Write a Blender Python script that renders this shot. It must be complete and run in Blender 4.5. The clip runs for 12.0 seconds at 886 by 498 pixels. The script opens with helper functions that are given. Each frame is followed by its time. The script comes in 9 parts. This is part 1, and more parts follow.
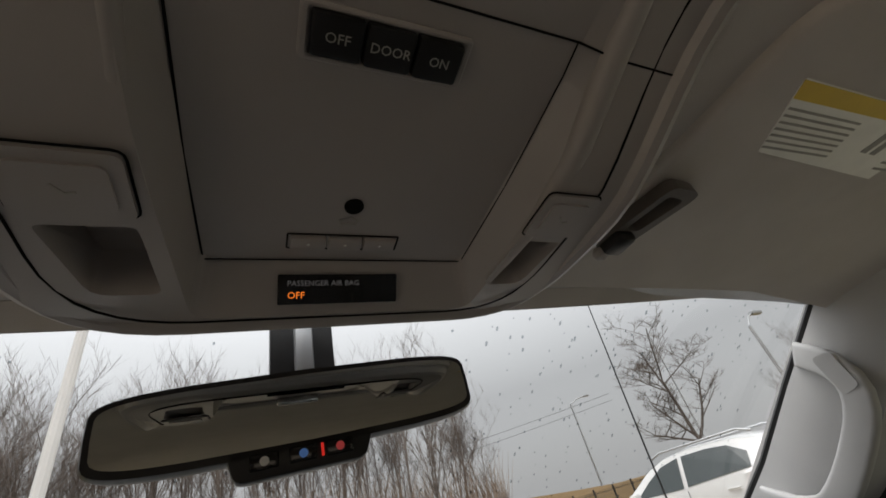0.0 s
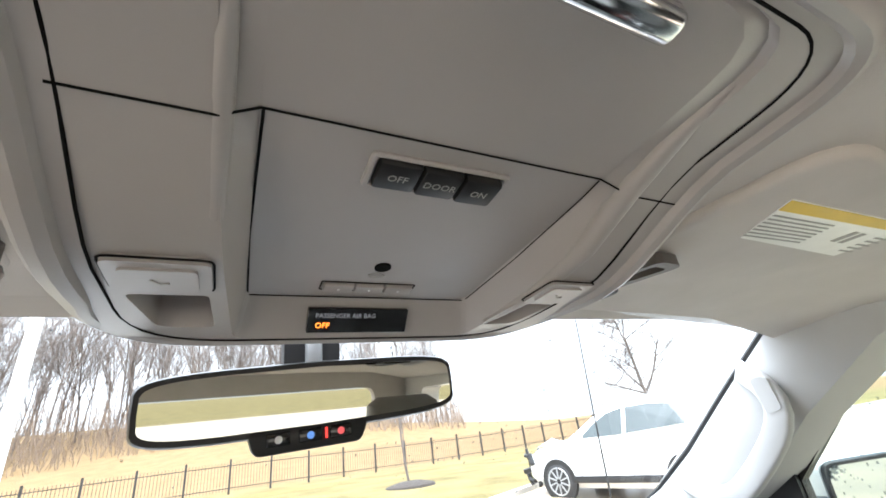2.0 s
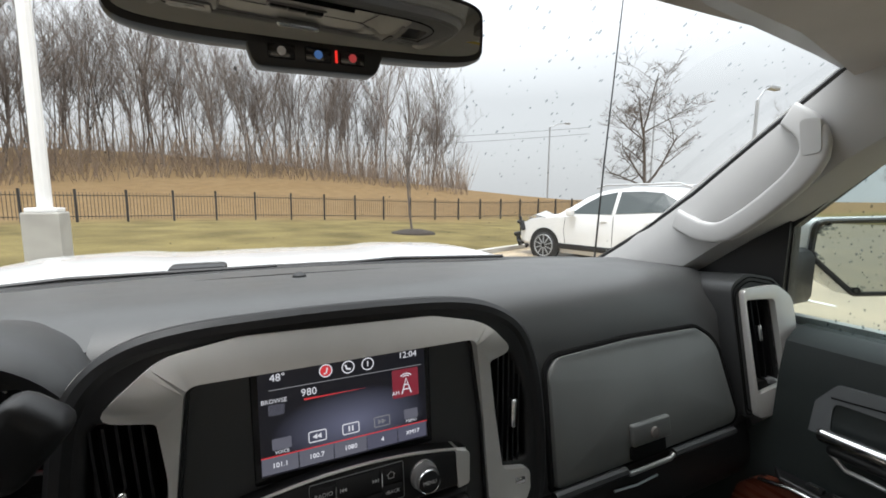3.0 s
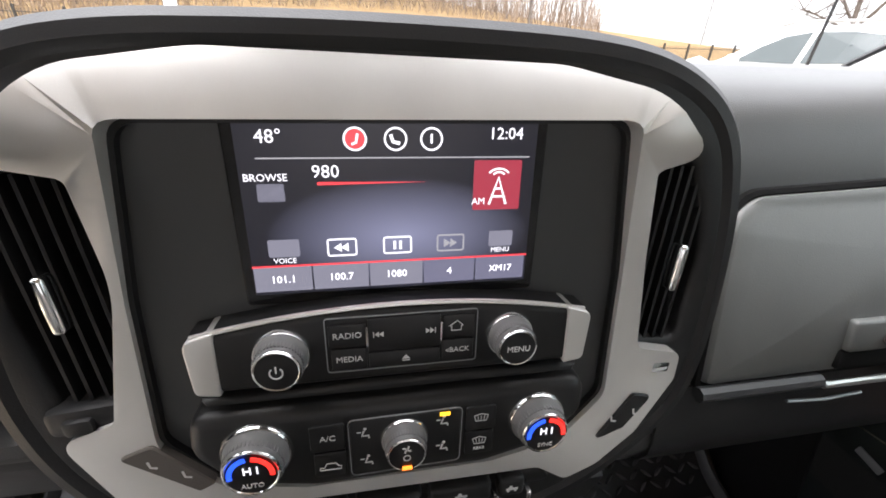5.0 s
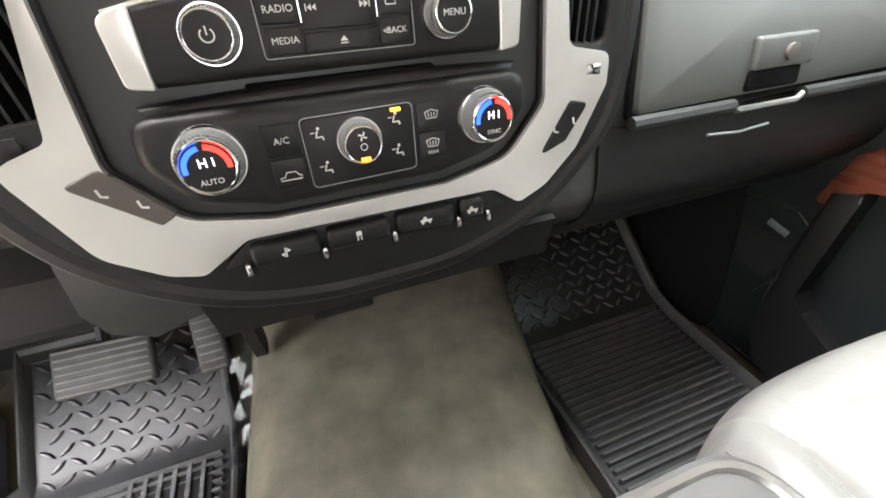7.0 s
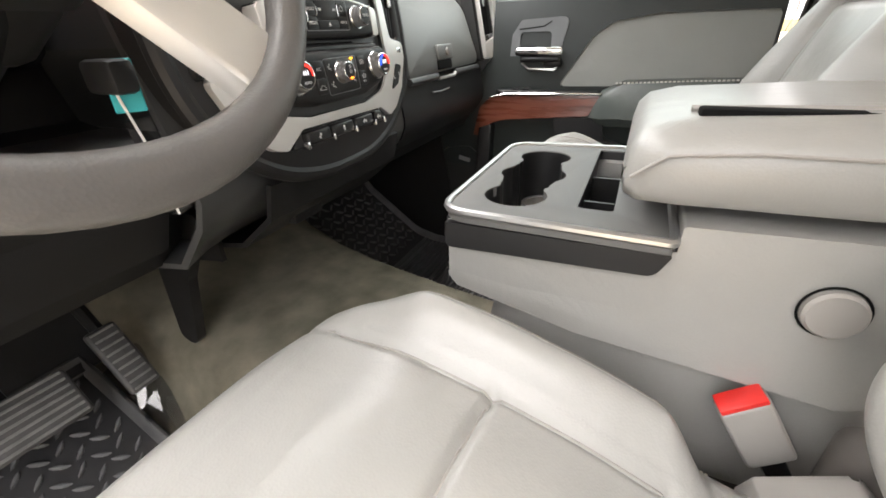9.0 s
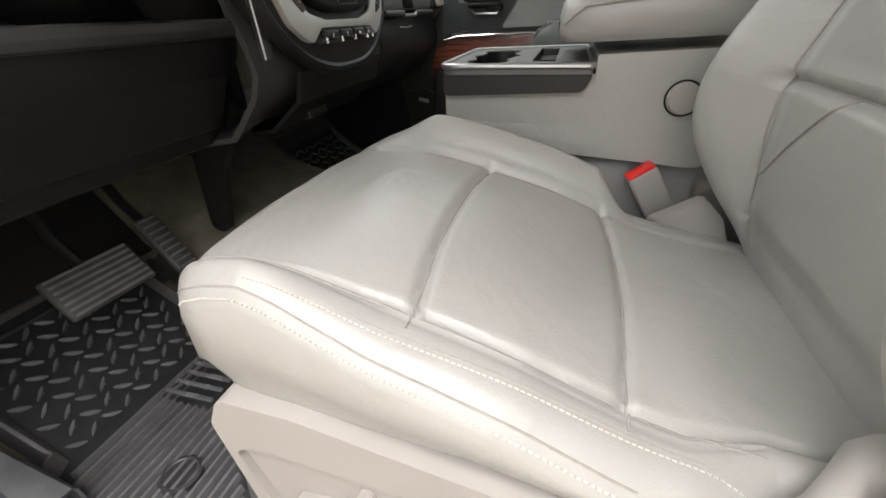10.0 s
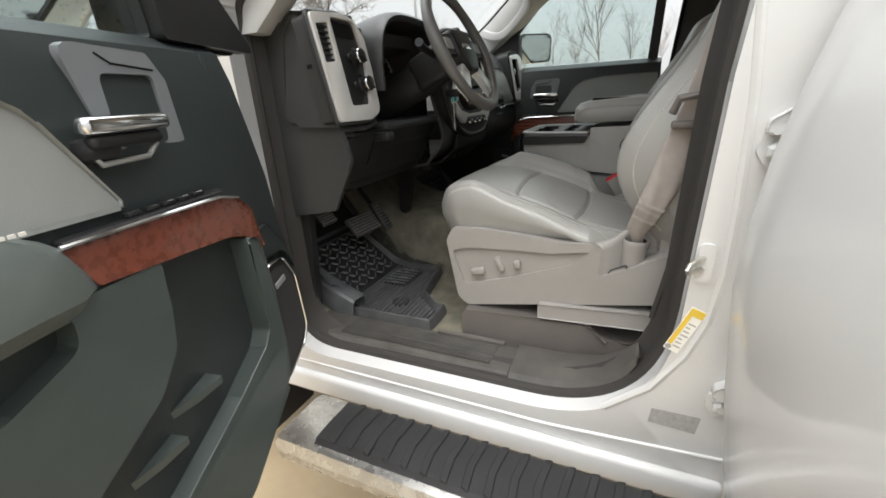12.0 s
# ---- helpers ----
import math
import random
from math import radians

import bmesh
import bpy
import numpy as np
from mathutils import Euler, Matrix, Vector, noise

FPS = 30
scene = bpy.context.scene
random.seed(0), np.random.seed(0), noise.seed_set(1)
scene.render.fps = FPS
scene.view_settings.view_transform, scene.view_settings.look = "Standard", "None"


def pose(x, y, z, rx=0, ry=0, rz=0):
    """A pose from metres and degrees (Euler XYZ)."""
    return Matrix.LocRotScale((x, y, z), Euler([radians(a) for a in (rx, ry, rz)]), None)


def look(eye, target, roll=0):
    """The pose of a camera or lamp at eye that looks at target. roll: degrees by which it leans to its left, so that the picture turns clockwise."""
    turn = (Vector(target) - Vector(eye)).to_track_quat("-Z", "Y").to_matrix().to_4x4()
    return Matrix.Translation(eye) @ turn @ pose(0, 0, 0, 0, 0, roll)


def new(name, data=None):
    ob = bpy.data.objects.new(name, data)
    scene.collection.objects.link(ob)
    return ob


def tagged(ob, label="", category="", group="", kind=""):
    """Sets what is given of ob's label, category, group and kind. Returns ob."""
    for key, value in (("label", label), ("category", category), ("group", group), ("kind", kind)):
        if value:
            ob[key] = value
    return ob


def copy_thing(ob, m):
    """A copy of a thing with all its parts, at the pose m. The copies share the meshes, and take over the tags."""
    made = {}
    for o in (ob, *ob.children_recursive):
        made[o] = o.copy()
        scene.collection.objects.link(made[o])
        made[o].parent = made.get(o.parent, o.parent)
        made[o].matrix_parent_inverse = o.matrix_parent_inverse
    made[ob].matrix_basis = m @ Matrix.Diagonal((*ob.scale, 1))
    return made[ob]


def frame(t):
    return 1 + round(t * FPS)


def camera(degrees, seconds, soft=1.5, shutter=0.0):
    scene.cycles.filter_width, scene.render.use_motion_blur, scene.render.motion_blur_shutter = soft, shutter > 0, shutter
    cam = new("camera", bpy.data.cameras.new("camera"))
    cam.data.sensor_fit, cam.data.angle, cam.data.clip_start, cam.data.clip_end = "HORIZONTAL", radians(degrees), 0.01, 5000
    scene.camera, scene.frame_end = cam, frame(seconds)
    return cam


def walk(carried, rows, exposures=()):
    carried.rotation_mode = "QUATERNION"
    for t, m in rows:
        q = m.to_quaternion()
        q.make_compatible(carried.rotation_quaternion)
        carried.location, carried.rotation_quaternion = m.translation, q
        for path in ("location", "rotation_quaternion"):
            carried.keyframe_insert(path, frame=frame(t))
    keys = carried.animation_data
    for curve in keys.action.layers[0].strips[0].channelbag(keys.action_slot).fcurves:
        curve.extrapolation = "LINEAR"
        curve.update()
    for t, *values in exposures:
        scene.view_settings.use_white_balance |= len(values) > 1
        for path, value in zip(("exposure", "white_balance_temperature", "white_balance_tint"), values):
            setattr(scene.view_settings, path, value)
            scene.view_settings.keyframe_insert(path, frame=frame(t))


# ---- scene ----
cam = camera(93.9, 12.0, soft=1.7)
PATH = [
    (0, (-0.065, -0.389, 1.541), (0.752, 1.068, 2.64), -15.8),
    (0.5, (-0.051, -0.392, 1.575), (0.683, 1.039, 2.764), -15.6),
    (1, (-0.052, -0.394, 1.597), (0.634, 0.998, 2.858), -15.3),
    (1.5, (-0.069, -0.42, 1.605), (0.652, 0.961, 2.859), -14.1),
    (2, (-0.106, -0.462, 1.605), (0.78, 1.138, 2.415), -7.6),
    (2.5, (-0.118, -0.445, 1.573), (0.842, 1.304, 1.713), -1.8),
    (3, (-0.09, -0.387, 1.497), (0.765, 1.405, 1.254), 0.5),
    (3.5, (-0.052, -0.298, 1.425), (0.606, 1.516, 0.9), 1.3),
    (3.7, (-0.039, -0.276, 1.412), (0.529, 1.542, 0.803), 1.4),
    (5.3, (-0.018, -0.207, 1.355), (0.329, 1.512, 0.393), 2.7),
    (5.5, (-0.019, -0.215, 1.337), (0.33, 1.486, 0.344), 2.1),
    (6, (-0.019, -0.233, 1.294), (0.33, 1.413, 0.213), 0.5),
    (6.5, (-0.022, -0.244, 1.267), (0.363, 1.353, 0.126), -1.0),
    (7, (-0.04, -0.299, 1.234), (0.496, 1.225, 0.055), -2.3),
    (7.5, (-0.07, -0.375, 1.218), (0.721, 1.019, 0.022), -2.3),
    (7.7, (-0.09, -0.406, 1.22), (0.834, 0.913, 0.034), -1.6),
    (9.3, (-0.66, -0.425, 1.161), (1.019, 0.205, 0.276), -1.7),
    (9.5, (-0.725, -0.411, 1.149), (0.973, 0.135, 0.243), -0.7),
    (10, (-0.844, -0.441, 1.076), (0.819, 0.061, 0.085), -2.7),
    (10.5, (-0.977, -0.49, 1.026), (0.617, 0.131, -0.01), -3.7),
    (11, (-1.15, -0.537, 1.048), (0.437, 0.216, 0.093), -2.6),
    (11.5, (-1.402, -0.576, 1.097), (0.239, 0.241, 0.297), -2.9),
    (12, (-1.706, -0.635, 1.147), (-0.015, 0.175, 0.452), -3.4),
]
# seconds, stops, white balance
EXPO = [(0.0, 0.75, 6500, 12), (0.5, 1.3, 6800, 14), (1.0, 2.35, 7050, 20), (1.5, 3.0, 6350, 14), (2.0, 3.1, 5800, 9), (2.2, 2.3, 5900, 9), (2.5, 1.6, 5900, 8), (3.0, 1.5, 6300, 10), (3.7, 1.85, 6500, 11),
        (5.3, 3.15, 6400, 16), (6.0, 3.9, 6500, 15), (6.5, 4.1, 6500, 14), (7.5, 4.05, 6650, 10), (9.3, 3.3, 6800, 14), (10.0, 2.55, 6750, 13), (10.5, 2.35, 6550, 13), (11.0, 2.3, 6500, 11), (11.5, 2.1, 6500, 10), (12.0, 1.7, 6520, 9)]
walk(cam, [(t, look(eye, target, roll)) for t, eye, target, roll in PATH], EXPO)

# ---- world and sun: a bright overcast noon ----
world = bpy.data.worlds.new("overcast_sky")
scene.world = world
world.use_nodes = True
wt = world.node_tree
sky = wt.nodes.new("ShaderNodeTexSky")
sky.sky_type = 'NISHITA'
sky.sun_disc = False
sky.sun_elevation, sky.sun_rotation = radians(76), radians(238)
sky.air_density, sky.dust_density, sky.ozone_density = 1.0, 6.0, 1.0
soften = wt.nodes.new("ShaderNodeHueSaturation")
soften.inputs["Saturation"].default_value = 0.3
wt.links.new(sky.outputs[0], soften.inputs["Color"])
cloud = wt.nodes.new("ShaderNodeMix")
cloud.data_type = 'RGBA'
cloud.inputs["Factor"].default_value = 0.82
cloud.inputs["B"].default_value = (2.4, 2.42, 2.43, 1)
wt.links.new(soften.outputs[0], cloud.inputs["A"])
# an overcast sky is about three times as bright overhead as at the horizon
where, parts, rise, scaled = [wt.nodes.new("ShaderNode" + k) for k in ("TexCoord", "SeparateXYZ", "MapRange", "VectorMath")]
rise.inputs["From Min"].default_value = 0.22
rise.inputs["To Min"].default_value, rise.inputs["To Max"].default_value = 0.85, 3.4
scaled.operation = 'SCALE'
wt.links.new(where.outputs["Generated"], parts.inputs[0])
wt.links.new(parts.outputs["Z"], rise.inputs["Value"])
wt.links.new(cloud.outputs["Result"], scaled.inputs[0])
wt.links.new(rise.outputs[0], scaled.inputs["Scale"])
wt.links.new(scaled.outputs[0], wt.nodes["Background"].inputs[0])
wt.nodes["Background"].inputs[1].default_value = 0.145
sun_data = bpy.data.lights.new("sun", 'SUN')
sun_data.energy, sun_data.angle, sun_data.color = 0.35, radians(60), (1.0, 0.99, 0.98)
sun = new("sun", sun_data)
sun.matrix_world = look((0, 0, 30), (4.2, 2.6, 10))


# ---- mesh helpers ----
def thing(name, label, category, at=(0, 0, 0), group="", kind=""):
    ob = new(name)
    ob.location = at
    ob.empty_display_size = 0.05
    return tagged(ob, label, category, group, kind)


def solid(name, bm, material, smooth=True, angle=35):
    me = bpy.data.meshes.new(name)
    bmesh.ops.recalc_face_normals(bm, faces=bm.faces)
    if smooth:
        lim = radians(angle)
        for f in bm.faces:
            f.smooth = True
        for e in bm.edges:
            e.smooth = len(e.link_faces) == 2 and e.calc_face_angle(0) < lim
    bm.to_mesh(me)
    bm.free()
    me.materials.append(material)
    return new(name, me)


def part(name, bm, material, parent, label="", smooth=True, angle=35):
    ob = solid(name, bm, material, smooth, angle)
    ob.parent = parent
    if parent.type == 'EMPTY':
        ob.matrix_parent_inverse = Matrix.Translation(parent.location).inverted()
    if label:
        tagged(ob, label)
    return ob


def box(x0, x1, y0, y1, z0, z1, bevel=0.0, seg=2, bm=None):
    own = bmesh.new()
    bmesh.ops.create_cube(own, size=1)
    own.transform(Matrix.LocRotScale(((x0 + x1) / 2, (y0 + y1) / 2, (z0 + z1) / 2), None, (abs(x1 - x0), abs(y1 - y0), abs(z1 - z0))))
    if bevel:
        bmesh.ops.bevel(own, geom=own.edges[:], offset=bevel, segments=seg, profile=0.5, affect='EDGES')
    return join(own, bm)


def join(own, bm):
    if bm is None:
        return own
    me = bpy.data.meshes.new("t")
    own.to_mesh(me)
    own.free()
    bm.from_mesh(me)
    bpy.data.meshes.remove(me)
    return bm


def moved(bm, m):
    bm.transform(m)
    return bm


def arc_poly(points, seg=5):
    """A polygon with rounded corners from (x, y, radius) rows."""
    out, n = [], len(points)
    for i in range(n):
        p, a, b = Vector(points[i][:2]), Vector(points[i - 1][:2]), Vector(points[(i + 1) % n][:2])
        r = points[i][2] if len(points[i]) > 2 else 0
        if r <= 0:
            out.append(p)
            continue
        da, db = (a - p).normalized(), (b - p).normalized()
        half = da.angle(db) / 2
        d = min(r / math.tan(half), (a - p).length * 0.49, (b - p).length * 0.49)
        s, e = p + da * d, p + db * d
        for k in range(seg + 1):
            t = k / seg
            out.append((1 - t) ** 2 * s + 2 * t * (1 - t) * p + t ** 2 * e)
    return out


def rrect(x0, x1, y0, y1, r, seg=5):
    return arc_poly([(x0, y0, r), (x1, y0, r), (x1, y1, r), (x0, y1, r)], seg)


def disc(cx, cy, r, n=24, ry=None):
    return [Vector((cx + r * math.cos(2 * math.pi * k / n), cy + (ry or r) * math.sin(2 * math.pi * k / n))) for k in range(n)]


def plate(outline, z0, z1, holes=(), bevel=0.0, seg=2, bm=None):
    """A flat piece with holes between two heights, in its own x, y, z."""
    own = bmesh.new()
    for loop in (outline, *holes):
        vs = [own.verts.new((p[0], p[1], z0)) for p in loop]
        for i in range(len(vs)):
            own.edges.new((vs[i - 1], vs[i]))
    bmesh.ops.triangle_fill(own, use_beauty=True, use_dissolve=False, edges=own.edges[:])
    if not holes:
        bmesh.ops.dissolve_faces(own, faces=own.faces[:])
    top = bmesh.ops.extrude_face_region(own, geom=own.faces[:])
    vs = [g for g in top["geom"] if isinstance(g, bmesh.types.BMVert)]
    bmesh.ops.translate(own, verts=vs, vec=(0, 0, z1 - z0))
    bmesh.ops.recalc_face_normals(own, faces=own.faces[:])
    if bevel:
        hi = set(vs)
        es = [e for e in own.edges if e.verts[0] in hi and e.verts[1] in hi and len(e.link_faces) == 2 and e.calc_face_angle(0) > 0.9]
        bmesh.ops.bevel(own, geom=es, offset=bevel, segments=seg, profile=0.5, affect='EDGES', clamp_overlap=True)
    return join(own, bm)


def loft(rings, closed=True, caps=True, bm=None):
    """A skin over rings of equal length; closed: each ring runs round."""
    own = bmesh.new()
    vs = [[own.verts.new(p) for p in ring] for ring in rings]
    n = len(rings[0])
    for a, b in zip(vs, vs[1:]):
        for i in range(n if closed else n - 1):
            j = (i + 1) % n
            own.faces.new((a[i], a[j], b[j], b[i]))
    if closed and caps:
        own.faces.new(vs[0][::-1])
        own.faces.new(vs[-1])
    return join(own, bm)


def sheet(rows, thick, bm=None):
    """An open skin over rows of points with a thickness downwards along its normals."""
    own = loft(rows, closed=False)
    bmesh.ops.recalc_face_normals(own, faces=own.faces[:])
    bmesh.ops.solidify(own, geom=own.faces[:], thickness=thick)
    return join(own, bm)


def tube(points, r, n=8, closed=False, bm=None, caps=True):
    """A round bar along points; r: one radius or one for each point."""
    pts = [Vector(p) for p in points]
    m = len(pts)
    rr = r if isinstance(r, (list, tuple)) else [r] * m
    rings, side = [], None
    for i, p in enumerate(pts):
        a = pts[i - 1] if (i or closed) else p
        b = pts[(i + 1) % m] if (i < m - 1 or closed) else p
        d = (b - a).normalized()
        if side is None:
            side = d.orthogonal().normalized()
        side = (side - d * side.dot(d)).normalized()
        up = d.cross(side)
        rings.append([p + (side * math.cos(2 * math.pi * k / n) + up * math.sin(2 * math.pi * k / n)) * rr[i] for k in range(n)])
    if closed:
        rings.append(rings[0])
        own = loft(rings, True, False)
        bmesh.ops.remove_doubles(own, verts=own.verts[:], dist=1e-6)
        return join(own, bm)
    return loft(rings, True, caps, bm)


def lathe(profile, n=24, bm=None):
    """A turned piece about its z axis from (radius, z) rows."""
    rings = [[(r * math.cos(2 * math.pi * k / n), r * math.sin(2 * math.pi * k / n), z) for k in range(n)] for r, z in profile]
    return loft(rings, True, True, bm)


def prism(profile, x0, x1, bevel=0.0, seg=2, bm=None):
    """A (y, z) outline drawn out along x."""
    own = plate([(p[0], p[1]) for p in profile], 0, 1)
    own.transform(Matrix(((0, 0, x1 - x0, x0), (1, 0, 0, 0), (0, 1, 0, 0), (0, 0, 0, 1))))
    if bevel:
        bmesh.ops.recalc_face_normals(own, faces=own.faces[:])
        es = [e for e in own.edges if len(e.link_faces) == 2 and e.calc_face_angle(0) > 0.5]
        bmesh.ops.bevel(own, geom=es, offset=bevel, segments=seg, profile=0.5, affect='EDGES', clamp_overlap=True)
    return join(own, bm)


def stroke(points, w, z0, z1, bm=None, closed=False):
    """A thin raised line of width w along flat points."""
    pts = [Vector(p[:2]) for p in points]
    own = bmesh.new()
    m = len(pts)
    rows = []
    for i, p in enumerate(pts):
        a = pts[i - 1] if (i or closed) else p
        b = pts[(i + 1) % m] if (i < m - 1 or closed) else p
        d = (b - a).normalized()
        nrm = Vector((-d.y, d.x)) * w / 2
        rows.append([(p.x + nrm.x, p.y + nrm.y, z0), (p.x + nrm.x, p.y + nrm.y, z1), (p.x - nrm.x, p.y - nrm.y, z1), (p.x - nrm.x, p.y - nrm.y, z0)])
    if closed:
        rows.append(rows[0])
    loft(rows, True, not closed, own)
    return join(own, bm)


def lettering(text, size, m, bm=None, deep=0.0004):
    cu = bpy.data.curves.new("t", 'FONT')
    cu.body, cu.size, cu.align_x, cu.align_y, cu.extrude = text, size, 'CENTER', 'CENTER', deep
    cu.resolution_u = 2
    ob = bpy.data.objects.new("t", cu)
    scene.collection.objects.link(ob)
    me = bpy.data.meshes.new_from_object(ob)
    me.transform(m)
    own = bm if bm is not None else bmesh.new()
    own.from_mesh(me)
    bpy.data.objects.remove(ob)
    bpy.data.curves.remove(cu)
    bpy.data.meshes.remove(me)
    return own


# ---- materials ----
def surface(name, color, rough=0.5, metal=0.0, var=0.12, scale=40.0, grain=300.0, bump=0.1, spec=0.5, coat=0.0, stretch=(1, 1, 1), dist=0.001, vrough=0.08, tint=None, random_part=0.0):
    m = bpy.data.materials.new(name)
    m.use_nodes = True
    t = m.node_tree
    b = t.nodes["Principled BSDF"]
    b.inputs["Metallic"].default_value = metal
    b.inputs["Specular IOR Level"].default_value = spec
    b.inputs["Coat Weight"].default_value = coat
    b.inputs["Coat Roughness"].default_value = 0.08
    co = t.nodes.new("ShaderNodeTexCoord")
    mp = t.nodes.new("ShaderNodeMapping")
    mp.inputs["Scale"].default_value = stretch
    t.links.new(co.outputs["Object"], mp.inputs["Vector"])
    n1 = t.nodes.new("ShaderNodeTexNoise")
    n1.inputs["Scale"].default_value, n1.inputs["Detail"].default_value = scale, 5
    n2 = t.nodes.new("ShaderNodeTexNoise")
    n2.inputs["Scale"].default_value, n2.inputs["Detail"].default_value = grain, 3
    for n in (n1, n2):
        t.links.new(mp.outputs[0], n.inputs["Vector"])
    mix = t.nodes.new("ShaderNodeMix")
    mix.data_type = 'RGBA'
    lo = [c * (1 - var) for c in color]
    hi = [min(1, c * (1 + var)) for c in (tint or color)]
    mix.inputs["A"].default_value, mix.inputs["B"].default_value = (*lo, 1), (*hi, 1)
    add = t.nodes.new("ShaderNodeMath")
    add.operation = 'MULTIPLY_ADD'
    add.inputs[1].default_value = 0.35
    t.links.new(n2.outputs["Fac"], add.inputs[0])
    sub = t.nodes.new("ShaderNodeMapRange")
    sub.inputs["From Min"].default_value, sub.inputs["From Max"].default_value = 0.3, 0.7
    sub.inputs["To Max"].default_value = 0.65
    t.links.new(n1.outputs["Fac"], sub.inputs["Value"])
    t.links.new(sub.outputs[0], add.inputs[2])
    t.links.new(add.outputs[0], mix.inputs["Factor"])
    col = mix.outputs["Result"]
    if random_part:
        oi = t.nodes.new("ShaderNodeObjectInfo")
        hs = t.nodes.new("ShaderNodeHueSaturation")
        mr = t.nodes.new("ShaderNodeMapRange")
        mr.inputs["To Min"].default_value, mr.inputs["To Max"].default_value = 1 - random_part, 1 + random_part
        t.links.new(oi.outputs["Random"], mr.inputs["Value"])
        t.links.new(mr.outputs[0], hs.inputs["Value"])
        t.links.new(col, hs.inputs["Color"])
        col = hs.outputs[0]
    t.links.new(col, b.inputs["Base Color"])
    rr = t.nodes.new("ShaderNodeMapRange")
    rr.inputs["To Min"].default_value, rr.inputs["To Max"].default_value = max(0.02, rough - vrough), min(1, rough + vrough)
    t.links.new(n1.outputs["Fac"], rr.inputs["Value"])
    t.links.new(rr.outputs[0], b.inputs["Roughness"])
    if bump:
        bp = t.nodes.new("ShaderNodeBump")
        bp.inputs["Strength"].default_value, bp.inputs["Distance"].default_value = bump, dist
        t.links.new(n2.outputs["Fac"], bp.inputs["Height"])
        t.links.new(bp.outputs[0], b.inputs["Normal"])
    return m


def glowing(name, color, strength):
    m = bpy.data.materials.new(name)
    m.use_nodes = True
    b = m.node_tree.nodes["Principled BSDF"]
    b.inputs["Base Color"].default_value = (0.02, 0.02, 0.02, 1)
    b.inputs["Roughness"].default_value = 0.3
    b.inputs["Emission Color"].default_value = (*color, 1)
    b.inputs["Emission Strength"].default_value = strength
    return m


def backlit(name, centre, radii, inner, outer, strength):
    """A lit display whose light falls off from its middle."""
    m = glowing(name, outer, strength)
    t = m.node_tree
    co, mp, gr, mx = t.nodes.new("ShaderNodeTexCoord"), t.nodes.new("ShaderNodeMapping"), t.nodes.new("ShaderNodeTexGradient"), t.nodes.new("ShaderNodeMix")
    mp.inputs["Scale"].default_value = [1 / r if r else 0 for r in radii]
    mp.inputs["Location"].default_value = [-c / r if r else 0 for c, r in zip(centre, radii)]
    gr.gradient_type = 'SPHERICAL'
    mx.data_type = 'RGBA'
    mx.inputs["A"].default_value, mx.inputs["B"].default_value = (*outer, 1), (*inner, 1)
    t.links.new(co.outputs["Object"], mp.inputs["Vector"])
    t.links.new(mp.outputs[0], gr.inputs["Vector"])
    t.links.new(gr.outputs["Fac"], mx.inputs["Factor"])
    t.links.new(mx.outputs["Result"], t.nodes["Principled BSDF"].inputs["Emission Color"])
    return m


def smooth_loop(points, rounds=2):
    """Cuts the corners of a closed outline."""
    for _ in range(rounds):
        out = []
        for p, q in zip(points, points[1:] + points[:1]):
            out += [p.lerp(q, 0.25), p.lerp(q, 0.75)]
        points = out
    return points


def leather(name, color, rough=0.37):
    """Hide with fine pebbled cells and slow creases."""
    m = surface(name, color, rough, var=0.07, scale=7, grain=350, bump=0.0, vrough=0.07, spec=0.55)
    t = m.node_tree
    b = t.nodes["Principled BSDF"]
    co = t.nodes.new("ShaderNodeTexCoord")
    v = t.nodes.new("ShaderNodeTexVoronoi")
    v.inputs["Scale"].default_value = 420
    w = t.nodes.new("ShaderNodeTexNoise")
    w.inputs["Scale"].default_value, w.inputs["Detail"].default_value, w.inputs["Distortion"].default_value = 9, 4, 0.8
    for n in (v, w):
        t.links.new(co.outputs["Object"], n.inputs["Vector"])
    b1, b2 = t.nodes.new("ShaderNodeBump"), t.nodes.new("ShaderNodeBump")
    b1.inputs["Strength"].default_value, b1.inputs["Distance"].default_value = 0.25, 0.0006
    b2.inputs["Strength"].default_value, b2.inputs["Distance"].default_value = 0.36, 0.012
    t.links.new(v.outputs["Distance"], b1.inputs["Height"])
    t.links.new(w.outputs["Fac"], b2.inputs["Height"])
    t.links.new(b1.outputs[0], b2.inputs["Normal"])
    t.links.new(b2.outputs[0], b.inputs["Normal"])
    return m


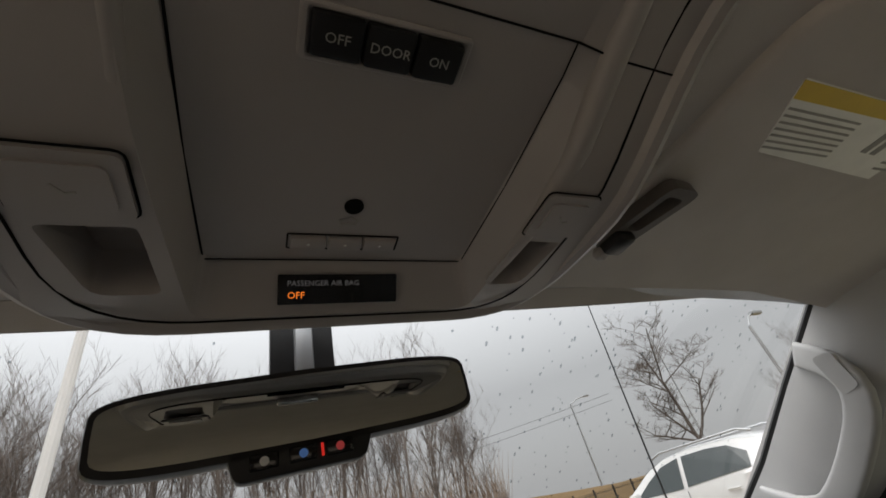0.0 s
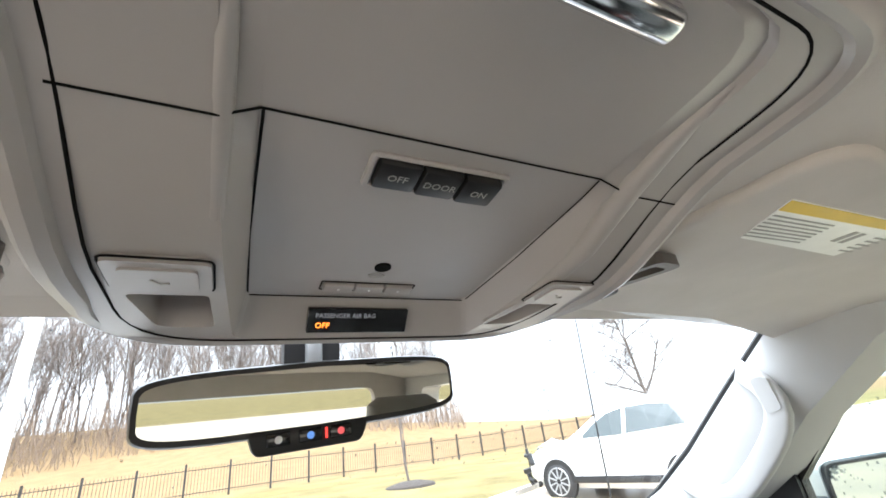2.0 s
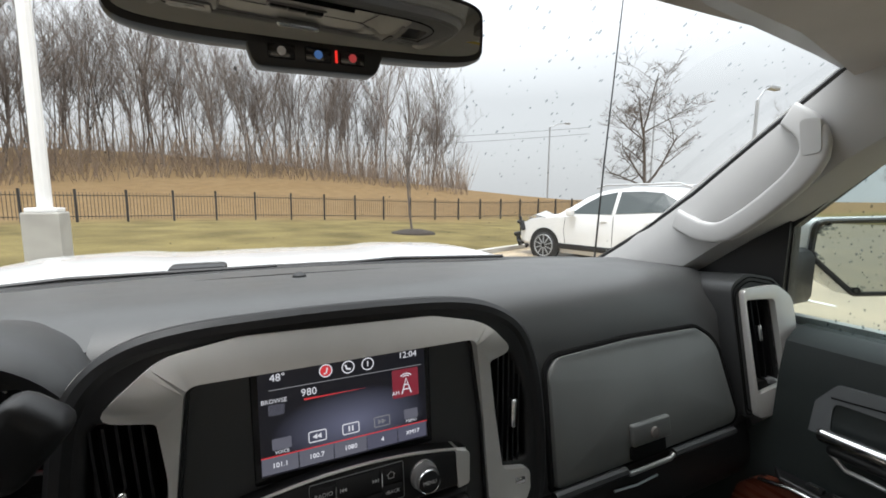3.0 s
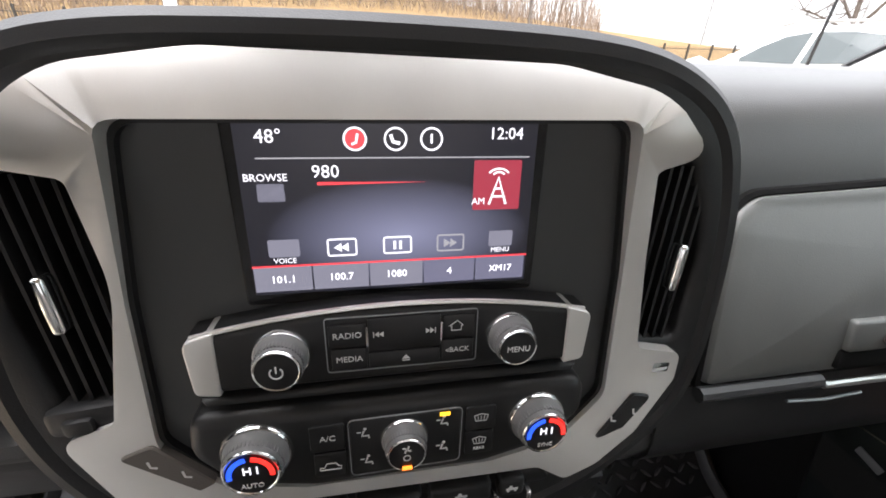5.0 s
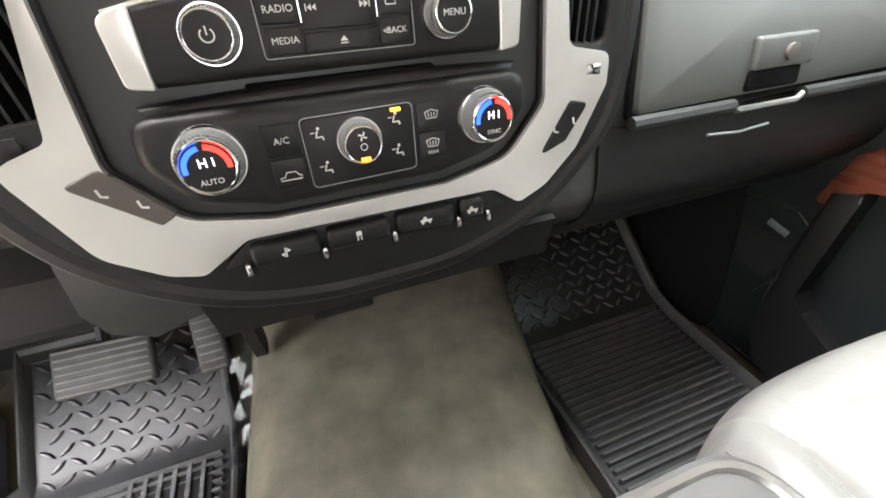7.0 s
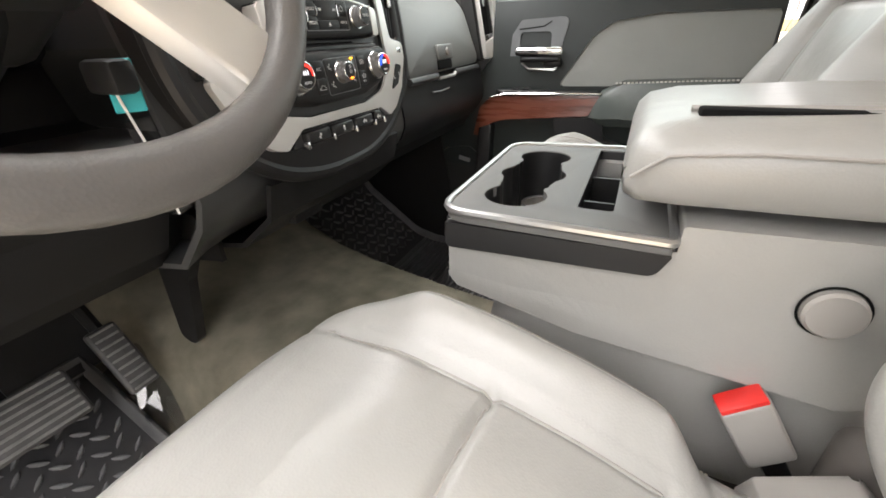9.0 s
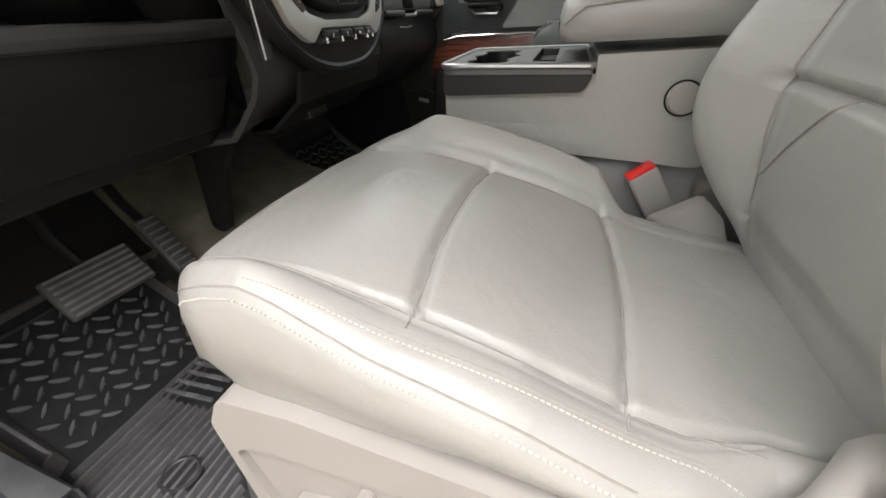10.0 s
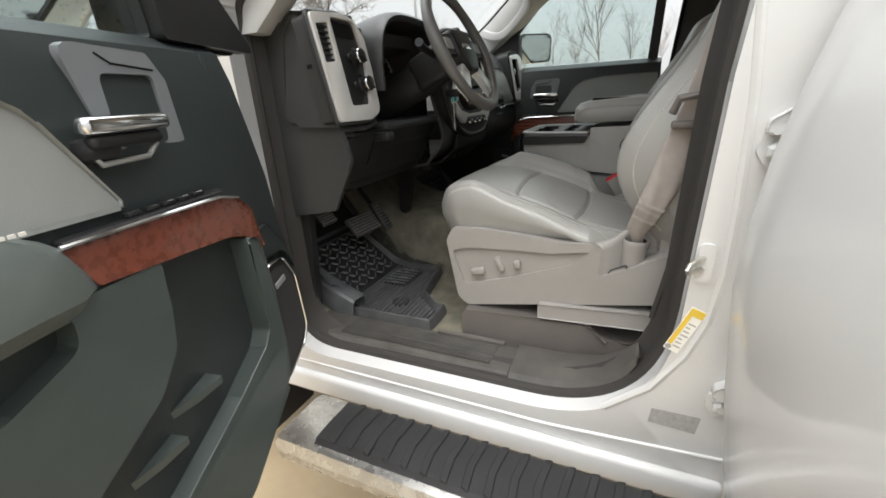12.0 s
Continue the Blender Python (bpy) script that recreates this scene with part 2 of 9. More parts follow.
def glass(name, tint=(0.9, 0.95, 0.93), haze=0.025):
    """Thin clear pane: mostly see-through, with a weak mirror image."""
    m = bpy.data.materials.new(name)
    m.use_nodes = True
    t = m.node_tree
    t.nodes.remove(t.nodes["Principled BSDF"])
    out = t.nodes["Material Output"]
    tr, gl, mx = t.nodes.new("ShaderNodeBsdfTransparent"), t.nodes.new("ShaderNodeBsdfGlossy"), t.nodes.new("ShaderNodeMixShader")
    tr.inputs[0].default_value = (*tint, 1)
    gl.inputs["Roughness"].default_value = 0.02
    lw = t.nodes.new("ShaderNodeLayerWeight")
    lw.inputs["Blend"].default_value = 0.5
    pw = t.nodes.new("ShaderNodeMath")
    pw.operation = 'POWER'
    pw.inputs[1].default_value = 4.0
    ma = t.nodes.new("ShaderNodeMath")
    ma.operation = 'MULTIPLY_ADD'
    ma.inputs[1].default_value, ma.inputs[2].default_value = 0.5, haze
    t.links.new(lw.outputs["Facing"], pw.inputs[0])
    t.links.new(pw.outputs[0], ma.inputs[0])
    t.links.new(ma.outputs[0], mx.inputs[0])
    t.links.new(tr.outputs[0], mx.inputs[1])
    t.links.new(gl.outputs[0], mx.inputs[2])
    t.links.new(mx.outputs[0], out.inputs[0])
    return m


HEADLINER = surface("headliner_cloth", (0.56, 0.525, 0.49), 0.95, var=0.06, scale=15, grain=900, bump=0.4, spec=0.1, dist=0.0008)
GREYPLASTIC = surface("warm_grey_plastic", (0.36, 0.335, 0.32), 0.34, var=0.04, scale=12, grain=1200, bump=0.12, spec=0.55, dist=0.0004)
SEATPLASTIC = surface("seat_trim_plastic", (0.305, 0.289, 0.270), 0.52, var=0.05, scale=14, grain=1100, bump=0.2, spec=0.35, dist=0.0005)
PILLARPLASTIC = surface("pillar_plastic", (0.43, 0.43, 0.425), 0.65, var=0.05, scale=12, grain=1000, bump=0.2, spec=0.3, dist=0.0005)
DASH = surface("soft_dash_plastic", (0.030, 0.0312, 0.0316), 0.43, var=0.15, scale=10, grain=900, bump=0.35, spec=0.45, dist=0.0006)
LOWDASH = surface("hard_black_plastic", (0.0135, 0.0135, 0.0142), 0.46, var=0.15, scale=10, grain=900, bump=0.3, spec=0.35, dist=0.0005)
DASHTOP = surface("grey_dash_skin", (0.050, 0.0512, 0.0508), 0.40, var=0.12, scale=10, grain=900, bump=0.35, spec=0.5, dist=0.0006)
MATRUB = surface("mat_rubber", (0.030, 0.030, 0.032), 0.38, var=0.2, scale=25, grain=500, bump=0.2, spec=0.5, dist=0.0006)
GLOVE = surface("glove_box_skin", (0.095, 0.099, 0.095), 0.42, var=0.12, scale=10, grain=800, bump=0.35, spec=0.5, dist=0.0006)
RIM = surface("satin_dark_chrome", (0.42, 0.42, 0.41), 0.3, 0.8, var=0.05, scale=20, bump=0)
STACKBLACK = surface("satin_stack_plastic", (0.045, 0.047, 0.048), 0.33, var=0.08, scale=12, grain=1000, bump=0.12, spec=0.5, dist=0.0004)
BLACK = surface("black_plastic", (0.0125, 0.0125, 0.013), 0.42, var=0.15, scale=20, grain=900, bump=0.15, spec=0.35, dist=0.0004)
# Near-black for seams, and for wells and slots whose shade is in the colour
GAP = surface("dark_gap_shade", (0.006, 0.006, 0.006), 0.9, var=0.1, bump=0, spec=0.1)
RUBBER = surface("black_rubber", (0.018, 0.018, 0.019), 0.55, var=0.25, scale=25, grain=500, bump=0.3, spec=0.4, dist=0.0008)
SEAL = surface("door_seal_rubber", (0.035, 0.032, 0.03), 0.7, var=0.15, scale=30, grain=700, bump=0.3, spec=0.3)
SILL = surface("sill_plastic", (0.052, 0.048, 0.045), 0.42, var=0.2, scale=14, grain=700, bump=0.3, spec=0.5, tint=(0.082, 0.076, 0.069))
BOXPLASTIC = surface("taupe_plastic", (0.115, 0.103, 0.094), 0.45, var=0.1, scale=14, grain=900, bump=0.25, spec=0.3)
SILVER = surface("satin_silver_paint", (0.72, 0.71, 0.684), 0.31, 0.5, var=0.05, scale=20, grain=1500, bump=0.05, stretch=(1, 1, 1), dist=0.0002)
CHROME = surface("chrome", (0.78, 0.78, 0.78), 0.12, 1.0, var=0.03, scale=20, bump=0)
PAINT = surface("white_car_paint", (0.585, 0.585, 0.578), 0.25, var=0.03, scale=5, grain=60, bump=0.0, coat=0.6, vrough=0.05)
LEATHER = leather("light_grey_leather", (0.305, 0.300, 0.282), 0.33)
DOORDARK = surface("dark_door_plastic", (0.0180, 0.0228, 0.0226), 0.42, var=0.15, scale=10, grain=900, bump=0.3, spec=0.4, dist=0.0006)
# Lower door plastic, paler and greener: daylight sheen is in the colour
DOORPLASTIC = surface("satin_daylit_door_plastic", (0.040, 0.050, 0.047), 0.40, var=0.15, scale=14, grain=900, bump=0.12, dist=0.0004)
DOORARM = leather("dark_door_leather", (0.078, 0.090, 0.083), 0.42)
DOORLEATHER = leather("grey_door_leather", (0.20, 0.205, 0.195), 0.5)
WHEELLEATHER = leather("charcoal_wheel_leather", (0.105, 0.10, 0.095), 0.42)
SEAM = surface("sewn_seam", (0.28, 0.265, 0.245), 0.8, var=0.15, scale=200, bump=0)
STITCH = surface("pale_thread", (0.55, 0.53, 0.49), 0.8, var=0.1, bump=0)
CARPET = surface("taupe_carpet", (0.215, 0.20, 0.155), 1.0, var=0.35, scale=18, grain=800, bump=1.0, spec=0.05, dist=0.003)
WOOD = surface("red_brown_wood_veneer", (0.115, 0.030, 0.016), 0.28, var=0.45, scale=60, grain=240, bump=0.05, coat=0.6, stretch=(1, 0.08, 1))
RED = surface("red_plastic", (0.7, 0.03, 0.025), 0.4, bump=0)
PAPERWHITE = surface("white_label", (0.82, 0.81, 0.76), 0.35, var=0.06, bump=0)
PAPERYELLOW = surface("yellow_label", (0.75, 0.52, 0.06), 0.6, var=0.06, bump=0)
GREYPRINT = surface("grey_print", (0.35, 0.34, 0.31), 0.7, bump=0)
WHITEPRINT = surface("white_print", (0.7, 0.7, 0.7), 0.6, bump=0)
STEEL = surface("zinc_steel", (0.6, 0.58, 0.52), 0.3, 1.0, var=0.1, scale=60, bump=0.05)
FILM = glass("clear_plastic_film", (0.6, 0.62, 0.66), haze=0.06)
BELTWEB = surface("taupe_belt_webbing", (0.36, 0.325, 0.30), 0.8, var=0.1, scale=40, grain=900, bump=0.8, stretch=(1, 1, 1), dist=0.001, spec=0.2)
MIRROR = surface("mirror_silver", (0.45, 0.465, 0.45), 0.02, 1.0, var=0.0, bump=0, vrough=0.0)
WINDSCREEN = glass("windscreen_glass", (0.93, 0.95, 0.94))
SIDEGLASS = glass("side_glass", (0.80, 0.86, 0.85))
GLOSSBLACK = surface("gloss_black", (0.008, 0.008, 0.009), 0.12, var=0.05, bump=0, vrough=0.03)
KNOBRUBBER = surface("grey_knob_rubber", (0.16, 0.16, 0.16), 0.5, var=0.1, scale=60, bump=0.1)
UI_GLOW = backlit("screen_light", (0.004, 0, 1.262), (0.082, 0, 0.036), (0.22, 0.23, 0.34), (0.010, 0.010, 0.016), 0.19)
UI_GREY = glowing("screen_grey", (0.4, 0.4, 0.42), 0.17)
UI_RED = glowing("screen_red", (0.8, 0.05, 0.06), 0.254)
UI_KEY = glowing("screen_key", (0.42, 0.42, 0.52), 0.095)
UI_KEY2 = glowing("screen_key_dim", (0.25, 0.25, 0.36), 0.115)
UI_WHITE = glowing("screen_white", (0.95, 0.95, 1.0), 0.242)
UI_DARKTEXT = glowing("screen_dark_text", (0.85, 0.85, 0.9), 0.363)
UI_TILE = glowing("screen_tile", (0.30, 0.03, 0.05), 0.234)
ARCBLUE = glowing("lit_blue", (0.02, 0.10, 1.0), 0.265)
ARCRED = glowing("lit_red", (1.0, 0.03, 0.02), 0.291)
ORANGE = glowing("lit_orange", (1.0, 0.22, 0.02), 0.503)
AMBER = glowing("lit_amber", (1.0, 0.5, 0.02), 0.436)
UI_DIM = glowing("dim_display_print", (0.35, 0.33, 0.32), 0.0872)
BLUEMARK = glowing("blue_button_mark", (0.1, 0.25, 0.6), 0.145)
REDMARK = glowing("red_button_mark", (0.6, 0.06, 0.06), 0.182)
CONSOLETOP = surface("satin_grey_trim", (0.11, 0.108, 0.103), 0.55, 0.0, var=0.06, scale=20, grain=900, bump=0.1)
TEAL = surface("teal_paper", (0.02, 0.35, 0.38), 0.6, bump=0)
PEDALRUB = surface("worn_pedal_rubber", (0.17, 0.168, 0.165), 0.6, var=0.3, scale=40, bump=0.2)
PEDALPAD = surface("pedal_pad_rubber", (0.06, 0.06, 0.06), 0.55, var=0.3, scale=40, bump=0.2)
# Treads far paler than the mat base: their glints are in the colour
TREAD = surface("mat_rubber_glints", (0.15, 0.151, 0.155), 0.26, var=0.3, scale=30, grain=500, bump=0.15)
# Ridges too are lightened for the light they catch
MATRIDGE = surface("mat_ridge_rubber_lit", (0.115, 0.115, 0.118), 0.34, var=0.3, scale=30, grain=500, bump=0.15)
MATEDGE = surface("dusty_mat_rubber", (0.075, 0.075, 0.076), 0.45, var=0.35, scale=18, grain=300, bump=0.3)
MATFLANGE = surface("dusty_clear_rubber", (0.10, 0.103, 0.107), 0.32, var=0.45, scale=14, grain=260, bump=0.3)


# ---- outdoors ----
def lie(x, y):
    """Height of the land."""
    def ease(a, b, v):
        k = min(1, max(0, (v - a) / (b - a)))
        return k * k * (3 - 2 * k)
    z = -0.08 + 0.22 * ease(2.5, 7, y)
    left = ease(10, -8, x - 0.25 * y)
    z += 0.3 * left * ease(4, 9, y)
    z += ease(24, 66, y + 0.25 * x) * (0.7 + 6.2 * ease(60, -20, x))
    return z


GRASS = surface("winter_grass", (0.108, 0.088, 0.038), 1.0, var=0.5, scale=0.6, grain=9, bump=0.8, spec=0.05, dist=0.05, tint=(0.13, 0.105, 0.045))


def field_beyond():
    """Mown lawn gives way to tan standing grass past the fence."""
    t = GRASS.node_tree
    b = t.nodes["Principled BSDF"]
    lawn = b.inputs["Base Color"].links[0].from_socket
    co, sp, no, ad, mr, n2, tan, mx = [t.nodes.new("ShaderNode" + k) for k in ("TexCoord", "SeparateXYZ", "TexNoise", "Math", "MapRange", "TexNoise", "Mix", "Mix")]
    no.inputs["Scale"].default_value, n2.inputs["Scale"].default_value, n2.inputs["Detail"].default_value = 0.15, 1.2, 6
    ad.operation = 'MULTIPLY_ADD'
    ad.inputs[1].default_value = 6.0
    mr.inputs["From Min"].default_value, mr.inputs["From Max"].default_value = 22.5, 27.5
    for m in (tan, mx):
        m.data_type = 'RGBA'
    tan.inputs["A"].default_value, tan.inputs["B"].default_value = (0.10, 0.064, 0.030, 1), (0.19, 0.131, 0.068, 1)
    t.links.new(co.outputs["Object"], sp.inputs[0])
    t.links.new(co.outputs["Object"], no.inputs["Vector"])
    t.links.new(co.outputs["Object"], n2.inputs["Vector"])
    t.links.new(no.outputs["Fac"], ad.inputs[0])
    t.links.new(sp.outputs["Y"], ad.inputs[2])
    t.links.new(ad.outputs[0], mr.inputs["Value"])
    t.links.new(n2.outputs["Fac"], tan.inputs["Factor"])
    t.links.new(mr.outputs[0], mx.inputs["Factor"])
    t.links.new(lawn, mx.inputs["A"])
    t.links.new(tan.outputs["Result"], mx.inputs["B"])
    t.links.new(mx.outputs["Result"], b.inputs["Base Color"])


field_beyond()
TAR = surface("wet_concrete", (0.30, 0.235, 0.15), 0.35, var=0.25, scale=0.7, grain=30, bump=0.3, spec=0.5, dist=0.004)
LINEPAINT = surface("white_line_paint", (0.65, 0.65, 0.62), 0.5, var=0.15, scale=8, bump=0.1)
# Bark lightened for distance haze, which is mixed straight into its colour
BARK = surface("hazy_bare_bark", (0.137, 0.115, 0.101), 0.95, var=0.35, scale=3, grain=20, bump=0.5, spec=0.1, dist=0.01, random_part=0.3)
IRON = surface("black_iron", (0.022, 0.02, 0.02), 0.5, bump=0.1)
MULCH = surface("dark_mulch", (0.03, 0.022, 0.016), 1.0, var=0.5, scale=20, grain=60, bump=1.0, dist=0.03)
POLEWHITE = surface("white_pole_paint", (0.75, 0.75, 0.75), 0.4, var=0.05, scale=2, bump=0)
CONCRETE = surface("grey_concrete", (0.36, 0.35, 0.32), 0.9, var=0.2, scale=3, grain=60, bump=0.4, dist=0.004)
GALV = surface("galvanised_steel", (0.35, 0.36, 0.37), 0.5, 0.6, var=0.1, scale=3, bump=0)
BRUSH = surface("far_brush", (0.20, 0.15, 0.11), 1.0, var=0.4, scale=0.6, grain=5, bump=0.5, spec=0.05, dist=0.1)


def land():
    xs = [-900, -400, -200, -120] + [-80 + 4 * i for i in range(41)] + [120, 200, 400, 900]
    ys = [-900, -300, -100, -40, -10, 0, 2, 4, 6, 8, 10] + [12 + 3 * i for i in range(26)] + [110, 150, 300, 900]
    rows = [[(x, y, lie(x, y) - 0.03) for x in xs] for y in ys]
    bm = loft(rows, closed=False)
    return tagged(solid("ground", bm, GRASS), "dead tan winter grass rising to a low bank", "ground", kind="structure")


land()
xs = [-40 + 2 * i for i in range(51)]
ks = [0, 0.3, 0.5, 0.6, 0.65, 0.7, 0.75, 0.8, 0.84, 0.88, 0.91, 0.94, 0.96, 0.98, 1.0]


def brink(x):
    """Where the lot ends and the grass begins."""
    return 5.6 + 0.45 * x if x < 14 else 11.9


lot = loft([[(x, -40 + (brink(x) + 40) * k, lie(x, -40 + (brink(x) + 40) * k)) for x in xs] for k in ks], closed=False)
tagged(solid("pavement", lot, TAR), "wet tan concrete of a parking lot", "pavement", kind="structure")
kerb = loft([[(x, brink(x) + d, lie(x, brink(x)) + h) for d, h in ((-0.05, -0.1), (-0.05, 0.10), (0.12, 0.10), (0.12, -0.1))] for x in xs])
tagged(solid("kerb", kerb, CONCRETE), "low grey concrete kerb along the grass", "kerb", kind="structure")
for i, x in enumerate((4.9, 7.9, 10.9)):
    bm = loft([[(x + dx, y, lie(x, y) + 0.006) for dx in (-0.05, 0.05)] for y in (2.4, 4, 5, 6, 7, 7.6)], closed=False)
    tagged(solid("parking_line", bm, LINEPAINT), "white painted parking line on wet concrete", "parking line", "parking lines", "structure")


def bare_tree(seed, height, spread, trunk_r, forks=5, depth=4, lean=0.1, low=0.4, high=1.3):
    """A leafless tree: tapered trunk with limbs, and a crown of fine twigs."""
    rnd = random.Random(seed)
    trunk, twigs = bmesh.new(), bmesh.new()

    def grow(p, d, length, r, level):
        pts, rad = [p.copy()], [r]
        steps = 4 if level < 2 else 3
        for k in range(steps):
            d = (d + Vector((rnd.uniform(-1, 1), rnd.uniform(-1, 1), rnd.uniform(-0.25, 0.6))) * 0.16).normalized()
            p = p + d * length / steps
            pts.append(p.copy())
            rad.append(r * (1 - 0.55 * (k + 1) / steps))
        tube(pts, rad, 6 if level == 0 else (4 if level < 3 else 3), bm=trunk if level < 2 else twigs)
        if level >= depth:
            return
        kids = forks if level else forks + 3
        for k in range(kids):
            f = rnd.uniform(0.3 if level else 0.28, 1.0)
            i = min(steps - 1, int(f * steps))
            q = pts[i].lerp(pts[i + 1], f * steps - i)
            a = rnd.uniform(0, 2 * math.pi)
            out = Vector((math.cos(a), math.sin(a), rnd.uniform(low, high))) * spread + d * 0.8
            grow(q, out.normalized(), length * rnd.uniform(0.38, 0.62), max(0.011, rad[i] * rnd.uniform(0.45, 0.65)), level + 1)

    grow(Vector((0, 0, -0.2)), Vector((rnd.uniform(-lean, lean), rnd.uniform(-lean, lean), 1)).normalized(), height * 0.72, trunk_r, 0)
    return trunk, twigs


def tree_thing(seed, height, spread, trunk_r, forks, depth, label, group, lean=0.1, low=0.4, high=1.3):
    t = thing("bare_tree", label, "tree", group=group)
    a, b = bare_tree(seed, height, spread, trunk_r, forks, depth, lean, low, high)
    part("trunk", a, BARK, t, smooth=False)
    part("crown", b, BARK, t, smooth=False)
    return t


rnd = random.Random(5)
kinds = [tree_thing(11 + s, h, sp, r, 6, 3, "tall leafless grey-brown tree at the wood's edge", "trees of the wood", 0.12)
         for s, (h, sp, r) in enumerate(((16, 0.75, 0.105), (14, 0.9, 0.085), (18, 0.65, 0.12), (12, 1.0, 0.08), (15, 0.75, 0.095)))]
spots = []
for i in range(150):
    az = rnd.uniform(-52, 27)
    dist = rnd.uniform(46, 82)
    spots.append((dist * math.sin(radians(az)), dist * math.cos(radians(az)), rnd.choice(kinds), rnd.uniform(0, 360), rnd.uniform(0.75, 1.15)))
for k, t in enumerate(kinds):
    t.matrix_basis = pose(-30 + 12 * k, 60, lie(-30 + 12 * k, 60), 0, 0, 40 * k)
for x, y, t, turn, s in spots:
    c = copy_thing(t, pose(x, y, lie(x, y), 0, 0, turn))
    c.scale = (s, s, s)

young = tree_thing(41, 4.4, 0.34, 0.045, 5, 3, "slim young leafless tree in a mulch ring", "", 0.03)
young.matrix_basis = pose(5.3, 13.4, lie(5.3, 13.4))
bm = lathe([(0.0, 0.14), (0.35, 0.12), (0.75, 0.03), (0.85, -0.1), (0.0, -0.1)], 20)
ring = part("mulch_ring", bm, MULCH, thing("mulch_ring", "low ring of dark wet mulch in grass", "mulch", (5.3, 13.4, lie(5.3, 13.4))))
ring.matrix_parent_inverse = Matrix()
wide = tree_thing(57, 9.6, 1.7, 0.17, 6, 4, "broad leafless tree behind the lot", "", 0.05, -0.15, 0.85)
wide.matrix_basis = pose(25, 19, lie(25, 19) - 0.5)
copy_thing(kinds[3], pose(44, -6, -0.2, 0, 0, 50))
copy_thing(kinds[1], pose(52, 4, -0.2, 0, 0, 120))
for k in range(16):
    c = copy_thing(kinds[k % 5], pose(60 + 7 * (k % 4), -34 + 5.2 * k, -0.3, 0, 0, 77 * k))
    c.scale = (0.7, 0.7, 0.7)


def brush_band():
    bm = bmesh.new()
    r = random.Random(8)
    for i in range(4200):
        az, d = r.uniform(-54, 29), r.uniform(44, 60)
        x, y = d * math.sin(radians(az)), d * math.cos(radians(az))
        z = lie(x, y)
        h = r.uniform(0.6, 2.6) if r.random() < 0.6 else r.uniform(2.0, 5.0)
        a = r.uniform(-0.5, 0.5)
        tube([(x, y, z - 0.1), (x + a * h * 0.5, y, z + h * 0.6), (x + a * h, y + a, z + h)], [0.026, 0.02, 0.008], 3, bm=bm, caps=False)
    return bm


tagged(solid("undergrowth", brush_band(), BRUSH, smooth=False), "leafless brown undergrowth along the wood", "undergrowth", kind="stuff")


def far_wood():
    bm = bmesh.new()
    r = random.Random(3)
    for i in range(260):
        az, d = r.uniform(-56, 28), r.uniform(75, 100)
        x, y = d * math.sin(radians(az)), d * math.cos(radians(az))
        z = lie(x, y)
        h = r.uniform(9, 17) * (1 - max(0, az) / 60)
        a = r.uniform(-0.12, 0.12)
        tube([(x, y, z - 0.3), (x + a * h * 0.5, y, z + h * 0.5), (x + a * h + r.uniform(-1, 1), y, z + h)], [0.10, 0.06, 0.02], 3, bm=bm, caps=False)
        for k in range(12):
            f = r.uniform(0.3, 0.95)
            p = Vector((x + a * h * f, y, z + h * f))
            q = p + Vector((r.uniform(-1, 1) * 2.2, r.uniform(-1, 1), r.uniform(1, 3)))
            tube([p, q], [0.03, 0.01], 3, bm=bm, caps=False)
    return bm


tagged(solid("far_woods", far_wood(), BARK, smooth=False), "dense leafless grey-brown wood behind the bank", "woods", kind="stuff")


def fence():
    f = thing("fence", "low black iron picket fence across the grass", "fence", (3, 20, 0))
    a, b = Vector((-26.0, 19.5, 0)), Vector((30.0, 24.0, 0))
    n = 34
    for i in range(n + 1):
        p = a.lerp(b, i / n)
        z = lie(p.x, p.y)
        part("post", box(p.x - 0.04, p.x + 0.04, p.y - 0.04, p.y + 0.04, z - 0.2, z + 1.3), IRON, f, smooth=False)
        if i < n:
            q = a.lerp(b, (i + 1) / n)
            zq = lie(q.x, q.y)
            for h in (0.2, 1.05):
                part("rail", tube([(p.x, p.y, z + h), (q.x, q.y, zq + h)], 0.022, 4), IRON, f, smooth=False)
    bm = bmesh.new()
    m = n * 14
    for i in range(m):
        p = a.lerp(b, i / m)
        z = lie(p.x, p.y)
        tube([(p.x, p.y, z + 0.08), (p.x, p.y, z + 1.18)], 0.011, 4, bm=bm)
    tagged(part("picket", bm, IRON, f, smooth=False), kind="stuff")


fence()


def light_pole(x, y, ground, h, r, label, block=True, arm=None):
    p = thing("light_pole", label, "light pole", (x, y, ground))
    base = ground
    if block:
        part("base", moved(lathe([(0.25, -0.2), (0.25, 0.74), (0.235, 0.76), (0.0, 0.76)], 4), Matrix.Translation((x, y, ground)) @ pose(0, 0, 0, 0, 0, 45)), CONCRETE, p, "square concrete base", smooth=False)
        base = ground + 0.76
        part("base_plate", box(x - 0.15, x + 0.15, y - 0.15, y + 0.15, base, base + 0.05, 0.01), POLEWHITE, p)
    part("pole", tube([(x, y, base), (x, y, base + h)], [r, r * 0.8], 10), POLEWHITE if block else GALV, p)
    if arm:
        t = (x, y, base + h)
        part("arm", tube([t, (x + arm * 0.5, y, base + h + 0.5), (x + arm, y, base + h + 0.7)], r * 0.5, 6), GALV, p)
        part("lamp_head", box(x + arm - 0.1, x + arm + 0.7, y - 0.15, y + 0.15, base + h + 0.6, base + h + 0.8, 0.05), GALV, p)
    return p


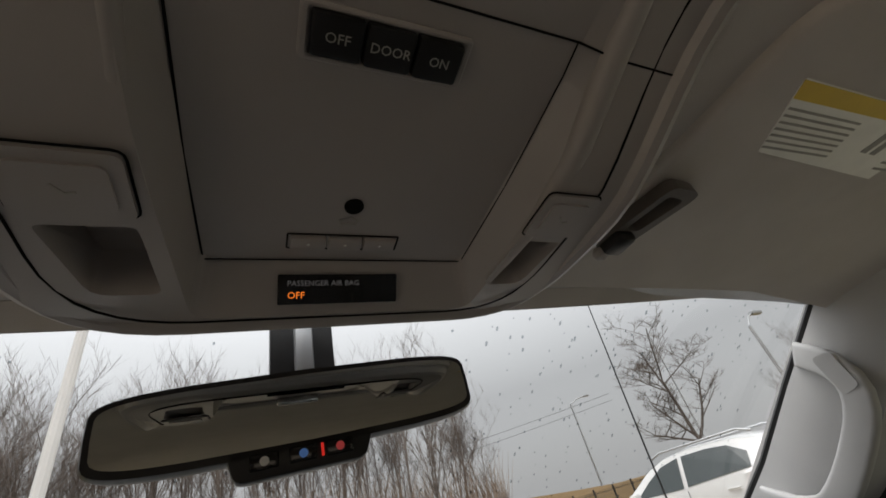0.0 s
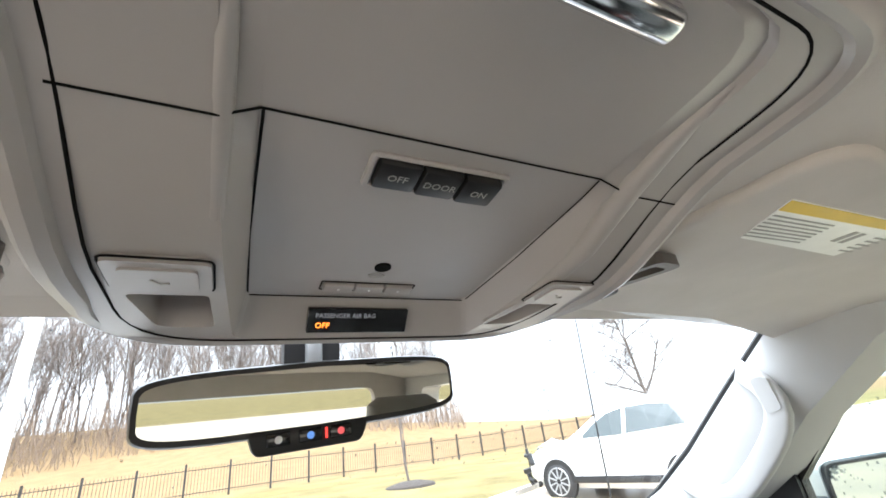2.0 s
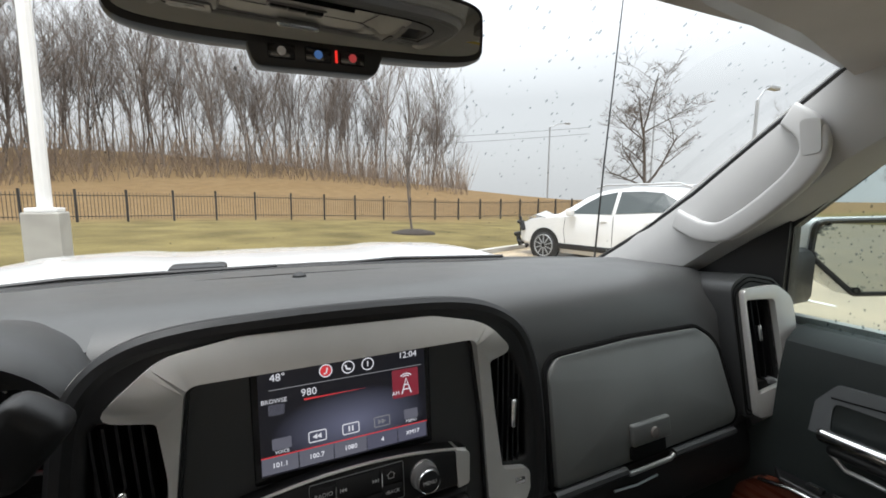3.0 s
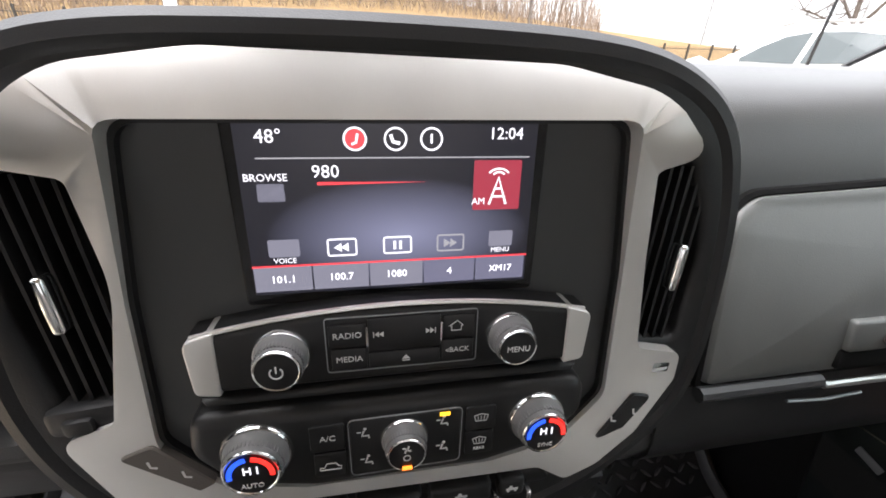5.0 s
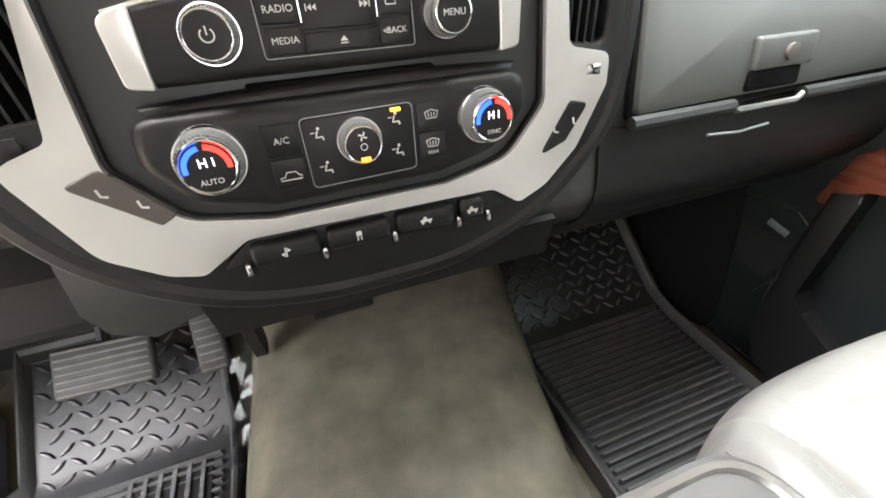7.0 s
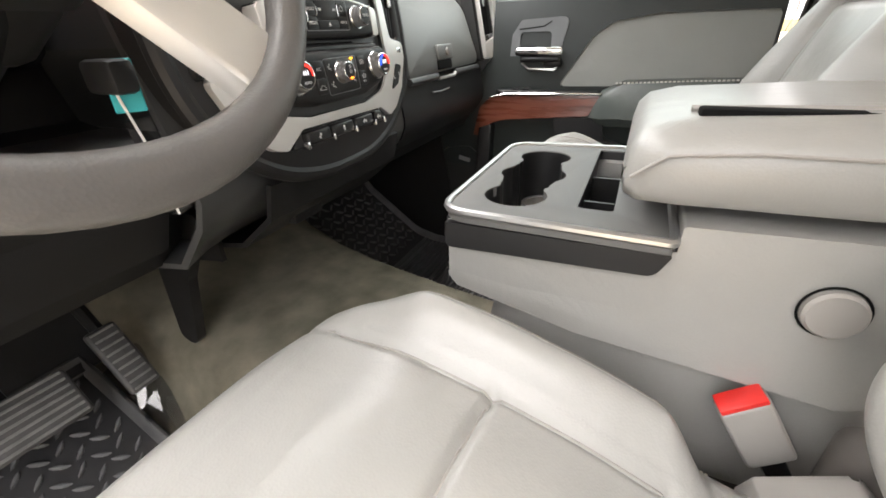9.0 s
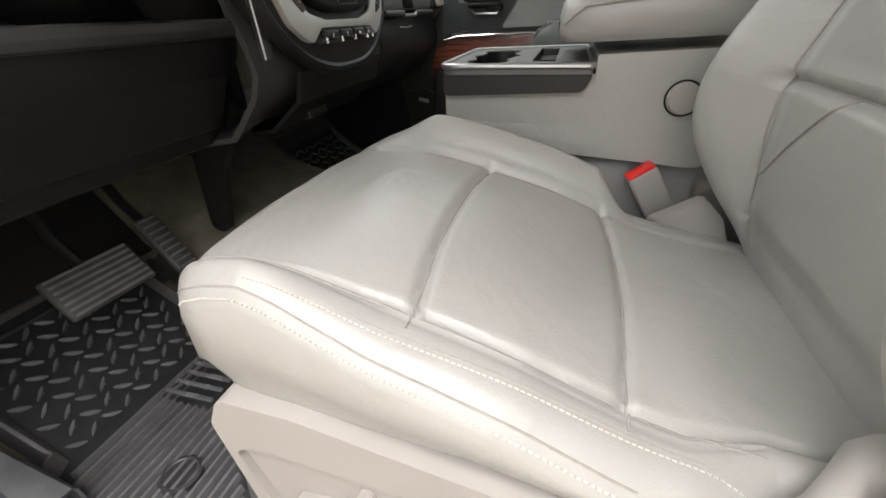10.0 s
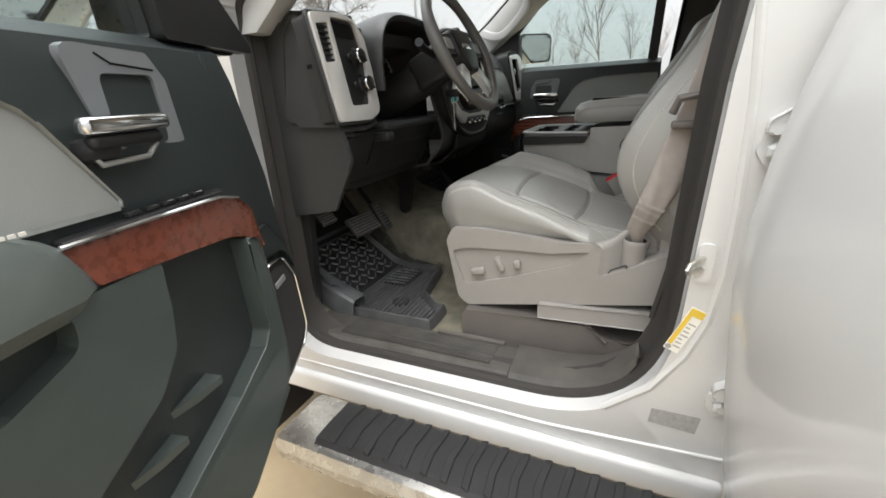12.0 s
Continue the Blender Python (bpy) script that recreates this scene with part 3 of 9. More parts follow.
light_pole(-2.3, 6.3, 0.53, 8, 0.075, "white light pole on a square concrete base")
light_pole(34, 41, lie(34, 41), 8.6, 0.11, "grey street lamp with a curved arm", False, 2.4)
light_pole(22.5, 11.8, lie(22.5, 11.8), 6.2, 0.09, "grey lot light with two flat heads", False, 0.9)
light_pole(60, 47, lie(60, 47) - 1, 21, 0.16, "wooden utility pole behind a tree", False)
wire = bmesh.new()
for k in range(2):
    tube([(-10 + 7 * i, 96 - 3.5 * i, 11.5 + k * 1.2 - 1.2 * math.sin(math.pi * i / 10) + 0.25 * i) for i in range(11)], 0.035, 4, bm=wire)
tagged(solid("power_line", wire, IRON, smooth=False), "two dark overhead wires against the sky", "wire")


# ---- the damaged white crossover in the next stall ----
def crossover(x, y, turn):
    """Built about its own middle, facing +y."""
    c = thing("crossover_car", "white compact crossover car with a smashed front corner", "car")
    # along the car: y, half width, underside, belt line, top, half width of the top
    st = [(2.14, 0.55, 0.38, 0.60, 0.66, 0.45), (2.08, 0.74, 0.30, 0.74, 0.80, 0.60), (1.9, 0.84, 0.25, 0.84, 0.92, 0.70), (1.5, 0.875, 0.22, 0.92, 1.00, 0.74), (1.05, 0.885, 0.2, 0.98, 1.06, 0.76),
          (0.75, 0.885, 0.2, 1.0, 1.22, 0.72), (0.35, 0.885, 0.2, 1.02, 1.46, 0.66), (0.0, 0.885, 0.2, 1.03, 1.58, 0.62), (-0.5, 0.885, 0.2, 1.05, 1.63, 0.61), (-1.2, 0.885, 0.2, 1.08, 1.61, 0.60),
          (-1.6, 0.88, 0.22, 1.12, 1.53, 0.58), (-1.9, 0.87, 0.25, 1.14, 1.36, 0.57), (-2.08, 0.84, 0.3, 1.0, 1.12, 0.60), (-2.16, 0.78, 0.38, 0.8, 0.86, 0.6)]

    def at_y(v):
        for a, b in zip(st, st[1:]):
            if b[0] <= v <= a[0]:
                k = (v - a[0]) / (b[0] - a[0])
                return [p + (q - p) * k for p, q in zip(a, b)]
        return list(st[-1])

    rings = []
    for k in range(57):
        v, hw, lo, belt, top, hwt = at_y(2.14 - 4.30 * k / 56)
        half = [(hw * 0.88, lo), (hw, lo + 0.14), (hw * 1.004, 0.62), (hw * 0.985, belt), (hwt + 0.012, top - 0.075), (hwt - 0.02, top - 0.03), (hwt - 0.12, top - 0.008), (hwt * 0.4, top)]
        rings.append([(-p[0], v, p[1]) for p in half] + [(p[0], v, p[1]) for p in half[::-1]])
    part("body", loft(rings), PAINT, c, angle=28)
    rows = []
    for k in range(9):
        v, hw, lo, belt, top, hwt = at_y(0.98 - 0.86 * k / 8)
        rows.append([(f * (hwt - 0.03), v, top + 0.006 - 0.03 * f ** 4) for f in (-1, -0.8, -0.4, 0, 0.4, 0.8, 1)])
    part("windscreen", sheet(rows, 0.004), CARGLASS, c)
    for s in (-1, 1):
        def at(yy, zz):
            v, hw, lo, belt, top, hwt = at_y(yy)
            f = (zz - belt) / (top - 0.075 - belt)
            return (s * (hw * 0.985 + (hwt + 0.012 - hw * 0.985) * f + 0.006), yy, zz)
        for nm, pts in (("front_window", [(0.66, 1.06), (0.36, 1.28), (0.06, 1.45), (-0.28, 1.52), (-0.28, 1.08)]), ("rear_window", [(-0.36, 1.09), (-0.36, 1.525), (-0.8, 1.53), (-1.15, 1.50), (-1.42, 1.36), (-1.42, 1.16)])):
            bm = loft([[at(*p) for p in pts], [(v[0] + s * 0.008, v[1], v[2]) for v in (at(*p) for p in pts)]])
            part(nm, bm, CARGLASS, c, smooth=False)
        part("door_seam", tube([(s * 0.889, -0.33, 0.35), (s * 0.891, -0.33, 0.7), (s * 0.876, -0.33, 1.04)], 0.005, 5), GAP, c)
        part("door_seam", tube([(s * 0.889, 0.72, 0.35), (s * 0.891, 0.78, 0.7), (s * 0.874, 0.76, 0.98)], 0.005, 5), GAP, c)
        for wy, lab in ((1.28, "front"), (-1.28, "rear")):
            bm = moved(lathe([(0.0, -0.11), (0.26, -0.11), (0.33, -0.08), (0.335, 0.08), (0.26, 0.115), (0.0, 0.09)], 28), pose(s * 0.8, wy, 0.335, 0, 90 * s, 0))
            w = part("wheel", bm, RUBBER, c)
            bm = bmesh.new()
            for k in range(10):
                a = 2 * math.pi * k / 10
                tube([(0.05 * math.cos(a), 0.05 * math.sin(a), 0.12), (0.235 * math.cos(a), 0.235 * math.sin(a), 0.11)], 0.016, 4, bm=bm)
            tube([(0.24 * math.cos(2 * math.pi * k / 24), 0.24 * math.sin(2 * math.pi * k / 24), 0.115) for k in range(24)], 0.015, 5, True, bm=bm)
            part("rim", moved(bm, pose(s * 0.8, wy, 0.335, 0, 90 * s, 0)), GALV, w)
            bm = moved(lathe([(0.355, -0.02), (0.395, -0.02), (0.395, 0.045), (0.355, 0.045)], 28), pose(s * 0.85, wy, 0.34, 0, 90 * s, 0))
            part("wheel_arch", bm, BLACK, c)
        part("door_handle", box(s * 0.885, s * 0.91, -0.2, 0.0, 0.92, 0.95, 0.008), PAINT, c)
        part("door_handle", box(s * 0.885, s * 0.91, -1.15, -0.95, 0.93, 0.96, 0.008), PAINT, c)
        part("side_mirror", box(s * 0.9, s * 1.06, 0.5, 0.66, 1.02, 1.17, 0.04), PAINT, c)
        part("roof_rail", tube([(s * 0.60, 0.2, 1.6), (s * 0.60, 0.0, 1.66), (s * 0.60, -1.4, 1.67), (s * 0.60, -1.6, 1.6)], 0.02, 6), GALV, c)
        part("side_moulding", box(s * 0.87, s * 0.9, -1.0, 0.95, 0.3, 0.42, 0.02), BLACK, c)
    bm = bmesh.new()
    r = random.Random(2)
    for k in range(26):
        p = Vector((r.uniform(-0.85, -0.2), r.uniform(1.85, 2.2), r.uniform(0.3, 0.85)))
        m = Matrix.Translation(p) @ Euler((r.uniform(0, 6), r.uniform(0, 6), r.uniform(0, 6))).to_matrix().to_4x4()
        moved_box = box(-0.12, 0.12, -0.05, 0.05, -0.03, 0.03, 0.01, 1)
        join(moved(moved_box, m), bm)
    part("broken_bumper", bm, BLACK, c, "black broken bumper pieces", smooth=False)
    bm = loft([[(-0.8, 1.35, 0.97), (-0.75, 1.65, 1.01), (-0.7, 1.95, 0.92)], [(-0.45, 1.35, 1.02), (-0.4, 1.62, 1.10), (-0.3, 2.0, 0.95)], [(0.0, 1.35, 1.03), (0.0, 1.65, 1.01), (0.0, 2.0, 0.88)]], closed=False)
    bmesh.ops.solidify(bm, geom=bm.faces[:], thickness=0.03)
    part("buckled_bonnet", bm, PAINT, c, "white buckled bonnet corner", smooth=False)
    c.matrix_basis = pose(x, y, lie(x, y), 0, 0, turn)
    return c


CARGLASS = surface("dark_car_glass", (0.02, 0.03, 0.03), 0.08, spec=0.6, bump=0, vrough=0.02)
crossover(7.17, 6.03, 14)


# ---- the truck's shell ----
def yz(bm, x0, x1):
    """Lays a flat piece drawn in (y, z) upright, from its height 0..1 to x0..x1."""
    bm.transform(Matrix(((0, 0, x1 - x0, x0), (1, 0, 0, 0), (0, 1, 0, 0), (0, 0, 0, 1))))
    return bm


OPENING = [(0.285, 1.385, 0.05), (0.292, 0.438, 0.15), (-0.728, 0.448, 0.30), (-0.756, 1.15, 0.3), (-0.80, 1.62, 0.06), (-0.745, 1.70, 0.05), (-0.12, 1.71, 0.08)]
OUTER = [(0.62, 0.29, 0.02), (0.62, 1.20, 0.03), (0.44, 1.33, 0.05), (-0.10, 1.78, 0.1), (-0.99, 1.80, 0.02), (-0.93, 1.2, 0.02), (-0.87, 0.7, 0.02), (-0.87, 0.29, 0.02)]


def cab_side(name, s, label):
    hole = arc_poly(OPENING, 14)
    bm = yz(plate(arc_poly(OUTER, 4), 0, 1, [hole]), s * 0.80, s * 0.915)
    es = [e for e in bm.edges if len(e.link_faces) == 2 and e.calc_face_angle(0) > 0.9]
    bmesh.ops.bevel(bm, geom=es, offset=0.022, segments=4, profile=0.5, affect='EDGES', clamp_overlap=True)
    ob = tagged(solid(name, bm, PAINT, angle=50), label, "body side", kind="structure")
    ring = [Vector((s * 0.855, p[0] * 1.0, p[1])) for p in arc_poly([(a, b, r) for a, b, r in OPENING], 14)]
    dense = []
    for i, p in enumerate(ring):
        q = ring[(i + 1) % len(ring)]
        n = max(1, int((q - p).length / 0.05))
        dense += [p.lerp(q, k / n) for k in range(n)]
    seal = tube(dense, 0.015, 8, True)
    part("door_seal", seal, SEAL, ob, "dark rubber door seal")
    inner = [Vector((p.x - s * 0.035, p.y, p.z)) for p in dense]
    ctr = Vector((0, -0.2, 1.05))
    lip = [Vector((p.x - s * 0.004, p.y + (ctr.y - p.y) * 0.009, p.z + (ctr.z - p.z) * 0.009)) for p in dense]
    rows = [lip, [Vector((p.x, p.y + (ctr.y - p.y) * 0.012, p.z + (ctr.z - p.z) * 0.012)) for p in inner], [Vector((p.x - s * 0.03, p.y + (ctr.y - p.y) * 0.045, p.z + (ctr.z - p.z) * 0.045)) for p in inner]]
    rows = [r + [r[0]] for r in rows]
    part("opening_trim", sheet(rows, 0.006), SEAL, ob, "dark plastic trim inside the seal")
    return ob


left = cab_side("wall_left", -1, "white painted door opening of the truck cab")
part("rocker", box(-0.932, -0.90, -0.86, 0.60, 0.300, 0.372, 0.014, 4), PAINT, left)
part("sill_crease", tube([(-0.9145, 0.52, 0.405), (-0.9150, -0.50, 0.405), (-0.9150, -0.86, 0.43)], 0.004, 8), PAINT, left)
part("pillar_crease", tube([(-0.910, -0.772, 1.26), (-0.910, -0.786, 1.12), (-0.910, -0.792, 0.95), (-0.910, -0.792, 0.83), (-0.910, -0.780, 0.73), (-0.910, -0.756, 0.655), (-0.910, -0.704, 0.565), (-0.910, -0.62, 0.49)], 0.009, 8), PAINT, left)
part("door_bumper", moved(lathe([(0.010, 0), (0.010, 0.008), (0.006, 0.013), (0.0, 0.014)], 14), Matrix.Translation((-0.914, -0.828, 0.722)) @ pose(0, 0, 0, 0, -90, 0)), RUBBER, left, "black rubber bumper")
right = cab_side("wall_right", 1, "white painted cab side with the closed passenger door")


def rear_side(name, s, label):
    win = arc_poly([(-1.02, 1.26, 0.05), (-1.06, 1.66, 0.05), (-1.62, 1.64, 0.06), (-1.66, 1.27, 0.05)], 4)
    bm = yz(plate([(-0.995, 0.45), (-0.995, 1.78), (-1.85, 1.76), (-1.85, 0.45)], 0, 1, [win]), s * 0.80, s * 0.90)
    return tagged(solid(name, bm, PAINT), label, "body side", kind="structure")


rear_side("wall_rear_right", 1, "white cab side behind the front seats")
win = rrect(-0.62, 0.62, 1.25, 1.66, 0.06)
bm = plate([(-0.9, 0.45), (0.9, 0.45), (0.9, 1.78), (-0.9, 1.78)], 0, 1, [win])
bm.transform(Matrix(((1, 0, 0, 0), (0, 0, 0.06, -1.90), (0, 1, 0, 0), (0, 0, 0, 1))))
tagged(solid("wall_back", bm, HEADLINER), "cloth-covered back wall of the cab", "back wall", kind="structure")

# floor with the sloping toe board
prof = [(-1.85, 0.45), (-1.0, 0.45), (0.2, 0.45), (0.28, 0.47), (0.48, 0.62), (0.60, 0.78), (0.64, 1.0), (0.66, 1.2)]
bm = sheet([[(x, y, z) for x in (-0.81, -0.4, 0, 0.4, 0.81)] for y, z in prof], 0.03)
tagged(solid("floor", bm, CARPET), "dark taupe carpet floor of the cab", "floor", kind="structure")

# transmission hump
rings = []
for y, l, r, z in ((-1.2, -0.17, 0.17, 0.55), (-0.55, -0.20, 0.20, 0.62), (-0.05, -0.212, 0.225, 0.665), (0.15, -0.21, 0.262, 0.668), (0.30, -0.203, 0.305, 0.67), (0.42, -0.20, 0.33, 0.70), (0.60, -0.20, 0.34, 0.86)):
    e = 0.045
    rings.append([(l - 0.07, y, 0.44), (l - 0.02, y, z - 0.09), (l + 0.004, y, z - 0.03), (l + e, y, z), (l + 0.13, y, z + 0.008), (r - 0.13, y, z + 0.008), (r - e, y, z), (r - 0.004, y, z - 0.03), (r + 0.025, y, z - 0.10), (r + 0.075, y, 0.44)])
hump = loft(rings)
bmesh.ops.subdivide_edges(hump, edges=hump.edges[:], cuts=1, smooth=0.6, use_grid_fill=True)
tagged(solid("tunnel", hump, CARPET, angle=60), "taupe carpeted transmission hump in the floor", "floor hump", kind="structure")

# headliner and roof
rows = []
for y in (-1.88, -1.4, -0.9, -0.5, -0.2, -0.06):
    rows.append([(x, y, 1.775 - 0.012 * (x / 0.5) ** 2 - 0.03 * max(0, abs(x) - 0.6) / 0.2 - (0.015 if y > -0.1 else 0)) for x in (-0.80, -0.72, -0.6, -0.45, -0.25, 0, 0.25, 0.45, 0.6, 0.72, 0.80)])
tagged(solid("ceiling", sheet(rows, 0.02), HEADLINER), "light grey cloth headliner", "headliner", kind="structure")
rows = [[(x, y, 1.85 - 0.05 * (x / 0.85) ** 2 - dz) for x in (-0.9, -0.7, -0.35, 0, 0.35, 0.7, 0.9)] for y, dz in ((-1.95, 0.06), (-1.5, 0.0), (-0.6, 0.0), (-0.2, 0.03), (-0.03, 0.08))]
tagged(solid("roof", sheet(rows, 0.02), PAINT), "white painted cab roof", "roof", kind="structure")


# windscreen: curved in plan
def ws(x, k):
    """A point of the windscreen; k runs from the base to the top."""
    b = 1 - (x / 0.83) ** 2
    y0, z0, y1, z1 = 0.47 + 0.30 * b, 1.30 + 0.01 * b, -0.075 + 0.05 * b, 1.738 + 0.012 * b
    return (x * (1 - 0.03 * k), y0 + (y1 - y0) * k, z0 + (z1 - z0) * k + 0.03 * math.sin(math.pi * k))


rows = [[ws(-0.83 + 1.66 * i / 16, k / 8) for i in range(17)] for k in range(9)]
pane = tagged(solid("windscreen", loft(rows, closed=False), WINDSCREEN), "curved windscreen with a few rain drops", "windscreen", kind="structure")
pane.visible_shadow = False

band = [[ws(-0.83 + 1.66 * i / 16, k) for i in range(17)] for k in (0.985, 1.02)]
tagged(solid("trim", sheet([[(p[0], p[1] + 0.004, p[2] - 0.006) for p in r] for r in band], 0.004), HEADLINER), "grey cloth lip along the top of the windscreen", "trim", kind="structure")

# rain drops on the outside of the glass
drops = bmesh.new()
r = random.Random(4)
for i in range(380):
    x = r.uniform(0.15, 0.8) if r.random() < 0.8 else r.uniform(-0.8, 0.15)
    k = r.uniform(0.45, 0.97) if r.random() < 0.85 else r.uniform(0.1, 0.5)
    p = Vector(ws(x, k))
    d = r.uniform(0.0007, 0.0022)
    own = bmesh.new()
    bmesh.ops.create_icosphere(own, subdivisions=1, radius=d)
    own.transform(Matrix.Translation((p.x, p.y + 0.004, p.z + 0.006)) @ Matrix.Rotation(radians(-38), 4, 'X') @ Matrix.Diagonal((1, r.uniform(1, 2.4), 0.5, 1)))
    join(own, drops)
DROPS = glass("rain_drop", (0.76, 0.78, 0.79))
ob = part("rain_drops", drops, DROPS, pane, "small clear rain drops")
tagged(ob, kind="stuff")


# windscreen pillars
def pillar(s, handle):
    st = [((0.49, 1.315), (0.235, 1.315)), ((0.32, 1.42), (0.10, 1.42)), ((0.195, 1.51), (0.02, 1.475)), ((0.075, 1.61), (-0.065, 1.555)), ((-0.055, 1.715), (-0.205, 1.655)), ((-0.11, 1.76), (-0.32, 1.70))]
    rings = []
    for (ya, za), (yb, zb) in st:
        k = (za - 1.315) / 0.44
        xo = 0.825 - 0.03 * k
        f = lambda t: (ya + (yb - ya) * t, za + (zb - za) * t)
        rings.append([(s * (xo), *f(0)), (s * (xo - 0.035), *f(0.05)), (s * (xo - 0.046), *f(0.3)), (s * (xo - 0.048), *f(0.6)), (s * (xo - 0.034), *f(0.92)), (s * xo, *f(1.0)), (s * (xo + 0.04), *f(1.06 if handle else 1.0)), (s * (xo + 0.045), *f(1.04 if handle else 0.9)), (s * (xo + 0.03), *f(0.1))])
    ob = thing("pillar_trim", "grey plastic windscreen pillar trim" + (" with a grab handle" if handle else ""), "pillar trim", (s * 0.8, 0.2, 1.315))
    part("cover", loft(rings), PILLARPLASTIC, ob)
    part("glass_edge", tube([(s * (0.812 - 0.03 * (p[0][1] - 1.315) / 0.44), p[0][0] + 0.006, p[0][1] + 0.002) for p in st], 0.006, 6), BLACK, ob, "thin black rubber edge")
    if handle:
        def surf(z):
            return 0.777 - 0.068 * (z - 1.315)

        way = [Vector(p) for p in ((0.222, 1.456, -0.012), (0.190, 1.446, 0.004), (0.150, 1.434, 0.016), (0.105, 1.434, 0.024), (0.066, 1.458, 0.026), (0.020, 1.498, 0.026), (-0.020, 1.540, 0.026), (-0.036, 1.578, 0.024), (-0.024, 1.612, 0.016), (0.002, 1.634, 0.004), (0.022, 1.646, -0.012))]
        for _ in range(1):
            way = [way[0]] + [q for a, b in zip(way, way[1:]) for q in (a.lerp(b, 0.25), a.lerp(b, 0.75))] + [way[-1]]
        rings = []
        for k, p in enumerate(way):
            t = (way[min(k + 1, len(way) - 1)] - way[max(k - 1, 0)]).normalized()
            wide = 0.025 - 0.006 * math.sin(math.pi * k / (len(way) - 1))
            ring = []
            for a in [2 * math.pi * q / 20 for q in range(20)]:
                u = wide * math.copysign(abs(math.cos(a)) ** 0.38, math.cos(a))
                w = 0.011 * math.copysign(abs(math.sin(a)) ** 0.5, math.sin(a))
                y, z = p.x - t.y * u, p.y + t.x * u
                ring.append((s * (surf(z) - p.z - w), y, z))
            rings.append(ring)
        part("grab_handle", loft(rings), PILLARPLASTIC, ob, angle=60)
        cap = yz(plate(arc_poly([(-0.040, 1.628, 0.008), (-0.046, 1.575, 0.008), (-0.020, 1.568, 0.006), (-0.012, 1.628, 0.008)], 3), 0, 1), s * 0.735, s * 0.7235)
        part("screw_cover", cap, PILLARPLASTIC, ob)


pillar(1, True)
pillar(-1, False)

# bonnet and cowl seen through the windscreen
rows = []
for y, z in ((0.86, 1.272), (0.95, 1.288), (1.2, 1.290), (1.5, 1.276), (1.8, 1.248), (2.1, 1.205), (2.22, 1.14), (2.25, 1.0)):
    row = []
    for i in range(25):
        x = -0.95 + 1.9 * i / 24
        ridge = 0.020 * (1 / (1 + math.exp(-(abs(x) - 0.42) / 0.03))) - 0.05 * max(0, abs(x) - 0.72) / 0.23
        row.append((x, y - 0.12 * (x / 0.95) ** 2, z + ridge - 0.02 * (x / 0.95) ** 2))
    rows.append(row)
hood = thing("bonnet", "wet white painted truck bonnet with two raised ridges", "bonnet", (0, 1.2, 1.2))
part("panel", sheet(rows, 0.012), PAINT, hood)
rows = [[(x, y - 0.2 * (x / 0.9) ** 2, z) for x in [-0.9 + 0.15 * i for i in range(13)]] for y, z in ((0.752, 1.27), (0.785, 1.311), (0.86, 1.308), (0.90, 1.265))]
cowl = thing("cowl_panel", "black plastic cowl below the windscreen with wiper arms", "cowl", (0, 0.7, 1.25))
part("panel", sheet(rows, 0.01), BLACK, cowl)
for x0, x1 in ((-0.65, -0.02), (0.12, 0.66)):
    part("wiper_arm", tube([(x0, 0.80 - 0.2 * (x0 / 0.9) ** 2, 1.308), (x0 + 0.2, 0.81 - 0.1 * x0 ** 2, 1.314), (x1, 0.80 - 0.15 * x1 ** 2, 1.312)], 0.006, 6), BLACK, cowl)
part("washer_nozzle", box(-0.27, -0.14, 0.80, 0.88, 1.300, 1.322, 0.01), BLACK, cowl)

fender = thing("radio_aerial", "thin black whip aerial on the fender", "aerial", (0.98, 0.66, 1.2))
part("mast", tube([(0.98, 0.66, 1.2), (0.985, 0.64, 1.6), (0.99, 0.60, 2.15)], [0.004, 0.003, 0.0018], 6), BLACK, fender)
part("base", moved(lathe([(0.02, 0), (0.012, 0.04), (0.0, 0.05)], 12), Matrix.Translation((0.98, 0.66, 1.19))), BLACK, fender)
part("fender", sheet([[(x, y, 1.20 - 0.3 * max(0, x - 0.93) / 0.07) for x in (0.86, 0.93, 1.0)] for y in (0.45, 0.8, 1.6, 2.1)], 0.01), PAINT, hood)
part("fender", sheet([[(x, y, 1.20 - 0.3 * max(0, -x - 0.93) / 0.07) for x in (-0.86, -0.93, -1.0)] for y in (0.62, 0.8, 1.6, 2.1)], 0.01), PAINT, hood)

# front wheel behind the open door
tyre = thing("front_wheel", "black rubber front tyre under the fender", "wheel", (-0.84, 1.05, -0.08))
bm = moved(lathe([(0.0, -0.12), (0.25, -0.12), (0.37, -0.11), (0.395, -0.06), (0.395, 0.06), (0.37, 0.11), (0.25, 0.12), (0.0, 0.1)], 36), pose(-0.84, 1.05, 0.315, 0, -90, 0))
part("tyre", bm, RUBBER, tyre)
part("mud_flap", box(-0.94, -0.70, 0.46, 0.485, 0.04, 0.60, 0.008), RUBBER, tyre)
liner = yz(plate(arc_poly([(0.62, 0.05, 0), (0.62, 0.9, 0.2), (1.5, 0.9, 0.2), (1.5, 0.05, 0)], 5), 0, 1, []), -0.70, -0.66)
part("wheel_liner", liner, BLACK, tyre)

# underbody, so that no light comes up through the floor
tagged(solid("underbody", box(-0.82, 0.82, -1.9, 0.6, 0.28, 0.40, 0.02), BLACK), "black underside of the cab", "underbody", kind="structure")


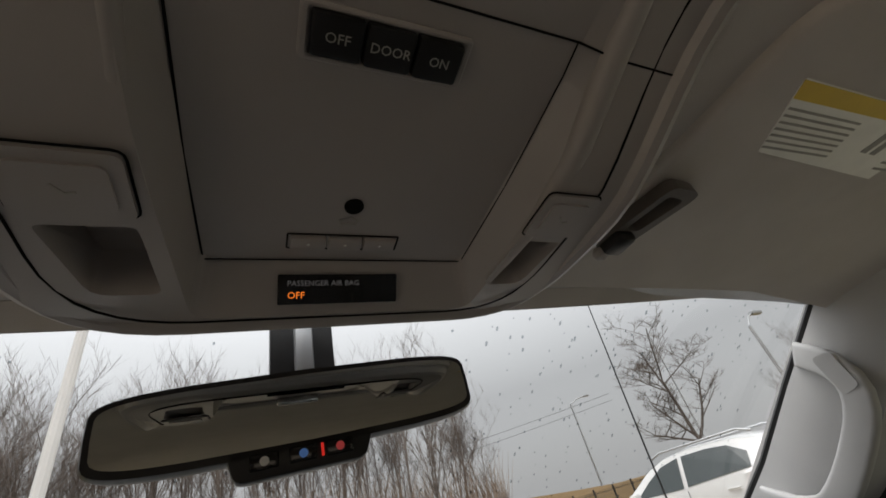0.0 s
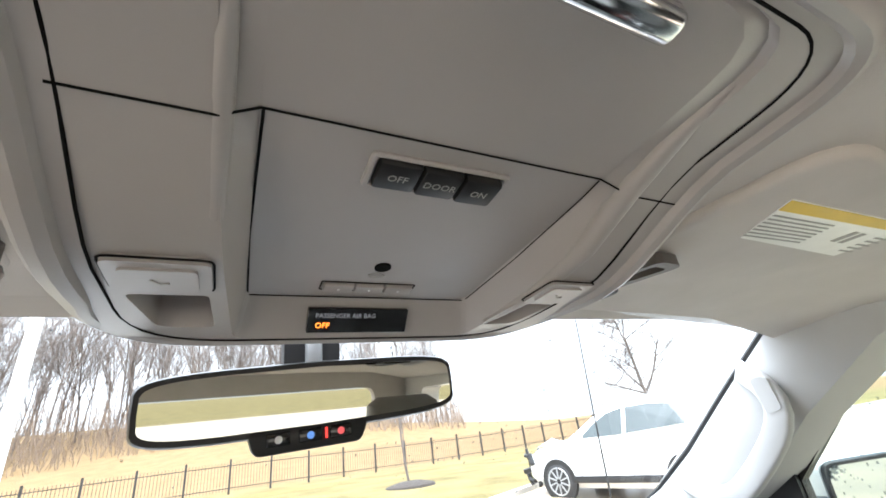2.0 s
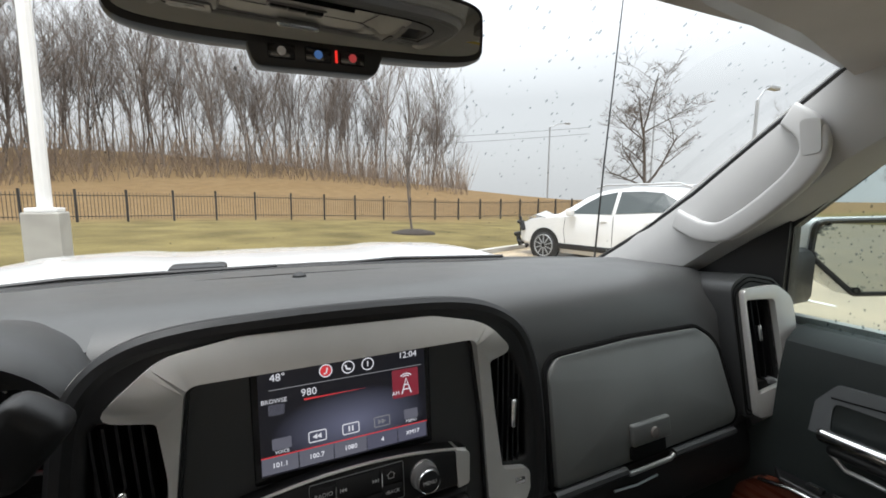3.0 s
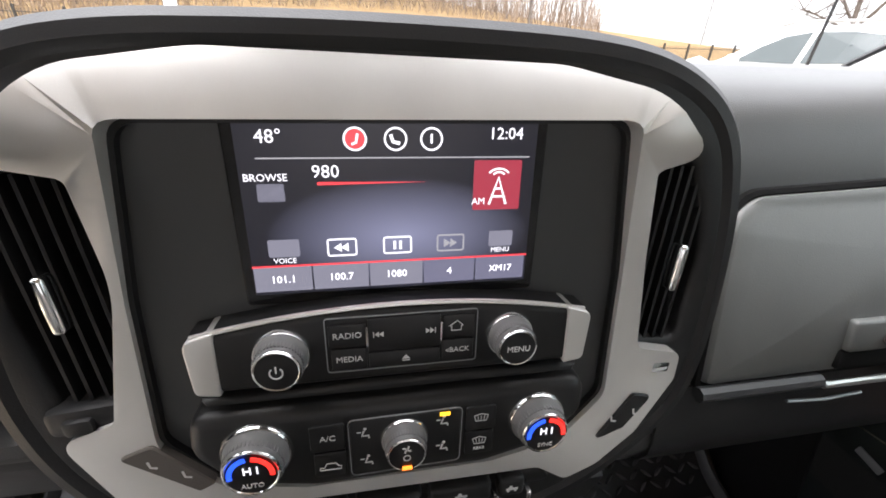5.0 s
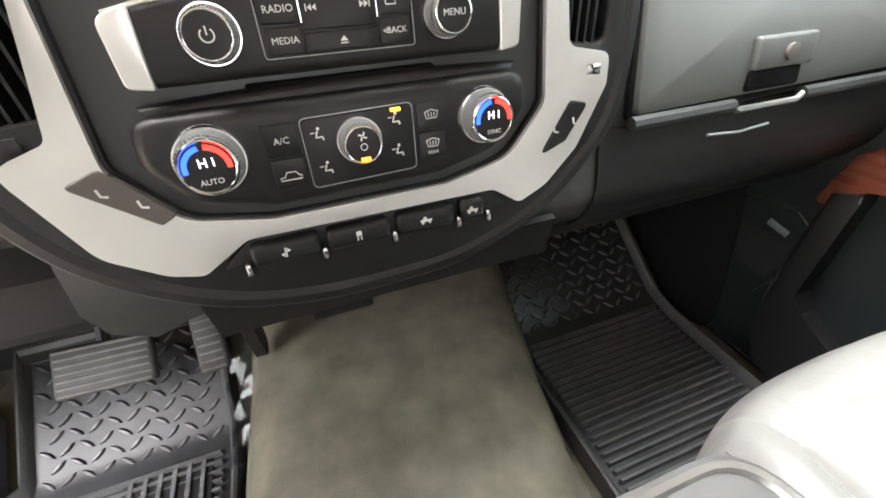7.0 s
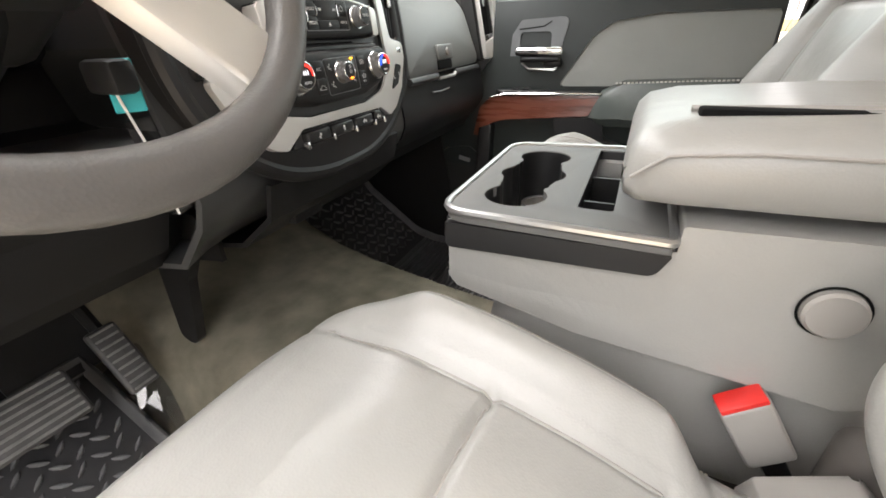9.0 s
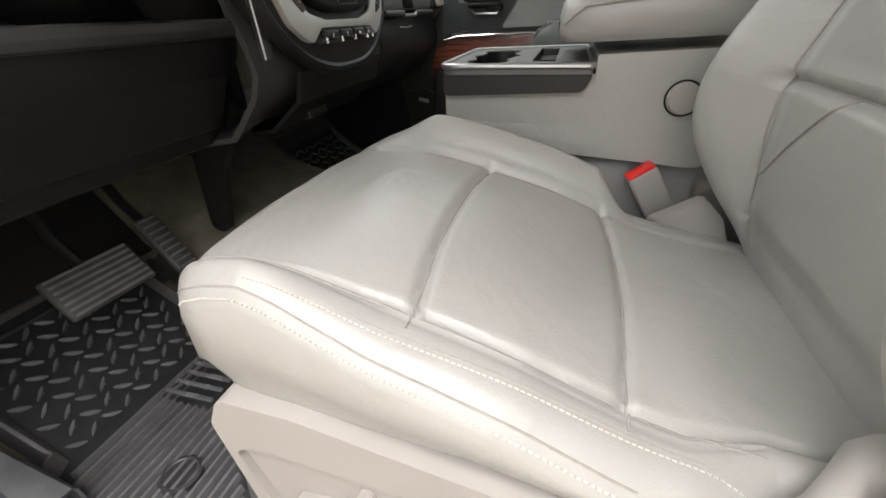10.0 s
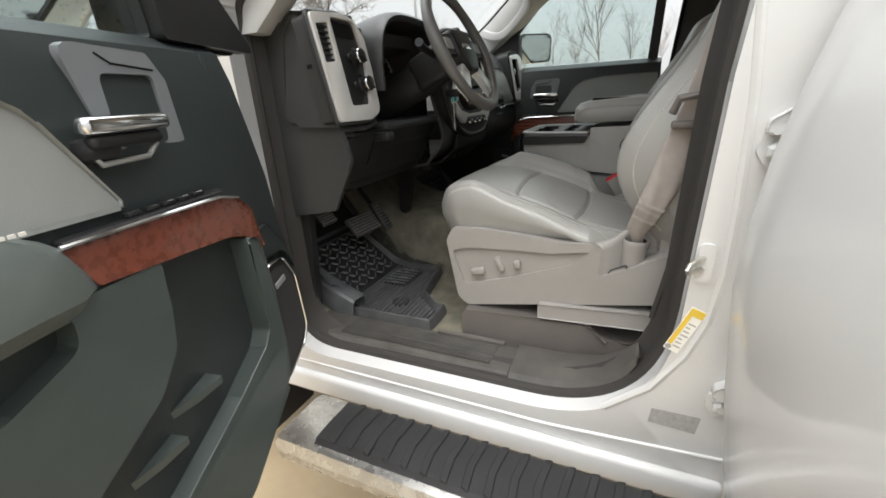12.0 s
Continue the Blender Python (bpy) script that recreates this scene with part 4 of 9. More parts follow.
# ---- door sill and running board, driver's side ----
sill = thing("sill_plate", "ribbed dark plastic door sill plate with scuffs", "sill plate", (-0.8, -0.2, 0.44))
rows = []
for y in (0.30, 0.26, 0.1, -0.1, -0.3, -0.383):
    rows.append([(-0.715, y, 0.455), (-0.73, y, 0.472), (-0.80, y, 0.470), (-0.835, y, 0.462), (-0.848, y, 0.445)])
part("plate", sheet(rows, 0.008), SILL, sill)
rows = []
for y, up in ((-0.387, 0), (-0.48, 0.002), (-0.55, 0.012), (-0.61, 0.036), (-0.655, 0.078), (-0.680, 0.125)):
    f = min(1, up / 0.125)
    rows.append([(x + (-0.846 - x) * f * 0.95, y, z + up) for x, z in ((-0.70, 0.455), (-0.73, 0.475), (-0.80, 0.470), (-0.835, 0.462), (-0.848, 0.445))])
part("rear_cover", sheet(rows, 0.008), SILL, sill)
for k in range(11):
    x = -0.745 - 0.0075 * k
    part("rib", box(x - 0.0016, x + 0.0016, -0.33, 0.16, 0.470 - 0.08 * max(0, -x - 0.80), 0.4745 - 0.08 * max(0, -x - 0.80), 0.0008, 1), SILL, sill)
part("clip_strip", box(-0.738, -0.722, -0.345, -0.135, 0.470, 0.482, 0.003), BOXPLASTIC, sill)

SCUFFED = surface("scuffed_aluminium", (0.60, 0.59, 0.565), 0.27, 0.9, var=0.25, scale=30, grain=400, bump=0.1, vrough=0.15)
board = thing("running_board", "chrome running board with a black ribbed tread", "running board", (-1.06, -0.3, 0.3))
prof = [(-0.965, 0.33), (-0.975, 0.352), (-1.12, 0.352), (-1.145, 0.345), (-1.158, 0.32), (-1.15, 0.285), (-1.12, 0.272), (-0.97, 0.285)]
rings = [[(x, y, z) for x, z in prof] for y in (0.15, 0.13, -0.5, -1.6)]
rings[0] = [(-1.06 + (p[0] + 1.06) * 0.9, p[1], 0.315 + (p[2] - 0.315) * 0.7) for p in rings[0]]
part("bar", loft(rings), SCUFFED, board)
rows = [[(x, y, z) for x, z in ((-0.975, 0.353), (-0.985, 0.362), (-1.06, 0.364), (-1.118, 0.361), (-1.128, 0.350))] for y in (0.03, 0.0, -0.4, -0.8, -1.2)]
tread = part("tread", sheet(rows, 0.004), RUBBER, board, "black rubber tread")
for k in range(24):
    y = 0.0 - 0.05 * k
    bm = plate(arc_poly([(-1.125, y - 0.03, 0.004), (-1.118, y - 0.012, 0.004), (-1.06, y - 0.004, 0.01), (-0.985, y - 0.012, 0.004), (-0.98, y - 0.03, 0.004), (-1.06, y - 0.022, 0.01)], 3), 0.3635, 0.3685, bevel=0.0015, seg=1)
    part("tread_rib", bm, RUBBER, tread)

# dark rear edge of the inner cab beside the seat
rows = [[(-0.80, y, z), (-0.775, y - 0.02, z), (-0.74, y - 0.08, z), (-0.74, y - 0.2, z)] for y, z in ((-0.70, 0.66), (-0.722, 0.8), (-0.735, 0.95), (-0.765, 1.3), (-0.80, 1.65), (-0.82, 1.74))]
tagged(solid("pillar_cover", sheet(rows, 0.01), SEAL), "dark grey plastic cover of the middle door pillar", "pillar cover", kind="structure")
rows = [[(0.80, y, z), (0.775, y - 0.02, z), (0.73, y - 0.08, z), (0.73, y - 0.25, z)] for y, z in ((-0.655, 0.50), (-0.70, 0.65), (-0.715, 0.9), (-0.765, 1.3), (-0.80, 1.65), (-0.82, 1.74))]
tagged(solid("pillar_cover", sheet(rows, 0.01), SEAL), "dark grey plastic cover of the far door pillar", "pillar cover", kind="structure")

# striker, labels and hinges on the white pillar
st = thing("door_striker", "zinc-plated door striker loop on the white pillar", "striker", (-0.915, -0.765, 0.84))
part("plate", yz(plate(rrect(-0.774, -0.748, 0.812, 0.884, 0.011), 0, 1, bevel=0.0), -0.914, -0.920), PAINT, st)
part("loop", tube([(-0.916, -0.758, 0.858), (-0.938, -0.742, 0.856), (-0.950, -0.734, 0.852), (-0.954, -0.732, 0.846), (-0.950, -0.734, 0.840), (-0.938, -0.742, 0.837), (-0.916, -0.758, 0.836)], 0.0052, 8), STEEL, st)
lb = thing("tyre_label", "yellow and white tyre pressure sticker on white paint", "sticker", (-0.915, -0.75, 0.70))


def sticker(points, x0, x1):
    """A patch of the leaning sticker: u across it, v up it, in metres."""
    a = radians(22)
    return yz(plate([(-0.747 + u * math.cos(a) - v * math.sin(a), 0.709 + u * math.sin(a) + v * math.cos(a)) for u, v in points], 0, 1), x0, x1)


part("paper", sticker(rrect(-0.0135, 0.0135, -0.050, 0.050, 0.002, 2), -0.9152, -0.9162), PAPERWHITE, lb)
part("yellow_band", sticker([(0.0045, -0.036), (0.0125, -0.036), (0.0125, 0.049), (0.0045, 0.049)], -0.9164, -0.9170), PAPERYELLOW, lb)
part("yellow_patch", sticker([(-0.0125, 0.034), (0.0045, 0.034), (0.0045, 0.049), (-0.0125, 0.049)], -0.9164, -0.9170), PAPERYELLOW, lb)
part("tyre_mark", sticker(disc(0.0075, -0.043, 0.0055, 14), -0.9164, -0.9169), GREYPRINT, lb)
for k in range(7):
    part("print_line", sticker([(-0.0115 + 0.003 * (k % 3), -0.038 + 0.009 * k), (0.002, -0.038 + 0.009 * k), (0.002, -0.0355 + 0.009 * k), (-0.0115 + 0.003 * (k % 3), -0.0355 + 0.009 * k)], -0.9164, -0.9169), GREYPRINT, lb)
pl = thing("maker_plate", "grey printed plate on the white door pillar", "plate", (-0.915, -0.75, 0.49))
part("plate", yz(plate([(-0.708, 0.483), (-0.712, 0.519), (-0.800, 0.520), (-0.794, 0.478)], 0, 1), -0.9152, -0.9165), surface("grey_foil", (0.33, 0.33, 0.32), 0.5, var=0.2, scale=120, bump=0), pl)
# ---- rear door, swung open ----
def rear_door():
    d = thing("rear_door", "white rear truck door swung wide open", "door", (-0.93, -0.875, 0.40))
    m = Matrix.Translation((-0.93, -0.875, 0)) @ Matrix.Rotation(radians(8), 4, 'Z')
    rows = []
    for z, b in ((0.37, -0.035), (0.41, -0.022), (0.46, -0.008), (0.52, 0.004), (0.60, 0.015), (0.68, 0.026), (0.76, 0.034), (0.86, 0.044), (0.95, 0.040), (1.04, 0.030), (1.12, 0.014), (1.19, -0.004), (1.25, -0.022)):
        row = []
        for k in range(13):
            u = k / 12
            x = -0.02 - 0.86 * u
            row.append((x, b - 0.03 * max(0, 1 - 12 * u) - 0.02 * u * u, z))
        rows.append(row)
    bm = sheet(rows, -0.06)
    part("skin", moved(bm, m), PAINT, d, angle=50)
    part("moulding", moved(box(-0.86, -0.03, 0.0, 0.022, 0.44, 0.48, 0.008), m), CHROME, d, "chrome side moulding")
    part("lower_edge", moved(box(-0.88, -0.02, -0.05, 0.0, 0.36, 0.40, 0.01), m), BLACK, d)
    part("window_frame", moved(tube([(-0.04, -0.03, 1.24), (-0.07, -0.06, 1.70), (-0.62, -0.06, 1.70), (-0.86, -0.04, 1.26)], 0.02, 8), m), PAINT, d)
    g = part("window_glass", moved(loft([[(-0.05, -0.035, 1.25), (-0.08, -0.06, 1.69)], [(-0.84, -0.04, 1.25), (-0.61, -0.06, 1.69)]], closed=False), m), SIDEGLASS, d)
    g.visible_shadow = False
    for z in (1.07, 0.59):
        leaf = yz(plate(arc_poly([(-0.806, z - 0.004, 0.008), (-0.808, z + 0.016, 0.012), (-0.838, z + 0.036, 0.02), (-0.875, z + 0.042, 0.004), (-0.875, z - 0.004, 0.004)], 4), 0, 1), -0.913, -0.938)
        bmesh.ops.bevel(leaf, geom=[e for e in leaf.edges if all(v.co.x < -0.93 for v in e.verts)], offset=0.006, segments=3, profile=0.5, affect='EDGES', clamp_overlap=True)
        part("hinge_leaf", leaf, PAINT, d)
        foot = yz(plate(arc_poly([(-0.804, z - 0.004, 0.004), (-0.800, z - 0.030, 0.012), (-0.814, z - 0.056, 0.014), (-0.846, z - 0.050, 0.014), (-0.850, z - 0.004, 0.004)], 4), 0, 1), -0.913, -0.922)
        part("hinge_foot", foot, PAINT, d)
        part("hinge_knuckle", moved(lathe([(0.0, -0.045), (0.014, -0.045), (0.014, 0.045), (0.0, 0.045)], 14), Matrix.Translation((-0.95, -0.868, z))), PAINT, d)
        part("hinge_bolt", moved(lathe([(0.014, 0), (0.014, 0.008), (0.008, 0.012), (0.0, 0.012)], 6), Matrix.Translation((-0.921, -0.824, z - 0.030)) @ pose(0, 0, 0, 0, -90, 0)), PAINT, d)


rear_door()


BEZEL = surface("handle_bezel_plastic", (0.125, 0.133, 0.138), 0.45, var=0.08, scale=20, grain=900, bump=0.15, dist=0.0004)


# ---- front doors: drawn as the passenger's, then laid by a matrix ----
def front_door(name, label, m, open_door, wet):
    d = thing(name, label, "door", m @ Vector((0.9, 0.28, 0.45)))

    def put(nm, bm, mat, parent=None, lab="", angle=35):
        moved(bm, m)
        return part(nm, bm, mat, parent or d, lab, angle=angle)

    # outer skin and inner panel
    y0 = 0.205 if open_door else 0.30
    sk = sheet([[(x, y0 - (0.7 + y0) * k / 8, z) for k in range(9)] for x, z in ((0.90, 0.40), (0.918, 0.5), (0.935, 0.75), (0.94, 0.95), (0.93, 1.15), (0.90, 1.27))], -0.012)
    put("outer_skin", sk, PAINT)
    rows = []
    for z, x in ((0.46, 0.815), (0.49, 0.806), (0.52, 0.80), (0.56, 0.80), (0.60, 0.80), (0.70, 0.805), (0.90, 0.80), (1.0, 0.795), (1.10, 0.80), (1.19, 0.806), (1.232, 0.815), (1.245, 0.835), (1.247, 0.87)):
        front = 0.205 - 0.105 * max(0, (z - 0.70) / 0.55) - 1.4 * max(0, 0.60 - z) if open_door else 0.265 - 0.26 * min(1, max(0, (z - 0.9) / 0.15))
        rows.append([(x, front + (-0.70 - front) * k / 10, z) for k in range(11)])
    put("inner_panel", sheet(rows, -0.02), DOORDARK)
    # leather insert and armrest
    ins = arc_poly([(-0.20, 1.022, 0.008), (-0.285, 1.150, 0.05), (-0.335, 1.185, 0.06), (-0.44, 1.196, 0.05), (-0.69, 1.198, 0.01), (-0.69, 1.03, 0.01)], 6)
    bm = yz(plate(ins, 0, 1), 0.806, 0.772)
    es = [e for e in bm.edges if len(e.link_faces) == 2 and e.calc_face_angle(0) > 0.9 and all(v.co.x < 0.78 for v in e.verts)]
    bmesh.ops.bevel(bm, geom=es, offset=0.014, segments=3, profile=0.5, affect='EDGES', clamp_overlap=True)
    put("insert", bm, DOORLEATHER, lab="grey leather door insert")
    rings = []
    for y, z0, z1, x in ((-0.255, 0.930, 0.938, 0.775), (-0.285, 0.925, 0.972, 0.755), (-0.325, 0.92, 1.015, 0.735), (-0.38, 0.925, 1.043, 0.722), (-0.55, 0.92, 1.05, 0.718), (-0.69, 0.92, 1.052, 0.72)):
        rings.append([(0.81, y, z0), (x + 0.02, y, z0 - 0.004), (x, y, z0 + 0.02), (x, y, z1 - 0.03), (x + 0.012, y, z1 - 0.008), (x + 0.035, y, z1), (0.81, y, z1 - 0.006)])
    arm = put("armrest", loft(rings), DOORARM, lab="padded grey leather armrest")
    st = bmesh.new()
    for k in range(34):
        y = -0.36 - 0.0098 * k
        zz = 1.036 + min(0.014, 0.1 * (-0.36 - y) * 0.4)
        box(0.733, 0.736, y - 0.003, y + 0.003, zz - 0.002, zz + 0.002, bm=st)
    put("stitching", st, STITCH, arm)
    # wood strip that turns down at its front
    wood = arc_poly([(0.055, 0.872, 0.004), (0.035, 0.955, 0.03), (0.005, 0.985, 0.03), (-0.05, 0.997, 0.03), (-0.325, 1.002, 0.004), (-0.295, 0.945, 0.004), (-0.05, 0.925, 0.03), (0.0, 0.912, 0.02), (0.025, 0.872, 0.006)], 5)
    bm = yz(plate(wood, 0, 1), 0.81, 0.748)
    es = [e for e in bm.edges if len(e.link_faces) == 2 and e.calc_face_angle(0) > 0.9 and all(v.co.x < 0.76 for v in e.verts)]
    bmesh.ops.bevel(bm, geom=es, offset=0.006, segments=2, profile=0.5, affect='EDGES', clamp_overlap=True)
    put("wood_strip", bm, WOOD, lab="glossy red-brown wood strip")
    put("chrome_line", tube([(0.744, 0.0, 0.989), (0.744, -0.05, 1.001), (0.744, -0.19, 1.004), (0.744, -0.325, 1.006)], 0.003, 6), CHROME)
    ledge = plate([(0.80, 0.01), (0.748, -0.03), (0.746, -0.32), (0.80, -0.30)], 1.003, 1.010, bevel=0.002, seg=1)
    led = put("switch_ledge", ledge, BLACK)
    for k in range(5 if open_door else 2):
        for j in range(2 if open_door else 1):
            y = -0.075 - 0.032 * k
            put("window_switch", box(0.758 + 0.018 * j, 0.772 + 0.018 * j, y - 0.012, y + 0.012, 1.009, 1.017, 0.003), BLACK, led)
            put("switch_edge", box(0.759 + 0.018 * j, 0.764 + 0.018 * j, y - 0.006, y + 0.006, 1.017, 1.0185), CHROME, led)
    # handle in its recess
    hy, hz = (-0.04, 0.02) if open_door else (0.0, 0.0)
    by, bz = (-0.006, 0.036) if open_door else (0.0, 0.0)
    bo = [(-0.046, 1.062, 0.012), (-0.054, 1.158, 0.012), (-0.080, 1.196, 0.012), (-0.216, 1.202, 0.02), (-0.192, 1.10, 0.02), (-0.186, 1.054, 0.02), (-0.070, 1.050, 0.02)]
    bez = yz(plate(arc_poly([(a + by, b + bz, r) for a, b, r in bo], 4), 0, 1, [rrect(-0.168 + by, -0.078 + by, 1.066 + bz, 1.165 + bz, 0.012)]), 0.806, 0.780)
    es = [e for e in bez.edges if len(e.link_faces) == 2 and e.calc_face_angle(0) > 0.9 and all(v.co.x < 0.79 for v in e.verts)]
    bmesh.ops.bevel(bez, geom=es, offset=0.006, segments=3, profile=0.5, affect='EDGES', clamp_overlap=True)
    put("handle_bezel", bez, BEZEL)
    put("bezel_line", tube([(0.7795, -0.165 + by, 1.190 + bz), (0.7795, -0.145 + by, 1.178 + bz), (0.7795, -0.075 + by, 1.172 + bz)], 0.0014, 6), GAP)
    # The back of the well is near-black, so its shade is painted
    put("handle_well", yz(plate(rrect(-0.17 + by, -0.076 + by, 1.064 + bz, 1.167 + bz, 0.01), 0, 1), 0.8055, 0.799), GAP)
    put("door_handle", box(0.742, 0.764, -0.208 + hy, -0.072 + hy, 1.104 + hz, 1.127 + hz, 0.008, 3), CHROME, lab="chrome door handle")
    put("handle_grip", box(0.748, 0.768, -0.200 + hy, -0.085 + hy, 1.086 + hz, 1.104 + hz, 0.008, 3), BLACK)
    put("handle_mount", box(0.755, 0.80, -0.205 + hy, -0.150 + hy, 1.070 + hz, 1.100 + hz, 0.012), BLACK)
    put("lock_ring", tube([(0.762, -0.195 + hy, 1.080 + hz), (0.762, -0.185 + hy, 1.066 + hz), (0.762, -0.110 + hy, 1.068 + hz), (0.762, -0.090 + hy, 1.085 + hz)], 0.004, 8), RIM)
    if open_door:
        put("pad_ridge", tube([(0.797, 0.054, 1.245), (0.792, 0.050, 1.17), (0.792, 0.042, 1.125), (0.792, 0.025, 1.111), (0.792, -0.037, 1.113)], 0.005, 8), DOORDARK)
    # speaker with its bright edge
    sp = [(0.045, 0.80, 0.02), (0.085, 0.825, 0.03), (0.17, 0.815, 0.05), (0.235, 0.73, 0.06), (0.245, 0.58, 0.03), (0.19, 0.535, 0.03), (0.10, 0.60, 0.03), (0.055, 0.70, 0.04)]
    if open_door:
        sp = [(0.050, 0.800, 0.015), (0.075, 0.818, 0.02), (0.128, 0.818, 0.03), (0.166, 0.755, 0.05), (0.177, 0.61, 0.05), (0.152, 0.572, 0.04), (0.052, 0.524, 0.012), (0.050, 0.64, 0.1)]
        cap = yz(plate(arc_poly([(0.020, 0.893, 0.004), (0.104, 0.903, 0.004), (0.158, 0.842, 0.02), (0.190, 0.75, 0.04), (0.150, 0.83, 0.03), (0.080, 0.834, 0.02), (0.050, 0.812, 0.01), (0.055, 0.70, 0.03), (0.040, 0.70, 0.01)], 4), 0, 1), 0.806, 0.768)
        es = [e for e in cap.edges if len(e.link_faces) == 2 and e.calc_face_angle(0) > 0.9 and all(v.co.x < 0.78 for v in e.verts)]
        bmesh.ops.bevel(cap, geom=es, offset=0.005, segments=2, profile=0.5, affect='EDGES', clamp_overlap=True)
        put("end_cap", cap, DOORDARK)
    so = arc_poly(sp, 5)
    sx = 0.765 if open_door else 0.786
    put("speaker_panel", yz(plate(so, 0, 1), 0.806, sx), BLACK)
    ctr = sum(so, Vector((0, 0))) / len(so)
    put("speaker_edge", tube([(sx - 0.002, p[0], p[1]) for p in so], 0.003, 6, True), CHROME, lab="thin bright edge")
    grille = yz(plate([ctr + (p - ctr) * 0.86 for p in so], 0, 1), sx + 0.0005, sx - 0.0025)
    put("speaker_grille", grille, surface("speaker_mesh", (0.022, 0.022, 0.022), 0.6, var=0.6, scale=700, grain=1200, bump=1.0, dist=0.001))
    put("badge", moved(box(sx - 0.006, sx - 0.002, -0.021, 0.021, -0.0075, 0.0075, 0.002), pose(0, 0.10, 0.766 if open_door else 0.779, 12, 0, 0)), GALV, lab="small silver badge")
    # map pocket: deep recess inside a broad lip, with the bulging panel under the armrest
    lip = arc_poly([(0.034, 0.895, 0.01), (0.040, 0.78, 0.05), (0.042, 0.66, 0.05), (0.030, 0.545, 0.03), (-0.16, 0.425, 0.08), (-0.30, 0.41, 0.05), (-0.69, 0.41, 0.01), (-0.69, 0.50, 0.01), (-0.42, 0.522, 0.1), (-0.28, 0.56, 0.1), (-0.12, 0.622, 0.1), (-0.022, 0.668, 0.03), (0.004, 0.70, 0.02), (-0.008, 0.912, 0.01)], 5)
    bm = yz(plate(lip, 0, 1), 0.806, 0.742)
    es = [e for e in bm.edges if len(e.link_faces) == 2 and e.calc_face_angle(0) > 0.9 and all(v.co.x < 0.75 for v in e.verts)]
    bmesh.ops.bevel(bm, geom=es, offset=0.010, segments=3, profile=0.5, affect='EDGES', clamp_overlap=True)
    # Same plastic on both doors: the shut one's shade is put into a near-black
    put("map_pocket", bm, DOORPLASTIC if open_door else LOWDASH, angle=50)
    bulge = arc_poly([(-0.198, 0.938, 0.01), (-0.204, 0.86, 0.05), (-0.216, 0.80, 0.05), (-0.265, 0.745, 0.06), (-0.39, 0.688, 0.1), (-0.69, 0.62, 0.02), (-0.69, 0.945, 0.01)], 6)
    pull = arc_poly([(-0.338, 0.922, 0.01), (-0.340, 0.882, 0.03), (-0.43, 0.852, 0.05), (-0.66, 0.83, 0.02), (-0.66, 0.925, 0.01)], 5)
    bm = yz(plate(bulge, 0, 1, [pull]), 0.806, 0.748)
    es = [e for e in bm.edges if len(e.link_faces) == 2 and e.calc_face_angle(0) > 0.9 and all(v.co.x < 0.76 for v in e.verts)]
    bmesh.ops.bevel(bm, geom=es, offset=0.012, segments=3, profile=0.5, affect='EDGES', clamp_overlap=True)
    # Again darker on the shut door, with the cabin's shade as colour
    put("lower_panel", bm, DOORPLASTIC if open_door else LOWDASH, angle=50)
    # Near-black back plate: the depth of the pull is shaded by colour
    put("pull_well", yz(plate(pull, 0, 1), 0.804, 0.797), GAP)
    put("pocket_rib", loft([[(0.800, y, z - 0.011), (x, y, z - 0.007), (x, y, z + 0.007), (0.800, y, z + 0.011)] for y, x, z in ((-0.235, 0.785, 0.676), (-0.19, 0.765, 0.680), (-0.145, 0.752, 0.686))]), DOORPLASTIC)
    put("pocket_rib", loft([[(0.800, y, z - 0.011), (x, y, z - 0.007), (x, y, z + 0.007), (0.800, y, z + 0.011)] for y, x, z in ((-0.335, 0.785, 0.630), (-0.29, 0.765, 0.635), (-0.245, 0.752, 0.642))]), DOORPLASTIC)
    # window and frame
    fr = arc_poly([(0.22, 1.25, 0.02), (-0.20, 1.695, 0.06), (-0.70, 1.70, 0.03), (-0.68, 1.24, 0.02)], 5)
    lead = [(-0.015, 1.262, 0.01), (-0.035, 1.47, 0.01), (-0.20, 1.655, 0.04)] if open_door else [(0.030, 1.262, 0.01), (0.032, 1.478, 0.01), (-0.06, 1.577, 0.2), (-0.165, 1.655, 0.04)]
    hole = arc_poly(lead + [(-0.655, 1.66, 0.03), (-0.635, 1.255, 0.01)], 5)
    put("window_frame", yz(plate(fr, 0, 1, [hole]), 0.825 if open_door else 0.842, 0.868), BLACK)
    g = put("window_glass", yz(plate(hole, 0, 1), 0.846, 0.849), SIDEGLASS, lab="side window with rain drops" if wet else "")
    g.visible_shadow = False
    if wet:
        r = random.Random(9)
        bm = bmesh.new()
        for k in range(500):
            own = bmesh.new()
            bmesh.ops.create_icosphere(own, subdivisions=1, radius=r.uniform(0.0008, 0.0021))
            own.transform(Matrix.Translation((0.852, r.uniform(-0.63, -0.03), 1.26 + 0.38 * r.random() ** 1.5)) @ Matrix.Diagonal((0.5, 1, 1.5, 1)))
            join(own, bm)
        tagged(put("rain_drops", bm, DROPS, g), kind="stuff")
    # mirror patch
    put("mirror_patch", yz(plate(arc_poly([(0.24, 1.255, 0.01), (-0.03, 1.53, 0.02), (-0.012, 1.26, 0.01)] if open_door else [(0.36, 1.255, 0.01), (0.15, 1.43, 0.01), (0.034, 1.50, 0.01), (0.034, 1.26, 0.01)], 3), 0, 1), 0.80 if open_door else 0.832, 0.826 if open_door else 0.842), BLACK)
